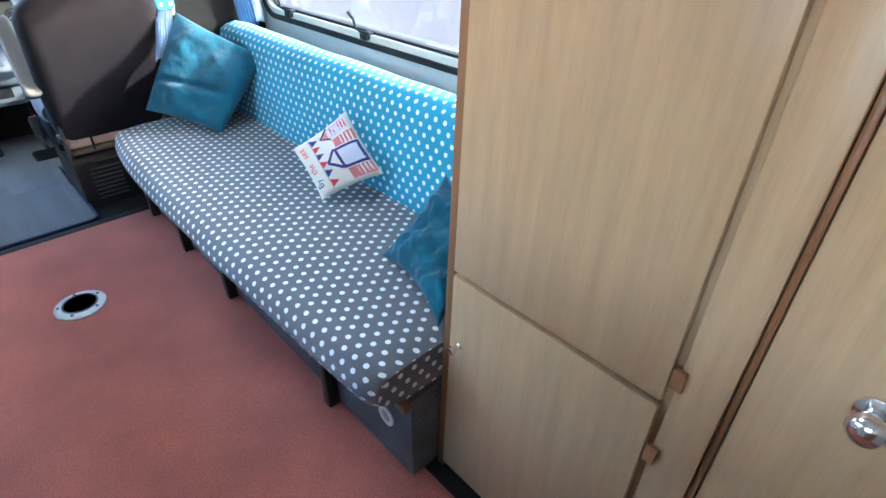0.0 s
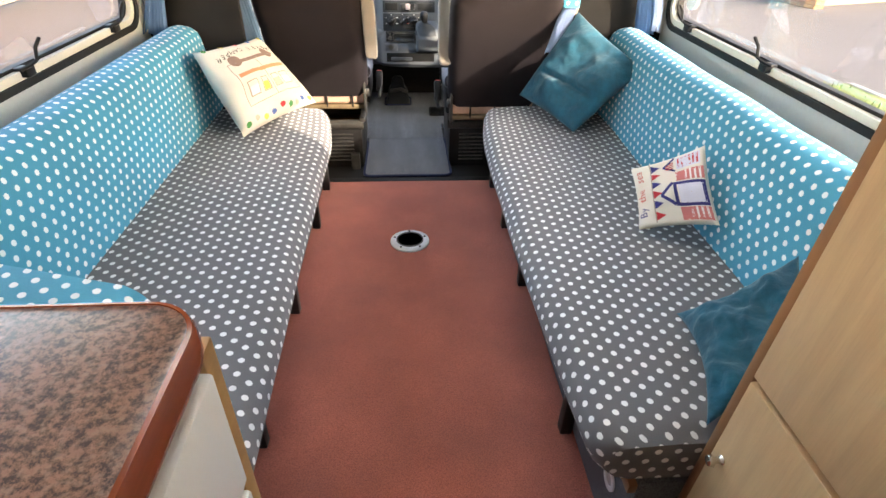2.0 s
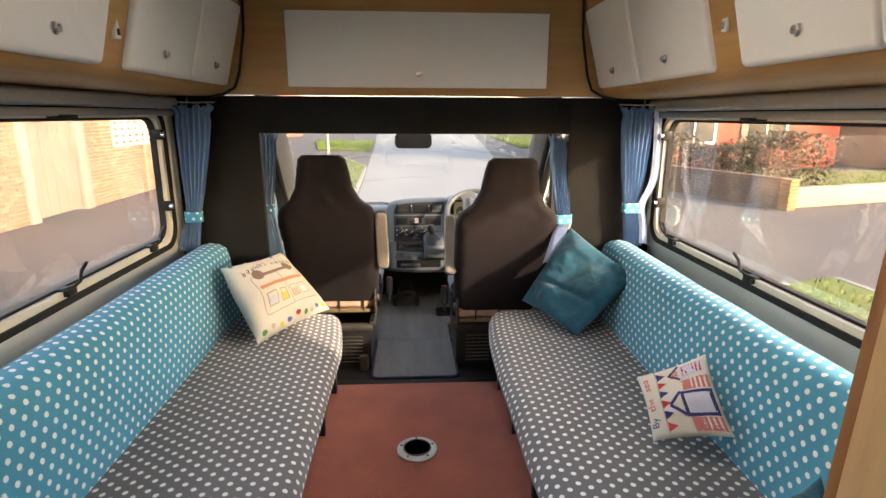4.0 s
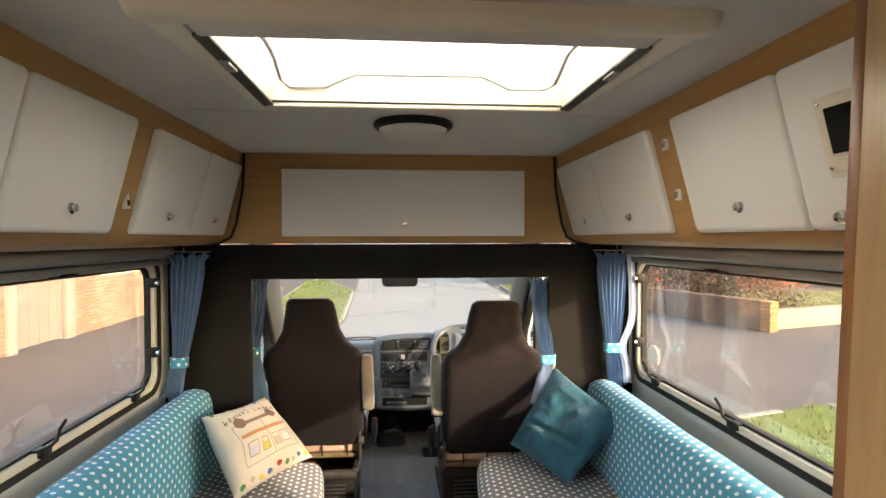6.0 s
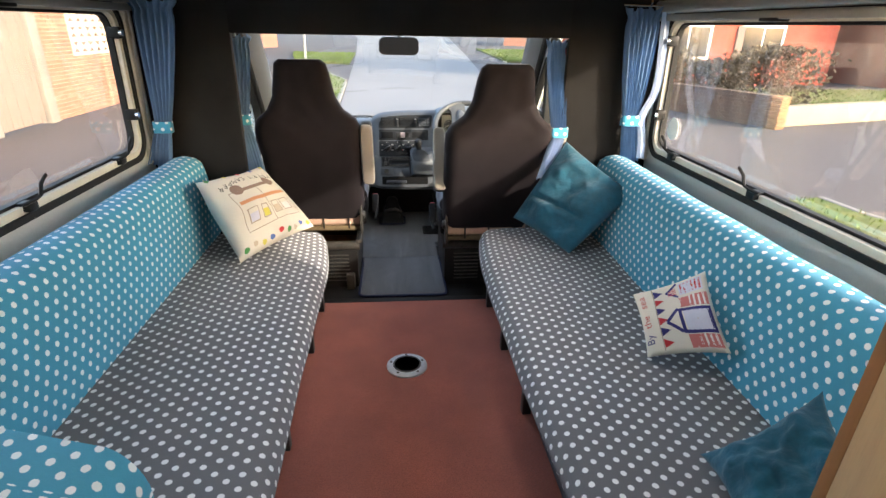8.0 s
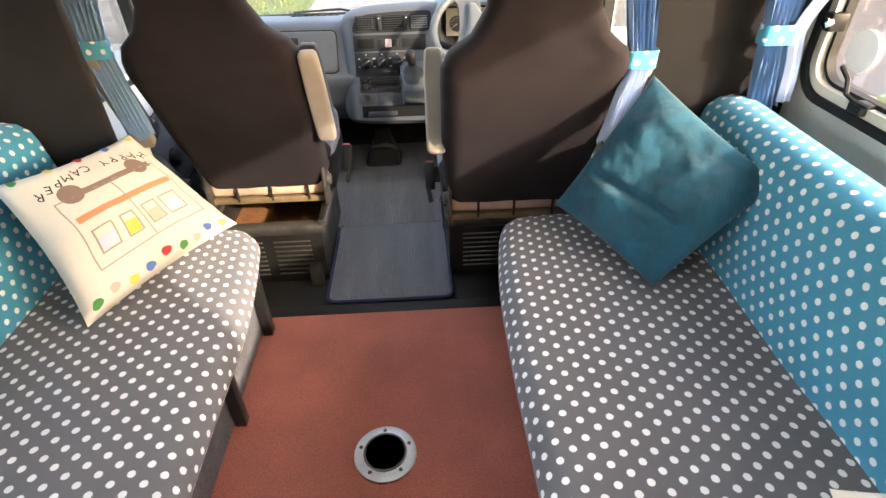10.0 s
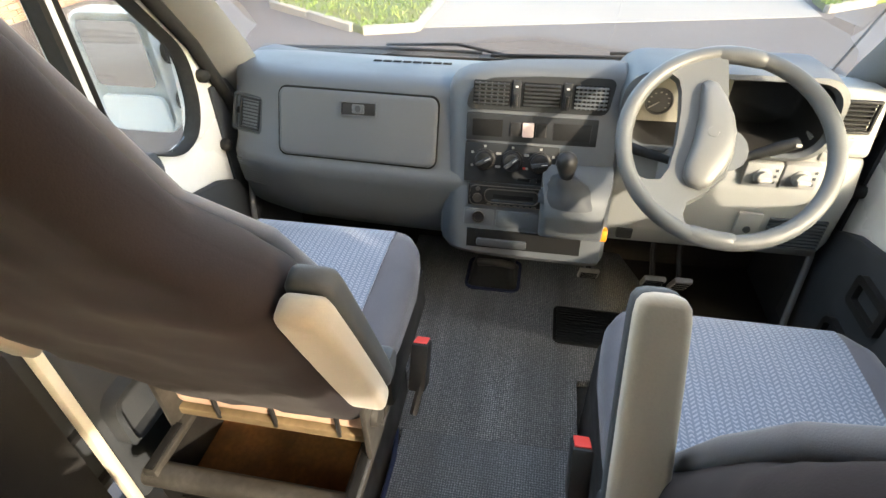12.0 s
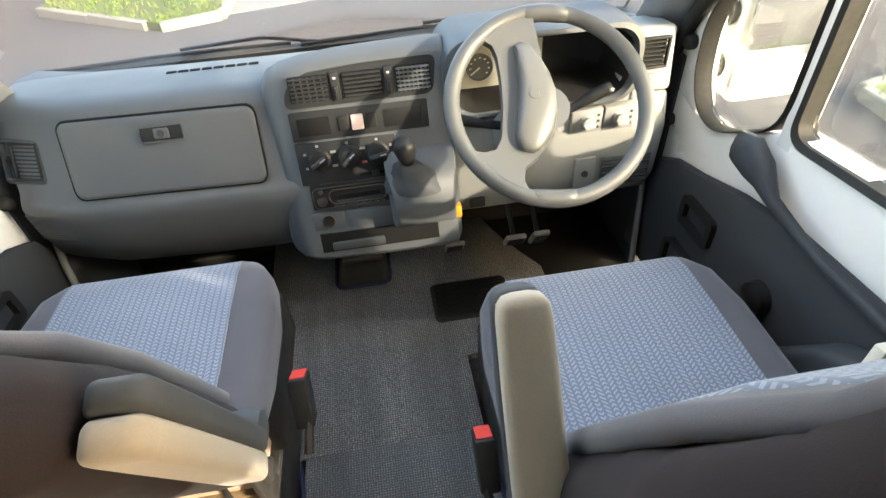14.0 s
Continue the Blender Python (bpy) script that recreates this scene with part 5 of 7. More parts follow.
    for z in (0.70, 0.50):
        part("stopper", lathe([(0.018, 0), (0.016, 0.016), (0.010, 0.022), (0, 0.023)], (x + 0.004 * inward, 1.56 + 0.2 * (0.5 - z) * 0.4, z), (inward, -0.4, 0), 12), M["rubber"], e)
    part("cable_sleeve", tube([(x + 0.04 * inward, 1.60, 0.50), (x + 0.05 * inward, 1.585, 0.42), (x + 0.045 * inward, 1.55, 0.30), (x + 0.05 * inward, 1.52, 0.15), (x + 0.05 * inward, 1.50, 0.0)], 0.009, 8), M["pillar"], e, "grey door seal")
    # mirror outside
    xm = x - 0.24 * inward
    mi = thing("wing_mirror", (xm, 1.58, 0.5), "white wing mirror on black ribbed arms", "mirror", "wing mirrors")
    part("housing", loft([[Vector((xm + (p[0] * k), 1.60 + dy, 0.68 + p[1] * k)) for p in rrect(-0.115, 0.115, -0.165, 0.165, 0.05)] for dy, k in ((0.10, 0.55), (0.075, 0.85), (0.02, 1.0), (-0.025, 1.0), (-0.03, 0.96), (-0.022, 0.9), (0.0, 0.88))]), M["door_white"], mi)
    part("mirror_glass", loft([[Vector((xm + p[0], yy, 0.735 + p[1])) for p in rrect(-0.09, 0.09, -0.085, 0.085, 0.02)] for yy in (1.566, 1.574)]), M["mirror"], mi)
    part("lower_panel", loft([[Vector((xm + p[0], yy, 0.575 + p[1])) for p in rrect(-0.095, 0.095, -0.05, 0.05, 0.02)] for yy in (1.562, 1.574)]), M["door_white"], mi)
    for z in (0.735, 0.605):
        pts, rad = [], []
        for k in range(25):
            t = k / 24
            pts.append((xm + 0.10 * inward + (0.13 * inward) * t, 1.62 - 0.02 * t, z))
            rad.append(0.034 if k % 3 else 0.028)
        part("arm", tube(pts, rad, 12), M["black"], mi, "black ribbed mirror arm")
    return e


DL, DR = -0.83, 0.80
cab_door("cab_door_left", DL, 1, "white cab door, black trim and two windows")
cab_door("cab_door_right", DR, -1, "white cab door, black trim and two windows")
for x, s in ((DL, 1), (DR, -1)):
    pil = loft([[Vector((x + s * (u + dx), y + v, z)) for u, v in ((0.0, -0.05), (0.07, -0.02), (0.085, 0.03), (0.02, 0.06), (-0.02, 0.02))] for y, z, dx in ((1.73, 0.60, 0.0), (1.62, 0.76, 0.005), (1.36, 1.06, 0.02), (1.02, 1.44, 0.04))])
    solo("windscreen_pillar", pil, M["pillar"], "grey trimmed windscreen pillar", "pillar", "windscreen pillars", "structure")
    solo("door_seal", tube([(x + s * 0.014, 1.70, 0.40), (x + s * 0.014, 1.615, 0.62), (x + s * 0.016, 1.53, 0.78), (x + s * 0.022, 1.28, 1.09), (x + s * 0.03, 1.02, 1.40)], 0.017, 8), M["rubber"], "black rubber door seal", "seal", "door seals", "structure")
    sp = thing("side_panel", (x, 0.54, 0), "dark grey moulded panel beside the cab seat", "panel", "cab side panels", "structure")
    part("moulding", extrude([(0.795, 0.02), (1.0, 0.02), (0.98, 0.30), (0.86, 0.46), (0.795, 0.50)], "x", *sorted((x + s * 0.03, x + s * 0.10)), 0.015, 3), M["dash_dark"], sp)
    part("rear_lining", extrude([(0.545, 0.0), (0.768, 0.0), (0.768, 0.52), (0.545, 0.56)], "x", *sorted((x + s * 0.03, x + s * 0.055)), 0.006), M["black_carpet"], sp)
for x0, x1 in ((-0.855, -0.822), (0.792, 0.825)):
    solo("kick_panel", box(x0, x1, 1.56, 1.96, -0.06, 0.66), M["dash_dark"], "dark panel beside the footwell", "panel", "footwell panels", "structure")
for x0, x1, s in ((-0.748, -0.726, 1), (0.696, 0.718, -1)):
    solo("pillar_edge", box(x0, x1, 0.770, 0.790, -0.02, 0.56, 0.004), M["cream"], "cream pillar edge beside the cab seat", "trim", "pillar edges", "structure")
    xc = x1 if s > 0 else x0
    cb = thing("door_bin", (xc, 0.86, 0.14), "dark moulded bin beside the cab seat", "bin", "cab bins")
    part("rim", ring_x(0.81, 0.95, 0.19, 0.34, 0.04, 0.014, *sorted((xc - s * 0.03, xc + s * 0.03))), M["dash_dark"], cb)
    part("floor", box(*sorted((xc - s * 0.018, xc - s * 0.012)), 0.815, 0.945, 0.20, 0.33), M["black_in"], cb)
# seat belt in red on the driver's pillar
sb = thing("seat_belt", (0.70, 0.56, 0.885), "red and black seat belt hanging by the bulkhead", "seat belt")
part("webbing", box(0.688, 0.704, 0.560, 0.564, 0.885, 1.18, 0.001, 1), M["belt"], sb)
part("guide", box(0.685, 0.71, 0.552, 0.572, 1.17, 1.205, 0.004), M["black"], sb)
# windscreen
ws = thing("windscreen", (0, 1.85, 0.68), "wide clear windscreen", "windscreen", kind="structure")
g = part("pane", loft([[Vector((x, y, z)) for x, y, z in ((-0.82, 1.82, 0.63), (-0.4, 1.93, 0.63), (0.0, 1.96, 0.63), (0.4, 1.93, 0.63), (0.79, 1.82, 0.63))],
                       [Vector((x, y, z)) for x, y, z in ((-0.72, 1.02, 1.42), (-0.36, 1.06, 1.42), (0.0, 1.08, 1.42), (0.36, 1.06, 1.42), (0.69, 1.02, 1.42))]], cap=False, closed=False), M["screen"], ws)
g.visible_shadow = False
part("disc_sticker", lathe([(0.024, 0), (0.024, 0.001), (0, 0.0012)], (0.734, 1.800, 0.678), (0, -0.72, -0.69), 20), M["yellow"], ws, "round yellow sticker")
rm = thing("rear_view_mirror", (-0.003, 1.30, 1.10), "black rear-view mirror above the dashboard", "mirror")
part("housing", loft([[Vector((-0.003 + p[0] * k, 1.30 + dy, 1.148 + p[1] * k)) for p in rrect(-0.108, 0.108, -0.046, 0.046, 0.03)] for dy, k in ((0.035, 0.6), (0.02, 0.95), (0.0, 1.0), (-0.006, 0.96))]), M["black"], rm)
# glass coloured plain black in place of a dark reflection
part("mirror_glass", loft([[Vector((-0.003 + p[0], yy, 1.148 + p[1])) for p in rrect(-0.10, 0.10, -0.039, 0.039, 0.025)] for yy in (1.289, 1.296)]), M["black"], rm)
part("stem", tube([(0, 1.32, 1.16), (0, 1.34, 1.20), (0, 1.27, 1.26)], 0.009), M["black"], rm)
for xs in (-0.45, 0.22):
    wi = thing("windscreen_wiper", (xs, 1.95, 0.64), "black windscreen wiper at rest", "wiper", "wipers")
    part("blade", tube([(xs - 0.34, 1.905, 0.668), (xs, 1.955, 0.660), (xs + 0.30, 1.94, 0.662)], 0.006, 6), M["black"], wi)
    part("arm", tube([(xs + 0.40, 1.98, 0.640), (xs + 0.22, 1.97, 0.676), (xs, 1.96, 0.670)], 0.005, 6), M["black"], wi)
bn = thing("bonnet", (0, 2.3, -0.2), "white van bonnet outside the windscreen", "bonnet", kind="structure")
part("cowl", extrude([(1.96, 0.575), (2.10, 0.57), (2.10, 0.48), (1.96, 0.45)], "x", -0.82, 0.79), M["black"], bn, "black scuttle panel")
part("panel", extrude([(2.10, 0.57), (2.45, 0.42), (2.70, 0.20), (2.75, -0.15), (2.10, -0.15)], "x", -0.85, 0.82, 0.02), M["door_white"], bn)
solo("aerial", tube([(0.80, 1.95, 0.62), (0.86, 1.80, 1.0), (0.95, 1.60, 1.45)], 0.004, 6), M["steel"], "thin radio aerial beside the windscreen", "aerial")

# ---- dashboard ----
db = thing("dashboard", (0, 1.6, 0.28), "blue-grey plastic dashboard with glovebox, vents and instruments", "dashboard")
DX0, DX1 = -0.80, 0.755


def bow(x):
    """How far the dash front falls back towards its ends."""
    return 0.04 * (x / 0.8) ** 2 + 0.25 * max(0, -x - 0.62)


def face(x, z):
    """The leaning front of the passenger's side."""
    return 1.466 + 0.455 * (z - 0.522) + bow(x)


body = [(1.90, 0.60), (1.86, 0.655), (1.79, 0.688), (1.70, 0.704), (1.60, 0.708), (1.565, 0.704), (1.545, 0.692), (1.536, 0.676), (1.502, 0.600), (1.470, 0.528), (1.455, 0.514), (1.446, 0.502), (1.448, 0.470), (1.458, 0.40), (1.475, 0.345), (1.51, 0.305), (1.57, 0.29), (1.60, 0.31), (1.90, 0.40)]
shelf = [(1.90, 0.60), (1.86, 0.655), (1.79, 0.692), (1.70, 0.712), (1.645, 0.716), (1.64, 0.70), (1.64, 0.45), (1.90, 0.45)]
for nm, outline, xa, xb, ends in (("body", body, DX0, 0.205, (True, False)), ("rear_shelf", shelf, 0.2055, DX1, (False, True))):
    nx = 36
    rings = []
    for k in range(nx + 1):
        x = xa + (xb - xa) * k / nx
        e = min(1.0, (x - xa) / 0.05 if ends[0] else 1.0, (xb - x) / 0.05 if ends[1] else 1.0)
        rnd = (1 - math.sqrt(max(0, 1 - (1 - e) ** 2))) * 0.04
        rings.append([Vector((x, y + rnd + bow(x), z - rnd * 0.4)) for y, z in outline])
    part(nm, loft(rings), M["dash"], db)
# glovebox door
gl = []
for off, inset in ((0.006, 0.0), (-0.006, 0.0), (-0.010, 0.004), (-0.011, 0.010)):
    gl.append([Vector((p[0], face(*p) + off, p[1])) for p in rrect(-0.622 + inset, -0.203 - inset, 0.527 + inset, 0.680 - inset, 0.02)])
gb = part("glovebox_door", loft(gl), M["dash"], db)
part("gap", loft([[Vector((p[0], face(*p) + off, p[1])) for p in rrect(-0.6245, -0.2005, 0.5245, 0.6825, 0.022)] for off in (-0.007, -0.002)]), M["black_in"], db)
LEAN = Matrix(((1, 0, 0, -0.405), (0, 0.910, 0.414, 0), (0, -0.414, 0.910, 0.645), (0, 0, 0, 1)))
LEAN[1][3] = face(-0.405, 0.645) - 0.011
part("latch_recess", box(-0.044, 0.044, -0.001, 0.012, -0.015, 0.015, 0.003, m=LEAN), M["black"], gb, "black latch recess")
part("latch", box(-0.016, 0.016, -0.004, 0.010, -0.011, 0.011, 0.003, m=LEAN), M["dash"], gb)
part("lock", lathe([(0.008, 0), (0.008, 0.0015), (0, 0.002)], LEAN @ Vector((0, -0.004, 0)), (0, -0.91, 0.41), 14), M["dash_dark"], gb)
part("latch_rim", placed(loft([[Vector((p[0], yy, p[1])) for p in lp] for yy, lp in ((0.0, rrect(-0.047, 0.047, -0.018, 0.018, 0.004)), (-0.003, rrect(-0.047, 0.047, -0.018, 0.018, 0.004)), (-0.003, rrect(-0.044, 0.044, -0.015, 0.015, 0.003)), (0.001, rrect(-0.044, 0.044, -0.015, 0.015, 0.003)))], cap=False), LEAN), M["dash"], gb)


def louvre(name, x0, x1, z0, z1, yf, slats, parent, lean=0.0, bars=0, skew=0.0):
    """A vent: dark recess, frame, slats."""
    f = part(name, box(x0, x1, yf - 0.001, yf + 0.03, z0, z1, 0.004), M["black_in"], parent)
    for k in range(slats):
        z = z0 + (z1 - z0) * (k + 0.6) / (slats + 0.2)
        part("slat", box(x0 + 0.003, x1 - 0.003, yf - 0.008, yf + 0.004, z - 0.0016, z + 0.0016), M["con_dark"], f)
    for k in range(bars):
        x = x0 + (x1 - x0) * (k + 1) / (bars + 1)
        part("bar", box(x - 0.0016, x + 0.0016, yf - 0.005, yf + 0.004, z0 + 0.003, z1 - 0.003), M["alu"], f)
    t = 0.006
    bm = box(x0 - t, x1 + t, yf - 0.010, yf, z1, z1 + t, 0.002)
    box(x0 - t, x1 + t, yf - 0.010, yf, z0 - t, z0, 0.002, bm=bm)
    box(x0 - t, x0, yf - 0.010, yf, z0, z1, 0.002, bm=bm)
    box(x1, x1 + t, yf - 0.010, yf, z0, z1, 0.002, bm=bm)
    part("frame", bm, M["con_dark"], f)
    return f


vl = louvre("side_vent", -0.752, -0.694, 0.562, 0.634, 1.540, 8, db)
part("vent_wheel", lathe([(0.010, -0.004), (0.010, 0.004)], (-0.768, 1.542, 0.60), (1, 0, 0), 14), M["black"], vl)
part("surround", loft([[Vector((p[0], yy, p[1])) for p in lp] for yy, lp in ((1.56, rrect(-0.786, -0.680, 0.548, 0.648, 0.012)), (1.534, rrect(-0.786, -0.680, 0.548, 0.648, 0.012)), (1.532, rrect(-0.780, -0.686, 0.554, 0.642, 0.010)), (1.541, rrect(-0.777, -0.689, 0.557, 0.639, 0.008)))]), M["dash_dark"], vl)


def turned(at, lean, yaw):
    return Matrix.Translation(at) @ pose(0, 0, 0, lean, 0, yaw) @ Matrix.Translation(-Vector(at))


vl.matrix_basis = Matrix.Translation((0, face(-0.72, 0.60) - 1.534, 0)) @ turned((-0.72, 1.534, 0.60), -24, -17)
lg = part("lower_grille", box(-0.775, -0.680, 1.462, 1.48, 0.405, 0.49, 0.003), M["dash_dark"], db)
for k in range(10):
    z = 0.410 + k * 0.008
    part("grille_slat", box(-0.772, -0.684, 1.456, 1.466, z, z + 0.004), M["dash"], lg)
lg.matrix_basis = Matrix.Translation((0, bow(-0.728) - 0.006, 0)) @ turned((-0.728, 1.462, 0.45), 6, -17)
for x0 in (-0.413, -0.116):
    for k in range(8):
        part("demist_slot", box(x0 + 0.027 * k, x0 + 0.022 + 0.027 * k, 1.700, 1.709, 0.700, 0.7065), M["black_in"], db)

# centre console, leaning towards the driver
CX = 0.035
def cy(z):
    return 1.428 + (z - 0.44) * 0.29


def con(x0, x1, z0, z1, out, thick, bev=0.002, seg=2):
    """A block on the leaning console face."""
    pts = [(cy(z0) - out, z0), (cy(z1) - out, z1), (cy(z1) - out + thick, z1), (cy(z0) - out + thick, z0)]
    return extrude(pts, "x", x0 + CX, x1 + CX, bev, seg)


prof = [(cy(0.765) + 0.05, 0.768), (cy(0.755) + 0.012, 0.762), (cy(0.745), 0.748), (cy(0.33), 0.335), (cy(0.33) + 0.015, 0.315), (cy(0.33) + 0.20, 0.31), (1.62, 0.70)]
rings = []
for x, k, dz in ((-0.224, 1, -0.095), (-0.216, 0.6, -0.06), (-0.198, 0.25, -0.034), (-0.17, 0.06, -0.018), (-0.12, 0, -0.007), (-0.05, 0, 0.0), (0.05, 0, 0.004), (0.15, 0, 0.006), (0.178, 0.1, 0.002), (0.19, 0.6, -0.01)):
    rings.append([Vector((x + CX, y + 0.05 * k, z + (dz if z > 0.6 else -dz * 0.4))) for y, z in prof])
cc = part("centre_console", loft(rings), M["dash"], db)
shoulder = rounded([(-0.168, 0.676), (-0.160, 0.716), (-0.118, 0.742), (0.0, 0.750), (0.162, 0.752), (0.150, 0.676)], 0.02)
part("vent_panel", loft([[Vector((p[0] + CX, cy(p[1]) - out, p[1])) for p in shoulder] for out in (-0.006, 0.002, 0.004)]), M["con_dark"], cc)
for x0, x1, n, bars in ((-0.152, -0.068, 6, 5), (-0.040, 0.045, 6, 0), (0.072, 0.148, 6, 7)):
    v = part("air_vent", con(x0, x1, 0.686, 0.737, 0.006, 0.008, 0.003), M["black_in"], cc)
    for k in range(n):
        # the right-hand vent's paler slats and bars paint in the sun on it
        z = 0.6905 + k * 0.0082
        part("slat", con(x0 + 0.003, x1 - 0.003, z, z + 0.0026, 0.012, 0.008, 0), M["con_dark"] if x0 < 0.05 else M["dash"], v)
    for k in range(bars):
        x = x0 + (x1 - x0) * (k + 1) / (bars + 1)
        part("bar", con(x - 0.0014, x + 0.0014, 0.688, 0.735, 0.0095, 0.006, 0), M["dash"] if x > 0 else M["dash_dark"], v)
for x in (-0.054, 0.058):
    a = part("vent_slider", con(x - 0.009, x + 0.009, 0.684, 0.74, 0.010, 0.008), M["con_dark"], cc)
    part("thumb_wheel", con(x - 0.004, x + 0.004, 0.690, 0.715, 0.015, 0.012, 0.002), M["black"], a)
    part("mark", con(x - 0.003, x + 0.003, 0.727, 0.731, 0.0108, 0.002, 0), M["mark"], a)
sp = part("switch_panel", con(-0.165, 0.135, 0.607, 0.667, 0.004, 0.01, 0.004), M["con_dark"], cc)
part("clock_window", con(-0.150, -0.080, 0.618, 0.655, 0.006, 0.008), M["black_in"], sp)
part("switch", con(-0.062, -0.038, 0.622, 0.652, 0.009, 0.01, 0.003), M["black"], sp)
part("hazard_button", con(-0.034, -0.008, 0.622, 0.652, 0.011, 0.012, 0.003), M["button"], sp, "pale pink hazard switch")
part("switch", con(-0.004, 0.020, 0.622, 0.652, 0.009, 0.01, 0.003), M["black"], sp)
part("blank", con(0.035, 0.120, 0.618, 0.655, 0.0055, 0.008), M["black"], sp)
hp = part("heater_panel", con(-0.165, 0.055, 0.512, 0.602, 0.004, 0.01, 0.003), M["con_dark"], cc)
nrm = Vector((0, -1, 0.29)).normalized()
for k, x in enumerate((-0.117, -0.052, 0.013)):
    at = Vector((x + CX, cy(0.565) - 0.004, 0.565))
    d = part("dial", lathe([(0.026, 0), (0.026, 0.004), (0.022, 0.006), (0.0205, 0.020), (0.018, 0.022), (0, 0.022)], at, nrm, 22), M["black"], hp, "black heater dial")
    w = Matrix.Translation(at + nrm * 0.024) @ nrm.to_track_quat("Z", "Y").to_matrix().to_4x4() @ pose(0, 0, 0, 0, 0, (30, 40, 10)[k])
    part("pointer", box(-0.019, 0.019, -0.0045, 0.0045, -0.004, 0.005, 0.002, m=w), M["dash_dark"], d)
    part("pointer_mark", box(0.004, 0.018, -0.001, 0.001, 0.005, 0.0058, m=w), M["mark"], d)
    for j in range(5):
        a = radians(-30 + j * 60)
        part("mark", con(x - 0.003 + 0.034 * math.cos(a), x + 0.003 + 0.034 * math.cos(a), 0.563 + 0.03 * math.sin(a), 0.568 + 0.03 * math.sin(a), 0.0047, 0.002, 0), M["red"] if (k, j) == (1, 0) else M["alu"], hp)
part("slider_slot", con(-0.035, 0.045, 0.521, 0.527, 0.0045, 0.003, 0), M["black_in"], hp)
part("slider", con(-0.006, 0.010, 0.518, 0.530, 0.010, 0.008), M["black"], hp)
rd = part("radio", con(-0.152, 0.045, 0.456, 0.510, 0.007, 0.02, 0.004), M["black"], cc, "black car radio with chrome-rimmed buttons")
part("tape_slot", con(-0.09, 0.005, 0.478, 0.487, 0.0085, 0.004, 0), M["black_in"], rd)
part("display", con(-0.095, 0.01, 0.462, 0.474, 0.0085, 0.004, 0.001), M["far_glass"], rd)
part("volume_knob", lathe([(0.012, 0), (0.011, 0.008), (0, 0.009)], (-0.128 + CX, cy(0.478) - 0.006, 0.475), nrm, 16), M["steel"], rd)
for k in range(8):
    part("radio_button", con(-0.104 + k * 0.0155, -0.0945 + k * 0.0155, 0.4595, 0.4635, 0.0095, 0.004, 0.001), M["steel"], rd)
for x0, x1, z0, z1, w in ((-0.112, 0.020, 0.466, 0.500, 0.0022), (-0.148, 0.041, 0.4585, 0.5065, 0.0014)):
    loops = [rrect(x0, x1, z0, z1, 0.014), rrect(x0 + w, x1 - w, z0 + w, z1 - w, 0.013)]
    part("trim_ring", loft([[Vector((p[0] + CX, cy(p[1]) - out, p[1])) for p in loops[q]] for q, out in ((0, 0.006), (0, 0.0095), (1, 0.0095), (1, 0.006))], cap=False), M["steel"], rd)
for x, z in ((0.030, 0.476), (0.030, 0.494), (-0.128, 0.497)):
    part("radio_button", lathe([(0.0055, 0), (0.005, 0.003), (0, 0.0035)], (x + CX, cy(z) - 0.0075, z), nrm, 12), M["steel"], rd)
part("ashtray", con(-0.08, 0.055, 0.405, 0.446, 0.005, 0.02, 0.004), M["dash"], cc)
lt = part("lighter_panel", con(-0.160, -0.085, 0.405, 0.446, 0.003, 0.02, 0.004), M["dash"], cc)
part("lighter", lathe([(0.015, 0), (0.015, 0.006), (0.012, 0.007), (0.011, 0.003), (0, 0.004)], (-0.123 + CX, cy(0.427) - 0.003, 0.427), nrm, 18), M["black"], lt, "black cigar lighter socket")
part("lighter_ring", lathe([(0.0155, 0.004), (0.0155, 0.0068), (0.0130, 0.0068), (0.0125, 0.004)], (-0.123 + CX, cy(0.427) - 0.003, 0.427), nrm, 18), M["steel"], lt)
part("tray", con(-0.150, 0.130, 0.350, 0.396, 0.003, 0.01, 0.001), M["black_in"], cc, "open black shelf")
part("tray_item", con(-0.125, 0.0, 0.355, 0.374, 0.010, 0.03, 0.005), M["dash_dark"], cc)
part("lamp", con(0.172, 0.190, 0.390, 0.418, 0.002, 0.02, 0.004), M["amber"], cc, "small amber lamp")

# gear lever pod
gp = part("gear_pod", loft([[Vector((0.055 + dx0, y, z)) if s == 0 else Vector((0.215 - dx1, y, z2)) if s == 1 else Vector((0.215 - dx1, y, z)) if s == 2 else Vector((0.055 + dx0, y, z2)) for s in (0, 2, 1, 3)]
                            for y, z, z2, dx0, dx1 in ((1.51, 0.575, 0.395, 0.0, 0.0), (1.44, 0.560, 0.395, 0.002, 0.0), (1.405, 0.538, 0.40, 0.006, 0.005), (1.37, 0.495, 0.42, 0.015, 0.015), (1.363, 0.47, 0.44, 0.025, 0.03))]), M["dash"], db, "grey gear lever housing")
rings = []
for k in range(9):
    t = k / 8
    r = 0.052 * (1 - t) ** 0.8 + 0.014 + 0.002 * math.sin(t * 9)
    rings.append([Vector((0.128 + r * 1.1 * math.cos(a) * (1 + 0.16 * math.sin(4 * a + 0.5 * k)) - 0.022 * t, 1.415 - 0.01 * t + r * 0.8 * math.sin(a), 0.50 + 0.07 * t)) for a in (2 * math.pi * j / 16 for j in range(16))])
part("gaiter", loft(rings), M["dash_dark"], gp, "creased grey gaiter")
gear_axis = Vector((-0.10, -0.28, 0.95)).normalized()
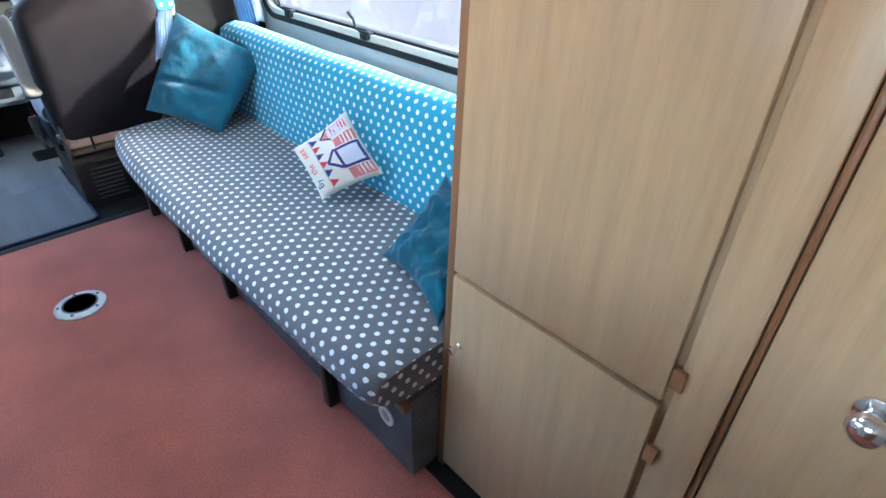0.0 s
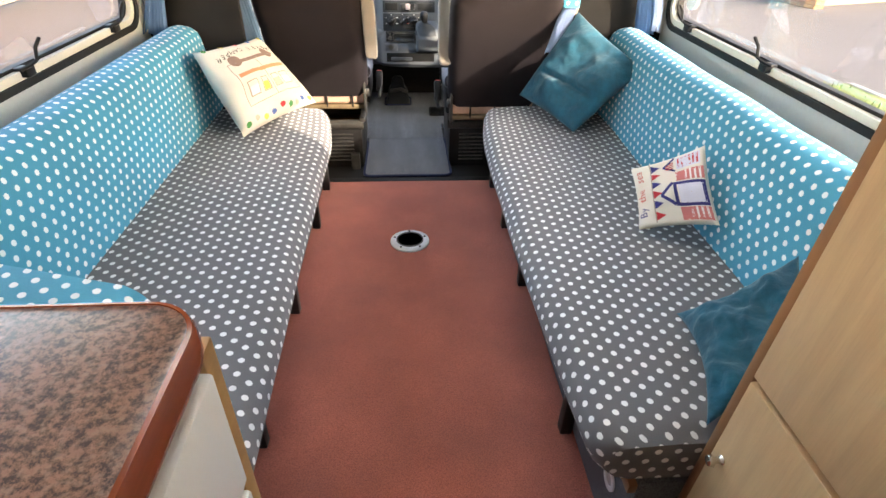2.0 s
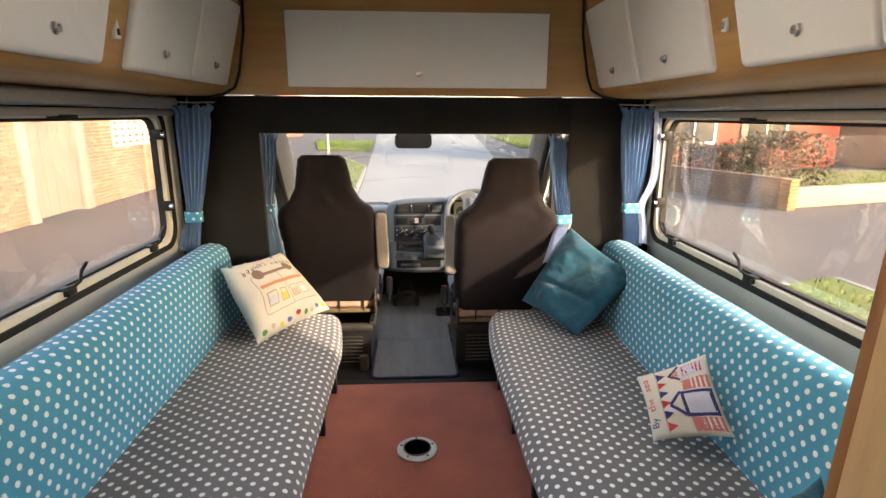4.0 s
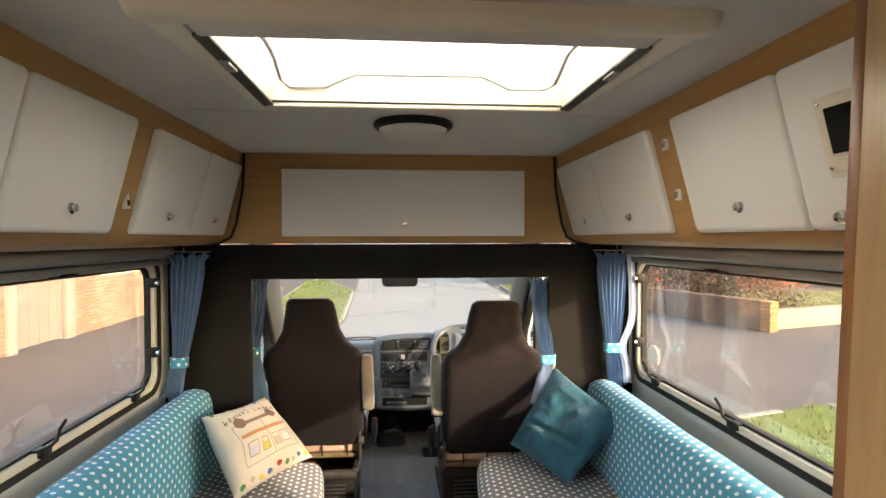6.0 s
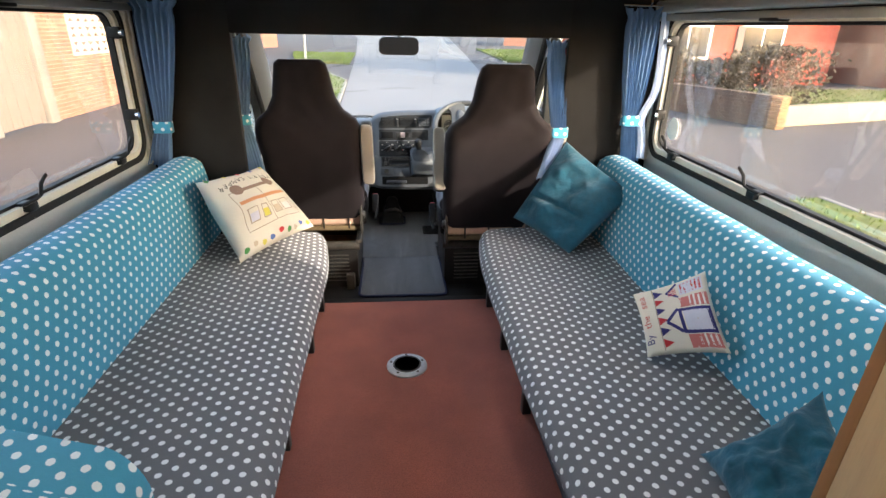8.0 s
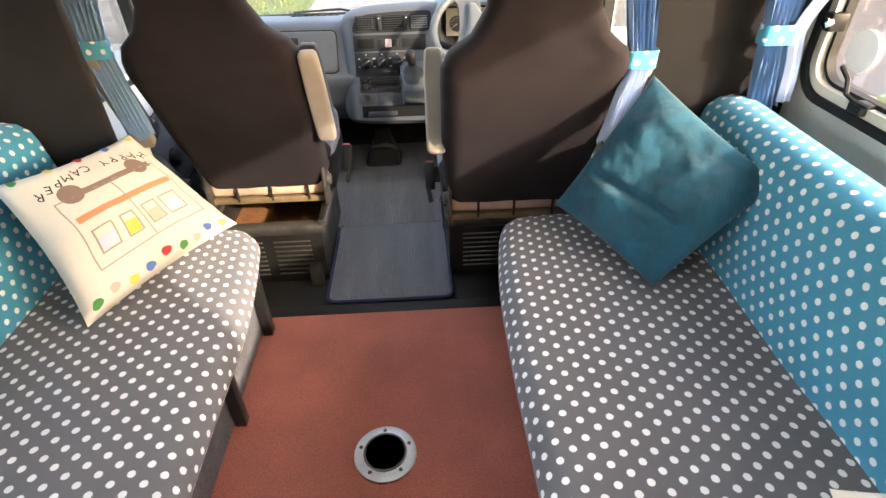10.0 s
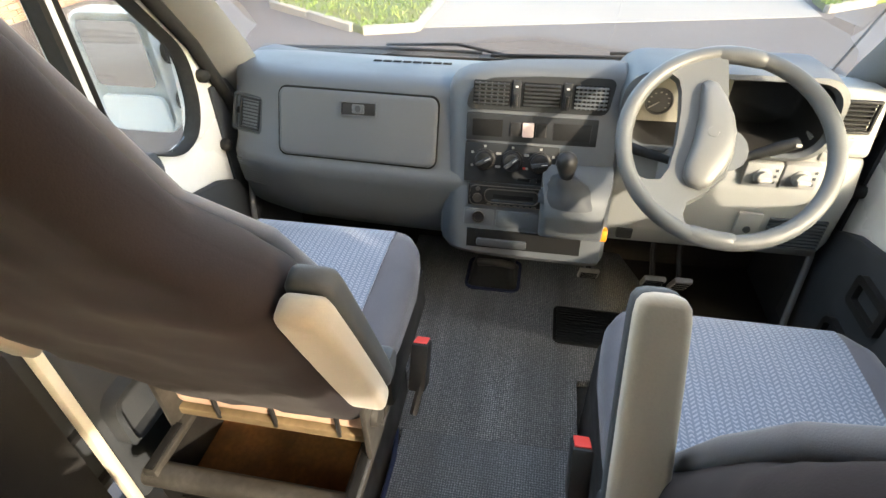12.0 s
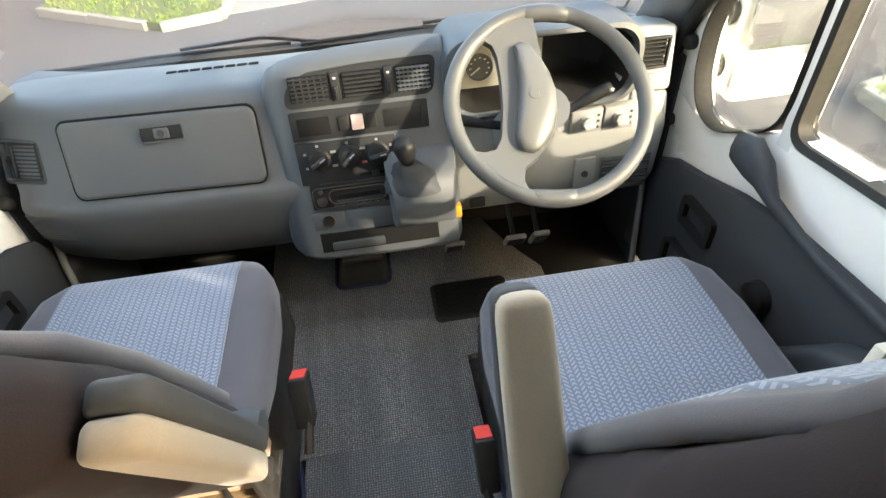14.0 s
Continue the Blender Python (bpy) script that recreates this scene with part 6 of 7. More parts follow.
part("gear_knob", lathe([(0.010, 0), (0.015, 0.02), (0.021, 0.045), (0.024, 0.062), (0.021, 0.076), (0.012, 0.083), (0, 0.084)], (0.111, 1.410, 0.548), gear_axis, 16), M["black"], gp, "black gear knob")

# instrument hood and driver's side
before = list(db.children)
hood = part("instrument_hood", loft([[Vector((0.395 + p[0] * sx, y, 0.690 + p[1] * sz)) for p in rrect(-0.215, 0.215, -0.09, 0.09, 0.06, 6)] for y, sx, sz in ((1.62, 1.05, 1.0), (1.50, 1.05, 1.06), (1.455, 1.03, 1.02), (1.45, 0.97, 0.92), (1.463, 0.93, 0.86))], cap=False), M["dash"], db, "grey instrument hood")
part("hood_lining", loft([[Vector((0.395 + p[0] * sx, y, 0.690 + p[1] * sz)) for p in rrect(-0.215, 0.215, -0.09, 0.09, 0.06, 6)] for y, sx, sz in ((1.461, 0.935, 0.865), (1.59, 0.88, 0.78), (1.600, 0.84, 0.74), (1.6005, 0.02, 0.02))], cap=False), M["black"], hood, "black instrument recess")
ip = part("instrument_panel", box(0.226, 0.420, 1.560, 1.564, 0.628, 0.738, 0.0), M["gauge"], hood)
for x, r in ((0.272, 0.032), (0.358, 0.038)):
    gf = part("gauge", lathe([(r, 0), (r, 0.004), (r - 0.003, 0.004), (r - 0.004, 0.001), (0, 0.001)], (x, 1.559, 0.678), (0, -1, 0), 28), M["dash_dark"], ip)
    for j in range(9):
        a = radians(-40 + j * 32)
        part("tick", box(x + (r - 0.010) * math.cos(a) - 0.002, x + (r - 0.010) * math.cos(a) + 0.002, 1.555, 1.5565, 0.678 + (r - 0.010) * math.sin(a) - 0.001, 0.678 + (r - 0.010) * math.sin(a) + 0.001), M["mark"], gf)
    part("needle", tube([(x, 1.554, 0.678), (x - r * 0.7, 1.554, 0.662)], 0.0016, 5), M["mark"], gf)
part("driver_panel", extrude([(1.485, 0.600), (1.462, 0.52), (1.468, 0.38), (1.50, 0.315), (1.56, 0.30), (1.60, 0.31), (1.60, 0.60)], "x", 0.19, 0.715, 0.012, 3), M["dash_pale"], db, "pale grey lower dash on the driver's side")
part("end_panel", extrude([(1.505, 0.745), (1.480, 0.601), (1.62, 0.601), (1.62, 0.735)], "x", 0.600, 0.715, 0.012, 3), M["dash_pale"], db)
vr = louvre("side_vent", 0.625, 0.685, 0.665, 0.725, 1.488, 6, db)
part("vent_wheel", lathe([(0.010, -0.004), (0.010, 0.004)], (0.695, 1.49, 0.695), (1, 0, 0), 12), M["mark"], vr)
for zz in (0.635, 0.605):
    for k in range(3):
        part("switch", box(0.585 + 0.030 * k, 0.611 + 0.030 * k, cy(zz) - 0.002, cy(zz) + 0.03, zz - 0.012, zz + 0.012, 0.003), M["pillar"], db)
for x in (0.508, 0.588):
    sq = part("switch_panel", box(x - 0.038, x + 0.038, 1.458, 1.49, 0.528, 0.588, 0.003), M["pillar"], db)
    part("rotary_switch", lathe([(0.020, 0), (0.019, 0.006), (0.015, 0.008), (0.014, 0.018), (0, 0.019)], (x, 1.458, 0.556), (0, -1, 0.2), 18), M["dash_pale"], sq)
    part("pointer", box(x - 0.014, x + 0.014, 1.432, 1.442, 0.553, 0.560, 0.002), M["mark"], sq)
    for k in range(3):
        part("mark", box(x + 0.024, x + 0.030, 1.4565, 1.459, 0.539 + 0.015 * k, 0.545 + 0.015 * k), M["dash_dark"], sq)
part("fuse_cover", box(0.492, 0.548, 1.458, 1.48, 0.365, 0.455, 0.004), M["dash_pale"], db)
part("lock", lathe([(0.009, 0), (0.008, 0.004), (0, 0.005)], (0.520, 1.458, 0.41), (0, -1, 0), 14), M["dash_dark"], db)
for k in range(9):
    part("speaker_slat", box(0.565, 0.69, 1.458, 1.470, 0.365 + 0.0095 * k, 0.370 + 0.0095 * k), M["dash"], db)
part("choke", box(0.225, 0.265, 1.465, 1.49, 0.345, 0.375, 0.004), M["black"], db)
part("column_shroud", loft([[Vector((0.345 + p[0] * k, y, z + p[1] * k)) for p in rrect(-0.055, 0.055, -0.05, 0.05, 0.02)] for y, z, k in ((1.50, 0.525, 1.15), (1.42, 0.585, 1.05), (1.345, 0.640, 0.9), (1.31, 0.665, 0.7))]), M["pillar"], db)
for pts in ([(0.38, 1.385, 0.615), (0.44, 1.39, 0.635), (0.495, 1.395, 0.658), (0.525, 1.40, 0.668)], [(0.31, 1.385, 0.61), (0.24, 1.39, 0.625), (0.19, 1.395, 0.638)]):
    s = part("stalk", tube(pts, [0.009, 0.010, 0.014, 0.012][:len(pts)], 8), M["con_dark"], db, "dark column stalk")
    part("mark", box(pts[-1][0] - 0.008, pts[-1][0] + 0.002, pts[-1][1] - 0.016, pts[-1][1] - 0.013, pts[-1][2] - 0.003, pts[-1][2] + 0.003), M["mark"], s)

for ob in db.children:
    if ob not in before:
        ob.location += Vector((0.035, 0.035, 0))

# steering wheel, bar upright
sw = thing("steering_wheel", (0.385, 1.33, 0.62), "grey two-spoke steering wheel turned upright", "steering wheel")
aw = radians(49)
m = Matrix.Translation((0.385, 1.312, 0.710)) @ Matrix(((1, 0, 0, 0), (0, math.sin(aw), -math.cos(aw), 0), (0, math.cos(aw), math.sin(aw), 0), (0, 0, 0, 1)))
R = 0.187
part("rim", placed(tube([(R * math.cos(a), R * math.sin(a), 0) for a in (2 * math.pi * k / 48 for k in range(48))], 0.0155, 12, closed=True), m), M["wheel"], sw)
bar = [(-0.70, 0.74), (-0.58, 0.76), (-0.49, 0.70), (-0.455, 0.58), (-0.45, 0.35), (-0.48, 0.0), (-0.55, -0.30), (-0.63, -0.42), (-0.76, -0.44), (-0.90, -0.40), (-0.86, -0.56), (-0.66, -0.78), (-0.36, -0.95), (-0.40, -0.78), (-0.36, -0.64),
       (-0.18, -0.52), (0.0, -0.32), (0.085, -0.06), (0.085, 0.2), (0.02, 0.45), (-0.12, 0.68), (-0.18, 0.80), (-0.14, 0.92), (-0.02, 1.0), (-0.22, 0.99), (-0.50, 0.87)]


def dish(x, y):
    return -0.016 * max(0.0, 1 - (x * x + y * y)) ** 0.6


bm = bmesh.new()
lo = [bm.verts.new((x * R, y * R, dish(x, y) - 0.011)) for x, y in bar]
hi = [bm.verts.new((x * R, y * R, dish(x, y) + 0.004)) for x, y in bar]
mid = [bm.verts.new((x * R * 0.97 - 0.002, y * R * 0.97, dish(x, y) + 0.010)) for x, y in bar]
n = len(bar)
for a, b in ((lo, hi), (hi, mid)):
    for k in range(n):
        bm.faces.new((a[k], a[(k + 1) % n], b[(k + 1) % n], b[k]))
for f in (bm.faces.new(mid), bm.faces.new(lo[::-1])):
    bmesh.ops.triangulate(bm, faces=[f])
bmesh.ops.recalc_face_normals(bm, faces=bm.faces)
part("spoke", placed(smooth(bm, 45), m), M["wheel"], sw, "wide moulded grey spoke")
outline = [(-0.265, 0.64), (-0.20, 0.68), (-0.12, 0.655), (-0.03, 0.50), (0.045, 0.30), (0.07, 0.12), (0.05, -0.08), (-0.04, -0.30), (-0.16, -0.45), (-0.25, -0.49), (-0.36, -0.46), (-0.41, -0.36), (-0.40, -0.26), (-0.33, -0.02), (-0.28, 0.25), (-0.27, 0.45)]
pcx, pcy = -0.17, 0.08
pad = []
for z, k in ((-0.008, 1.0), (0.006, 1.0), (0.012, 0.96), (0.017, 0.82), (0.020, 0.5), (0.021, 0.2)):
    pad.append([m @ Vector(((pcx + (x - pcx) * k) * R, (pcy + (y - pcy) * k) * R, z)) for x, y in outline])
part("pad", loft(pad), M["pad"], sw, "smooth grey horn pad")
for a0, a1 in ((66, 100), (246, 278)):
    arc = [(R * 0.985 * math.cos(radians(a0 + (a1 - a0) * k / 8)), R * 0.985 * math.sin(radians(a0 + (a1 - a0) * k / 8)), 0.001) for k in range(9)]
    part("rim_insert", placed(tube(arc, [0.006, 0.0145, 0.0165, 0.017, 0.017, 0.017, 0.0165, 0.0145, 0.006], 12), m), M["wheel"], sw)
part("column", placed(lathe([(0.035, -0.10), (0.03, -0.03), (0.045, -0.02)], (0, 0, 0), (0, 0, 1), 16), m), M["dash"], sw)
part("emblem", placed(lathe([(0.011, 0.0195), (0.010, 0.0217), (0, 0.0219)], (pcx * R, pcy * R, 0), (0, 0, 1), 14), m), M["pad"], sw)

# pedals, hand brake boot, floor mats
for x, y, z, wd2, hh in ((0.228, 1.615, 0.125, 0.030, 0.033), (0.398, 1.557, 0.168, 0.030, 0.033), (0.466, 1.545, 0.176, 0.024, 0.045)):
    p = thing("pedal", (x, y, z - 0.05), "worn grey rubber foot pedal on a bent arm", "pedal", "pedals")
    w = Matrix.Translation((x, y, z)) @ pose(0, 0, 0, 35, 0, 0)
    part("pad", box(-wd2, wd2, -0.008, 0.008, -hh, hh, 0.006, m=w), M["pedal"], p)
    for k in range(4):
        part("rib", box(-wd2 + 0.006, wd2 - 0.006, -0.0105, -0.007, -hh + 0.012 + k * hh * 0.45, -hh + 0.017 + k * hh * 0.45, m=w), M["rubber"], p)
    part("arm", tube([(x, y + 0.012, z), (x - 0.005, y + 0.06, z + 0.06), (x - 0.01, y + 0.10, z + 0.20)], 0.008, 6), M["blackmetal"], p)
hb = thing("floor_lever_boot", (-0.062, 1.66, -0.02), "black rubber lever boot in a bound hole in the cab carpet", "boot")
part("boot", loft([[Vector((-0.062 + p[0] * k, 1.70 + dy + p[1] * k, z)) for p in rrect(-0.075, 0.075, -0.06, 0.06, 0.02)] for z, k, dy in ((0.0, 1.06, -0.005), (0.012, 1.04, -0.005), (0.020, 0.98, -0.002), (0.05, 0.90, 0.005), (0.085, 0.82, 0.01), (0.11, 0.6, 0.02), (0.15, 0.5, 0.02), (0.17, 0.3, 0.02))]), M["rubber"], hb)
part("binding", placed(tube([(p[0], p[1], 0) for p in rrect(-0.085, 0.085, -0.075, 0.08, 0.025)], 0.006, 6, closed=True), Matrix.Translation((-0.062, 1.70, 0.009))), M["navy"], hb)
part("linkage", tube([(-0.11, 1.66, 0.09), (-0.04, 1.64, 0.11), (0.0, 1.67, 0.08)], 0.012, 8), M["steel"], hb)
solo("cab_carpet", extrude([(-0.250, 1.075), (0.205, 1.085), (0.205, 1.30), (0.50, 1.34), (0.50, 1.60), (0.42, 1.74), (0.36, 1.89), (-0.36, 1.89), (-0.34, 1.28), (-0.250, 1.25)], "z", -0.024, 0.006, 0.003), M["cab_carpet"], "grey flecked cab carpet", "carpet", kind="structure")
rn = thing("runner_mat", (-0.005, 1.0, -0.01), "blue-grey ribbed runner mat with navy binding", "mat")
part("cloth", extrude(rrect(-0.222, 0.213, 0.605, 1.10, 0.03), "z", -0.010, 0.004, 0.002), M["runner"], rn)
part("binding", tube([(-0.240, 1.074, -0.001), (-0.224, 1.0, -0.001)] + [(p[0], p[1], -0.001) for p in rrect(-0.224, 0.215, 0.603, 1.102, 0.032)[12:]] + [(0.213, 1.0, -0.001), (0.207, 1.074, -0.001)], 0.0075, 8), M["navy"], rn, "navy edge binding")
ph = thing("heel_pad", (0.23, 1.50, -0.01), "ribbed black rubber heel pad on the cab carpet", "mat")
part("sheet", extrude(rrect(0.138, 0.372, 1.427, 1.582, 0.02), "z", 0.002, 0.010, 0.002), M["rubber"], ph)
for k in range(14):
    part("rib", box(0.148, 0.362, 1.433 + k * 0.0105, 1.438 + k * 0.0105, 0.0095, 0.013), M["black"], ph)


# ---- cab seats ----
def dense(loop, n):
    """The loop's long sides cut into n."""
    out = []
    for k, p in enumerate(loop):
        q = loop[(k + 1) % len(loop)]
        m2 = n if k % 7 == 6 else 1
        out += [(p[0] + (q[0] - p[0]) * i / m2, p[1] + (q[1] - p[1]) * i / m2) for i in range(m2)]
    return out


def cab_seat(at, arm_tops, tray, label):
    X, Y = at
    B, slope = Y + 0.028, 0.50
    e = thing("van_armchair", (X, Y, -0.024), label, "cab seat", "cab seats")

    def lean(z):
        return B - slope * (min(z, 0.82) - 0.40) - slope * 0.55 * max(0, z - 0.82)
    secs = ((0.318, 0.200, 0.105, 0.045), (0.38, 0.222, 0.13, 0.055), (0.55, 0.230, 0.14, 0.06), (0.68, 0.232, 0.14, 0.06), (0.77, 0.236, 0.13, 0.058), (0.825, 0.234, 0.12, 0.052), (0.865, 0.214, 0.11, 0.05),
            (0.905, 0.163, 0.10, 0.046), (0.965, 0.132, 0.095, 0.044), (1.06, 0.116, 0.088, 0.042), (1.10, 0.106, 0.075, 0.036), (1.117, 0.085, 0.05, 0.024))
    fine = []
    for (za, ha, da, ra), (zb, hb_, db_, rb) in zip(secs, secs[1:]):
        for k in range(4):
            f = k / 4
            fine.append((za + (zb - za) * f, ha + (hb_ - ha) * f, da + (db_ - da) * f, ra + (rb - ra) * f))
    fine.append(secs[-1])
    rings = []
    for z, hw, dp, r in fine:
        y0 = lean(z) + (0.14 - dp) * 0.25
        ring = []
        for p in dense(rrect(-hw, hw, 0, dp, min(r, dp * 0.48), 6), 14):
            q = Vector((p[0] * 7 + X * 3, p[1] * 7, z * 8))
            crease = abs(noise.noise(Vector((p[0] * 9 + z * 7, z * 5 - p[0] * 3, X))))
            w = 0.007 * noise.noise(q) + 0.004 * noise.noise(q * 2.7) + 0.004 * max(0, 0.25 - crease) * 4 * (1 if z < 0.6 or 0.8 < z < 0.95 else 0.4)
            ring.append(Vector((X + p[0] * (1 + w * 2), y0 + p[1] - w, z)))
        rings.append(ring)
    back = part("backrest", loft(rings), M["cover"], e, "dark brown stretch seat cover")
    front = []
    for z, hw in ((0.47, 0.19), (0.60, 0.20), (0.74, 0.205), (0.825, 0.185), (0.90, 0.128), (1.02, 0.105), (1.075, 0.085)):
        yb = lean(z) + 0.128 - (0.03 if z > 0.86 else 0) - (0.015 if z > 1.0 else 0)
        front.append([Vector((X + p[0], yb + p[1], z)) for p in rrect(-hw, hw, 0, 0.032, 0.014, 3)])
    part("front_panel", loft(front), M["seat_grey"], e, "grey woven seat front")
    middle = []
    for z, hw in ((0.48, 0.125), (0.60, 0.13), (0.74, 0.132), (0.825, 0.12), (0.90, 0.09), (1.02, 0.075), (1.06, 0.065)):
        yb = lean(z) + 0.134 - (0.03 if z > 0.86 else 0) - (0.015 if z > 1.0 else 0)
        middle.append([Vector((X + p[0], yb + p[1], z)) for p in rrect(-hw, hw, 0, 0.032, 0.012, 3)])
    part("front_inset", loft(middle), M["seat_weave"], e, "blue zigzag cloth panel")
    # foam edge showing under the cover, with straps
    fm = part("foam_edge", box(X - 0.205, X + 0.205, B + 0.052, B + 0.15, 0.276, 0.345, 0.018, 3), M["foam"], e, "bare peach foam under the cover")
    for x in (-0.11, 0.01, 0.14):
        part("strap", box(X + x - 0.004, X + x + 0.004, B + 0.042, B + 0.050, 0.262, 0.335, 0.002), M["black"], fm)
    # seat cushion
    cut = (0, 0, 0.0, 0.012, 0.034, 0.065, 0.10)
    ys = ((0.10, 0.405, 0.470), (0.20, 0.37, 0.468), (0.34, 0.365, 0.474), (0.43, 0.365, 0.474), (0.475, 0.37, 0.462), (0.497, 0.385, 0.440), (0.503, 0.40, 0.42))
    part("seat", loft([[Vector((X + p[0], Y + y, p[1])) for p in rrect(-0.238 + cut[k], 0.238 - cut[k], zb, zt, min(0.035, (zt - zb) * 0.45), 4)] for k, (y, zb, zt) in enumerate(ys)]), M["seat_grey"], e, "grey cloth seat with bolsters")
    part("seat_panel", loft([[Vector((X + x, Y + y, z)) for x in (-0.165, -0.08, 0, 0.08, 0.165)] + [Vector((X + x, Y + y, z - 0.012)) for x in (0.165, 0.08, 0, -0.08, -0.165)] for y, z in ((0.11, 0.4735), (0.2, 0.4725), (0.34, 0.4785), (0.43, 0.4785), (0.468, 0.470), (0.488, 0.452))]), M["seat_weave"], e, "blue zigzag cloth panel")
    part("skirt", box(X - 0.225, X + 0.225, Y + 0.16, Y + 0.47, 0.252, 0.372, 0.01), M["black"], e, "black seat base shell")
    # frame, runners and pedestal
    part("frame_bar", box(X - 0.20, X + 0.20, B + 0.045, B + 0.08, 0.252, 0.274, 0.004), M["rail"], e, "buff painted frame bar")
    for s in (-1, 1):
        r = part("runner", box(X + s * 0.195 - 0.014, X + s * 0.195 + 0.014, 0.752, 1.17, 0.225, 0.244, 0.003), M["steel"], e, "bare steel seat runner")
        part("channel", box(X + s * 0.195 - 0.008, X + s * 0.195 + 0.008, 0.756, 0.756 + max(0.02, Y - 0.70), 0.244, 0.250, 0.001), M["black_in"], r)
        part("bracket", box(X + s * 0.205 - 0.006, X + s * 0.205 + 0.006, B + 0.02, B + 0.09, 0.24, 0.40, 0.004), M["steel"], e)
        part("recliner", lathe([(0.022, 0), (0.020, 0.012), (0.010, 0.016), (0, 0.017)], (X + s * 0.212, B + 0.055, 0.335), (s, 0, 0), 14), M["steel"], e)
    t = 0.012
    x0, x1, y0, y1, z0, z1 = X - 0.205, X + 0.185, 0.762, 1.19, -0.024, 0.225
    pd = part("pedestal", box(x0, x1, y1 - t, y1, z0, z1 - 0.01, 0.003), M["blackmetal"], e, "black pressed steel pedestal")
    part("side", box(x0, x0 + t, y0 + t, y1 - t, z0, z1, 0.003), M["blackmetal"], pd)
    part("side", box(x1 - t, x1, y0 + t, y1 - t, z0, z1, 0.003), M["blackmetal"], pd)
    part("rear_plate", box(x0, x1, y0, y0 + t, z0, 0.19, 0.003), M["blackmetal"], pd)
    part("rear_lip", loft([[Vector((xx, y0 + p[0], 0.208 + p[1])) for p in rrect(-0.016, 0.03, -0.022, 0.022, 0.018, 4)] for xx in (x0 - 0.012, x1 + 0.012)]), M["steel"], pd, "rounded grey pedestal lip")
    part("tray", box(x0 + t, x1 - t, y0 + 0.05, y1 - t, 0.10, 0.108), M[tray], pd, "tray inside the pedestal")
    for k in range(8):
        for xa in (x0 + 0.05, X + 0.012):
            w = Matrix.Translation((0, y0 - 0.004, 0.018 + k * 0.020)) @ pose(0, 0, 0, -35, 0, 0)
            part("louvre", box(xa, xa + 0.128, -0.007, 0.007, -0.0025, 0.0025, 0.001, 1, m=w), M["steel"], pd)
    part("slide_bracket", box(x1 - 0.06, x1 - 0.018, y0 - 0.035, y0, z0, 0.06, 0.003), M["steel"], pd)
    # armrests swung up beside the back
    for s, (dx, yt, zt) in zip((-1, 1), arm_tops):
        lo_p, hi_p = Vector((X + dx, lean(0.54) + 0.03, 0.54)), Vector((X + dx, yt, zt))
        ax = (hi_p - lo_p).normalized()
        fw = Vector((1, 0, 0)).cross(ax)
        if fw.y > 0:
            fw = -fw
        for nm, mt, f0, f1, lb in (("armrest", "beige", -0.004, 0.030, "beige cloth armrest swung up"), ("arm_core", "dash_dark", -0.034, -0.003, "dark grey armrest underside")):
            rings = []
            for k, w in ((0.0, 0.014), (0.012, 0.022), (0.035, 0.027), (0.08, 0.029), (0.3, 0.0295), (0.7, 0.0285), (0.92, 0.027), (0.965, 0.025), (0.99, 0.020), (1.0, 0.012)):
                p = lo_p + (hi_p - lo_p) * k
                mid, half = (f0 + f1) / 2, (f1 - f0) / 2 * (0.5 if k in (0.0, 1.0) else 0.8 if k in (0.012, 0.99) else 1)
                rings.append([p + Vector((q[0], 0, 0)) + fw * (mid + q[1]) for q in rrect(-w, w, -half, half, min(w, half) * 0.6, 4)])
            part(nm, loft(rings), M[mt], e, lb)
        part("arm_pivot", lathe([(0.022, -0.028), (0.026, -0.02), (0.026, 0.02), (0.022, 0.028)], lo_p - fw * 0.03 + ax * 0.03, (1, 0, 0), 16), M["dash_dark"], e)
    bx = X + (0.276 if X < 0 else -0.266)
    bk = part("buckle_stalk", tube([(bx, Y + 0.12, 0.30), (bx + (0.01 if X < 0 else -0.01), Y + 0.17, 0.35), (bx, Y + 0.20, 0.385)], 0.008, 6), M["black"], e)
    w = Matrix.Translation((bx, Y + 0.205, 0.385)) @ pose(0, 0, 0, -30, 0, 0)
    part("buckle", box(-0.017, 0.017, -0.024, 0.024, -0.075, 0.02, 0.006, m=w), M["black"], bk, "black seat belt buckle")
    part("release", box(-0.013, 0.013, -0.018, 0.018, 0.0195, 0.023, 0.001, 1, m=w), M["red"], bk, "red release button")
    return e


cab_seat((-0.42, 0.80), ((-0.30, 0.66, 0.845), (0.258, 0.662, 0.840)), "rust", "passenger seat in a dark brown stretch cover, armrests up")
cab_seat((0.420, 0.63), ((-0.245, 0.765, 0.80), (0.27, 0.51, 0.845)), "blackmetal", "driver's seat in a dark brown stretch cover, armrests up")

# ---- outside ----
GZ = -0.62
solo("ground", box(-400, 400, -300, 900, GZ - 0.3, GZ), M["asphalt"], "dark patched tarmac around the parked van", "ground", kind="structure")
road = [(-1.45, 6.9), (3.35, 8.0), (3.55, 11.0), (3.75, 16.0), (3.8, 23.0), (5.2, 40.0), (9.0, 90.0), (14.0, 300.0), (-30.0, 300.0), (-5.6, 88.0), (-2.4, 33.0), (-1.35, 11.3)]
solo("road", extrude(road, "z", GZ, GZ + 0.008), M["concrete"], "pale concrete road running ahead", "road", kind="structure")


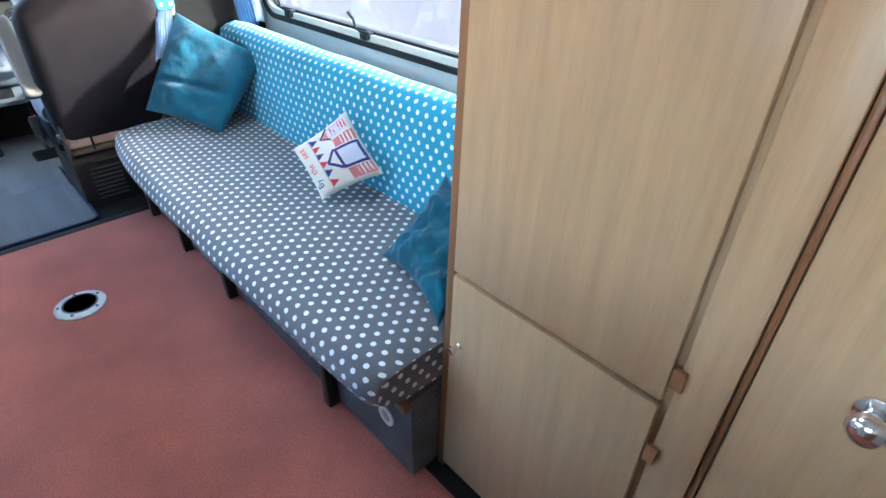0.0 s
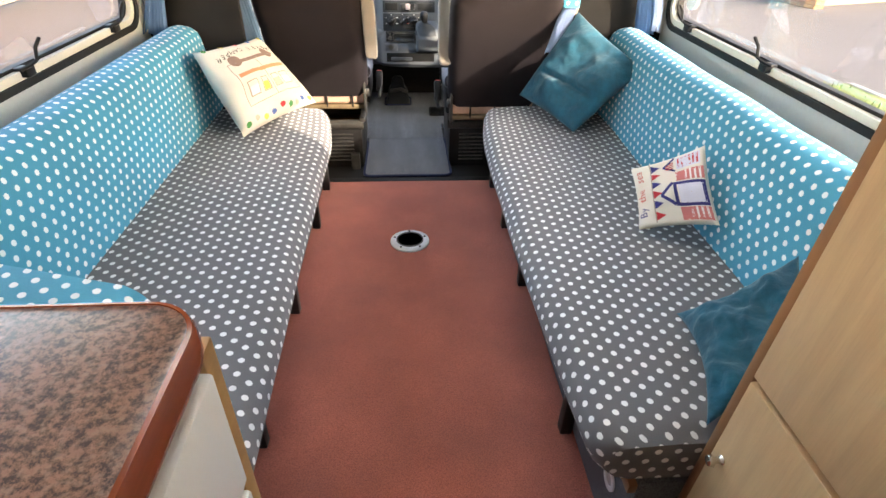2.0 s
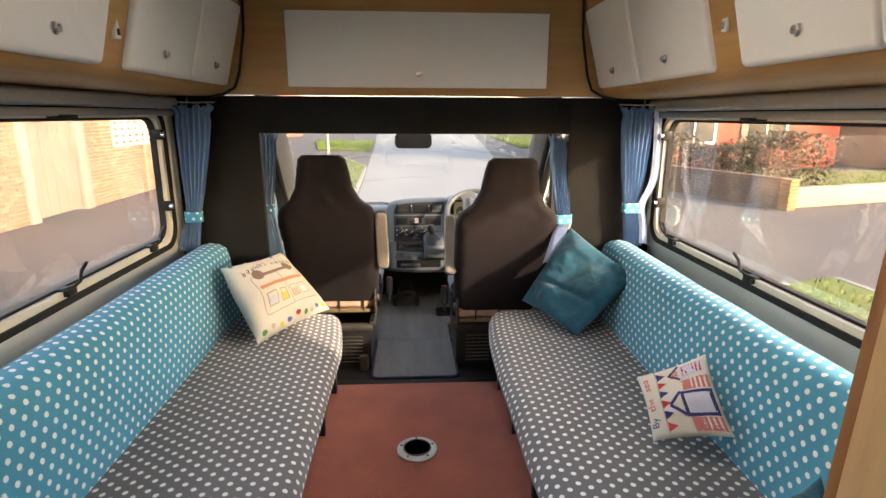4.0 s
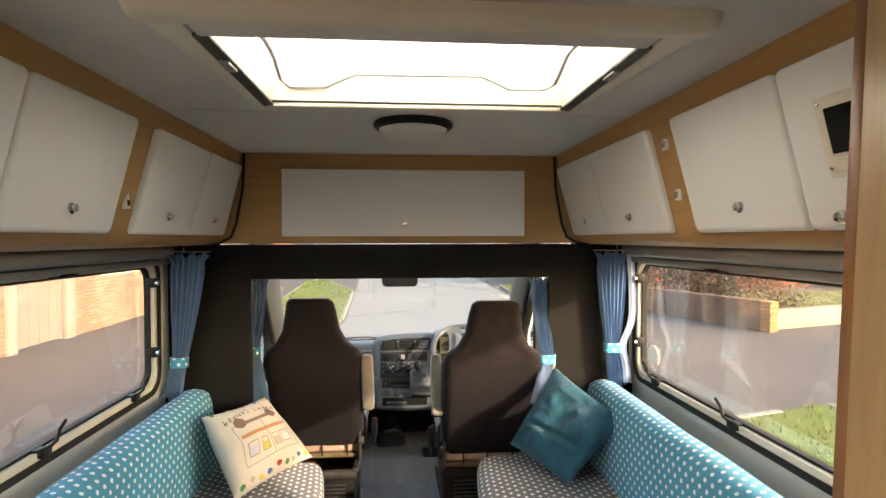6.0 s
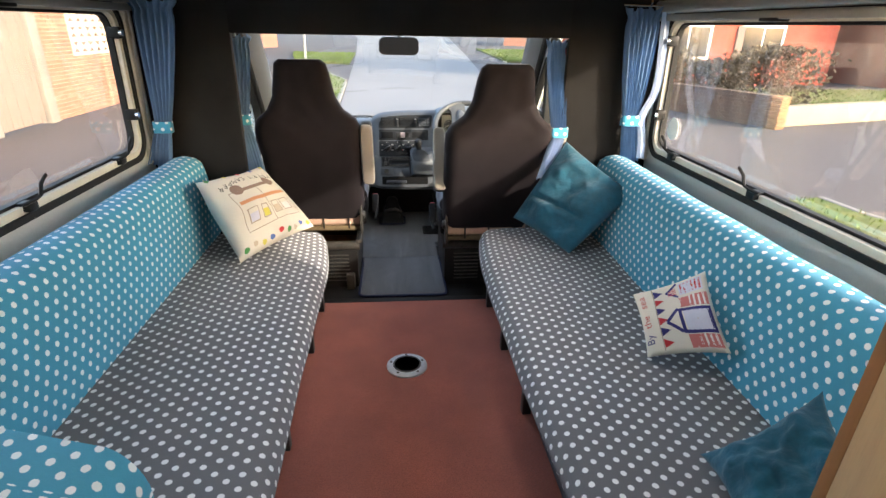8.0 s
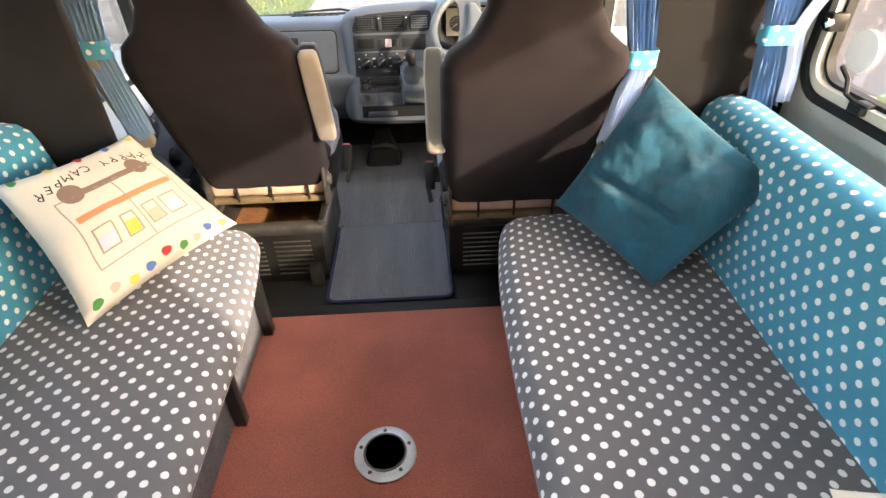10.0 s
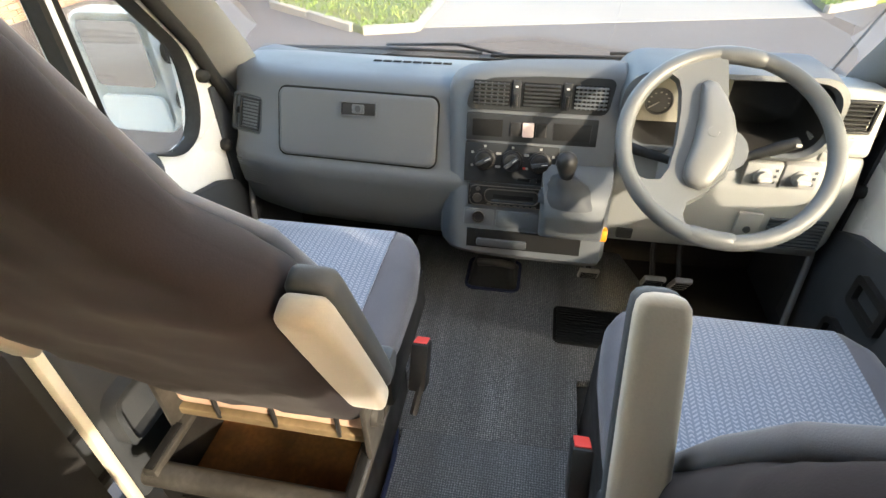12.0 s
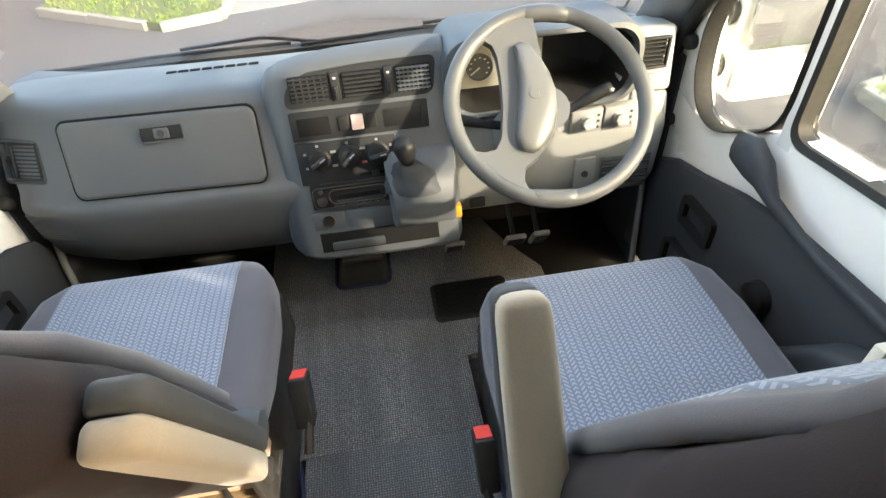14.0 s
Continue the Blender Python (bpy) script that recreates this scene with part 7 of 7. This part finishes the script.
def verge(name, poly, label):
    e = thing(name, (poly[0][0], poly[0][1], GZ), label, "grass verge", kind="structure")
    part("soil", extrude(poly, "z", GZ - 0.02, GZ + 0.085), M["grass"], e)
    bm = bmesh.new()
    rng = random.Random(len(poly) * 7 + int(abs(poly[0][1])))
    xs, ys = [p[0] for p in poly], [p[1] for p in poly]
    count = 0
    while count < 5000:
        x, y = rng.uniform(min(xs), max(xs)), min(ys) + (max(ys) - min(ys)) * rng.random() ** 2.2
        ins = False
        for (ax, ay), (bx, by) in zip(poly, poly[1:] + poly[:1]):
            if (ay > y) != (by > y) and x < ax + (y - ay) / (by - ay) * (bx - ax):
                ins = not ins
        count += 1
        if not ins:
            continue
        h, a, w = rng.uniform(0.03, 0.075), rng.uniform(0, 6.3), rng.uniform(0.006, 0.014) * (1 + max(0, y - 5) * 0.12)
        d = Vector((math.cos(a), math.sin(a), 0)) * w
        b = Vector((x, y, GZ + 0.083))
        tip = b + Vector((rng.uniform(-0.03, 0.03), rng.uniform(-0.03, 0.03), h))
        bm.faces.new((bm.verts.new(b - d), bm.verts.new(b + d), bm.verts.new(tip)))
    tagged(part("blades", bm, M["blade"], e), kind="stuff")
    # kerb stones along the near edges
    for (ax, ay), (bx, by) in zip(poly, poly[1:] + poly[:1]):
        L = math.hypot(bx - ax, by - ay)
        n = min(14, max(1, int(L / 0.9)))
        step = min(0.9, L / n)
        ang = math.degrees(math.atan2(by - ay, bx - ax))
        for k in range(n):
            if min(ay, by) > 20:
                break
            w = Matrix.Translation((ax + (bx - ax) / L * step * k, ay + (by - ay) / L * step * k, GZ)) @ pose(0, 0, 0, 0, 0, ang)
            part("kerb_stone", box(0.004, step - 0.004, -0.045, 0.045, -0.05, 0.095, 0.012, 1, m=w), M["kerb"], e)
    return e


verge("verge_left", [(-3.75, 7.65), (-2.1, 6.55), (-1.5, 6.75), (-1.42, 11.1), (-1.74, 18.0), (-3.27, 22.7), (-4.2, 22.8), (-3.74, 14.5)], "grass verge with pale kerb beside the road")
verge("verge_far_left", [(-2.3, 27.0), (-2.7, 38.0), (-7.0, 38.0), (-5.2, 28.0)], "grass verge with pale kerb further along the road")
verge("verge_right", [(3.45, 8.2), (4.5, 8.9), (5.9, 20.0), (4.15, 20.0), (3.72, 11.5)], "grass verge with pale kerb beside the road")
verge("verge_far_right", [(6.4, 30.0), (11.0, 30.0), (13.0, 48.0), (7.2, 48.0)], "distant grass verge across the road")
verge("verge_window", [(3.35, 3.42), (4.95, 3.84), (4.98, 3.25), (5.5, 1.5), (7.5, -1.0), (3.0, -1.0), (3.2, 1.6)], "kerbed grass corner near the van")

# brick garden wall with a boarded gate
LX = -6.75
bw = thing("brick_wall", (LX, 9.0, GZ), "sunlit orange-red brick wall with pale mortar", "wall", kind="structure")
part("core", join(box(LX - 0.22, LX - 0.012, -2.0, 7.95, GZ - 0.05, 2.2), box(LX - 0.22, LX - 0.012, 9.35, 26.0, GZ - 0.05, 2.2)), M["mortar"], bw)
bm0 = box(-0.05, 0.012, 0.0, 0.215, 0.0, 0.065, 0.004, 1)
brick_me = bpy.data.meshes.new("brick")
bm0.to_mesh(brick_me)
brick_me.materials.append(M["brick"])
tmpl = [v.co.copy() for v in brick_me.vertices]
tfaces = [tuple(p.vertices) for p in brick_me.polygons]
bm0.free()
singles, verts, faces = 0, [], []
rng = random.Random(4)
for row in range(36):
    z = GZ + 0.01 + row * 0.075
    y = 3.5 + (0.1125 if row % 2 else 0)
    while y < 17:
        if not (7.72 < y < 9.36):
            dx = rng.uniform(-0.004, 0.005)
            if singles < 290 and 6.2 < y < 7.7 or (singles < 290 and 9.4 < y < 10.6 and row < 22):
                b = new("brick", brick_me)
                b.parent = bw
                b.matrix_parent_inverse = BASE[bw].inverted()
                b.location = (LX + dx, y, z)
                singles += 1
            else:
                base = len(verts)
                verts += [tuple(v + Vector((LX + dx, y, z))) for v in tmpl]
                faces += [tuple(i + base for i in f) for f in tfaces]
        y += 0.225
me = bpy.data.meshes.new("bricks")
me.from_pydata(verts, [], faces)
me.materials.append(M["brick"])
rest = new("bricks", me)
rest.parent, rest.matrix_parent_inverse = bw, BASE[bw].inverted()
tagged(rest, "further bricks of the wall", kind="stuff")
for y0, y1 in ((7.72, 7.95), (9.34, 9.62)):
    part("pier", box(LX - 0.05, LX + 0.07, y0, y1, GZ - 0.02, 1.9, 0.015), M["kerb"], bw, "pale rendered gate pier")
sb2 = part("screen_panel", box(LX - 0.02, LX + 0.02, 10.7, 12.5, 0.55, 1.75), M["mortar"], bw, "pierced concrete screen blocks")
for i in range(6):
    for j in range(4):
        yy, zz = 10.72 + i * 0.30, 0.57 + j * 0.30
        for tri in (((0.04, 0.05), (0.26, 0.05), (0.15, 0.13)), ((0.04, 0.25), (0.26, 0.25), (0.15, 0.17))):
            part("screen_hole", extrude([(yy + p[0], zz + p[1]) for p in tri], "x", LX + 0.018, LX + 0.024), M["brick_shade"], sb2)
ga = thing("boarded_gate", (LX, 8.65, GZ), "weathered brown boarded garden gate", "gate")
for k in range(10):
    part("board", box(LX - 0.06, LX - 0.03 + 0.003 * (k % 2), 7.955 + 0.138 * k, 8.088 + 0.138 * k, GZ + 0.04, 1.75, 0.004, 1), M["gate"], ga)
part("rail", box(LX - 0.09, LX - 0.06, 7.96, 9.33, 0.2, 0.3), M["gate"], ga)

# low walls, house and hedge on the other side
lw = thing("low_brick_wall", (6.6, 10.0, GZ), "low brick garden wall, brown for its shade, with a sunlit orange end pier", "wall", kind="structure")
A, B = Vector((6.3, 13.3, GZ)), Vector((7.80, 8.80, GZ))
d = (B - A).normalized()
L = (B - A).length
turn = pose(0, 0, 0, 0, 0, math.degrees(math.atan2(d.y, d.x)))
part("core", box(0, L, 0.008, 0.2, -0.05, 0.655, m=Matrix.Translation(A) @ turn), M["roof"], lw)
small = bpy.data.meshes.new("brick")
b0 = box(0.0, 0.215, -0.01, 0.05, 0, 0.065, 0.004, 1)
b0.to_mesh(small)
b0.free()
small.materials.append(M["brick_shade"])
for row in range(9):
    for k in range(int(L / 0.225)):
        b = new("brick", small)
        b.parent, b.matrix_parent_inverse = lw, BASE[lw].inverted()
        b.matrix_basis = Matrix.Translation(A + d * (k * 0.225 + (0.11 if row % 2 else 0)) + Vector((0, 0, row * 0.074))) @ turn
# the pier's orange paints in sun, against the wall's shade-darkened bricks
for row in range(9):
    part("pier_brick", box(-0.12 + 0.01 * (row % 2), 0.11 + 0.006 * (row % 3), -0.05, 0.21, 0.074 * row, 0.074 * row + 0.066, 0.008, 1, m=Matrix.Translation(B) @ turn), M["brick_sunlit"], lw, "worn end bricks coloured sunlit orange")
solo("buff_wall", box(0, 12, 0.0, 0.25, 0, 0.42, 0.02, m=Matrix.Translation((8.1, 9.0, GZ)) @ pose(0, 0, 0, 0, 0, 16)), M["render_yellow"], "low buff rendered garden wall", "wall", kind="structure")
verge("front_lawn", [(8.2, 9.4), (20.0, 12.8), (20.0, 16.0), (9.2, 16.0)], "front lawn behind the low wall")


def house(at, wdt, dep, wall_mat, ang, label):
    e = thing("house", at, label, "house", "houses")
    m = Matrix.Translation(at) @ pose(0, 0, 0, 0, 0, ang)
    part("wall", box(0, wdt, 0, dep, 0, 5.0, m=m), wall_mat, e)
    part("roof", placed(extrude([(-0.4, 4.9), (dep / 2, 7.4), (dep + 0.4, 4.9)], "x", -0.3, wdt + 0.3), m), M["roof"], e)
    for fl in (0.9, 3.2):
        for k in range(int(wdt / 3)):
            w = part("window", box(0.9 + 3 * k, 2.7 + 3 * k, -0.05, 0.02, fl, fl + 1.2, 0.02, m=m), M["white"], e, "white framed window")
            for j in range(2):
                part("pane", box(1.0 + 3 * k + 0.83 * j, 1.75 + 3 * k + 0.83 * j, -0.07, -0.04, fl + 0.1, fl + 1.1, m=m), M["far_glass"], w)
    part("band", box(-0.02, wdt + 0.02, -0.04, 0.0, 2.35, 2.9, m=m), M["white"], e, "white band under the upper windows")
    dr = part("door", box(wdt / 2 - 0.3, wdt / 2 + 0.6, -0.06, 0.01, 0, 2.05, 0.02, m=m), M["gate"], e)
    part("chimney", box(wdt * 0.7, wdt * 0.7 + 0.7, dep / 2 - 0.35, dep / 2 + 0.35, 6.8, 8.3, m=m), M["brick"], e)
    return e


house((8.6, 17.5, GZ), 8.0, 7.0, M["render_red"], 6, "red painted house with white windows")
house((18.5, 16.0, GZ), 11.0, 7.0, M["brick"], 10, "red brick house with white windows")
house((-22.0, 46.0, GZ), 10.0, 7.0, M["brick"], -25, "far brick house beyond the road")
house((12.0, 60.0, GZ), 10.0, 7.0, M["brick"], -12, "far brick house along the road")
hd = bmesh.new()
rng = random.Random(9)
for k in range(9000):
    t = rng.random()
    x, y = 6.7 + 2.6 * t + rng.gauss(0, 0.25), 15.0 - 5.0 * t + rng.gauss(0, 0.25)
    z = GZ + 0.1 + 1.5 * rng.random() ** 0.7 * (0.85 + 0.15 * math.sin(9 * t))
    a, b = Vector((rng.gauss(0, 1), rng.gauss(0, 1), rng.gauss(0, 1))).normalized() * 0.06, Vector((rng.gauss(0, 1), rng.gauss(0, 1), rng.gauss(0, 1))).normalized() * 0.035
    p = Vector((x, y, z))
    hd.faces.new((hd.verts.new(p - a), hd.verts.new(p + b), hd.verts.new(p + a), hd.verts.new(p - b)))
solo("hedge", hd, M["leaf"], "uneven brown winter garden hedge", "hedge", kind="stuff")
solo("street_post", tube([(-4.0, 24.0, GZ), (-4.0, 24.0, 3.0)], 0.06, 10), M["alu"], "grey metal street post by the road", "post")
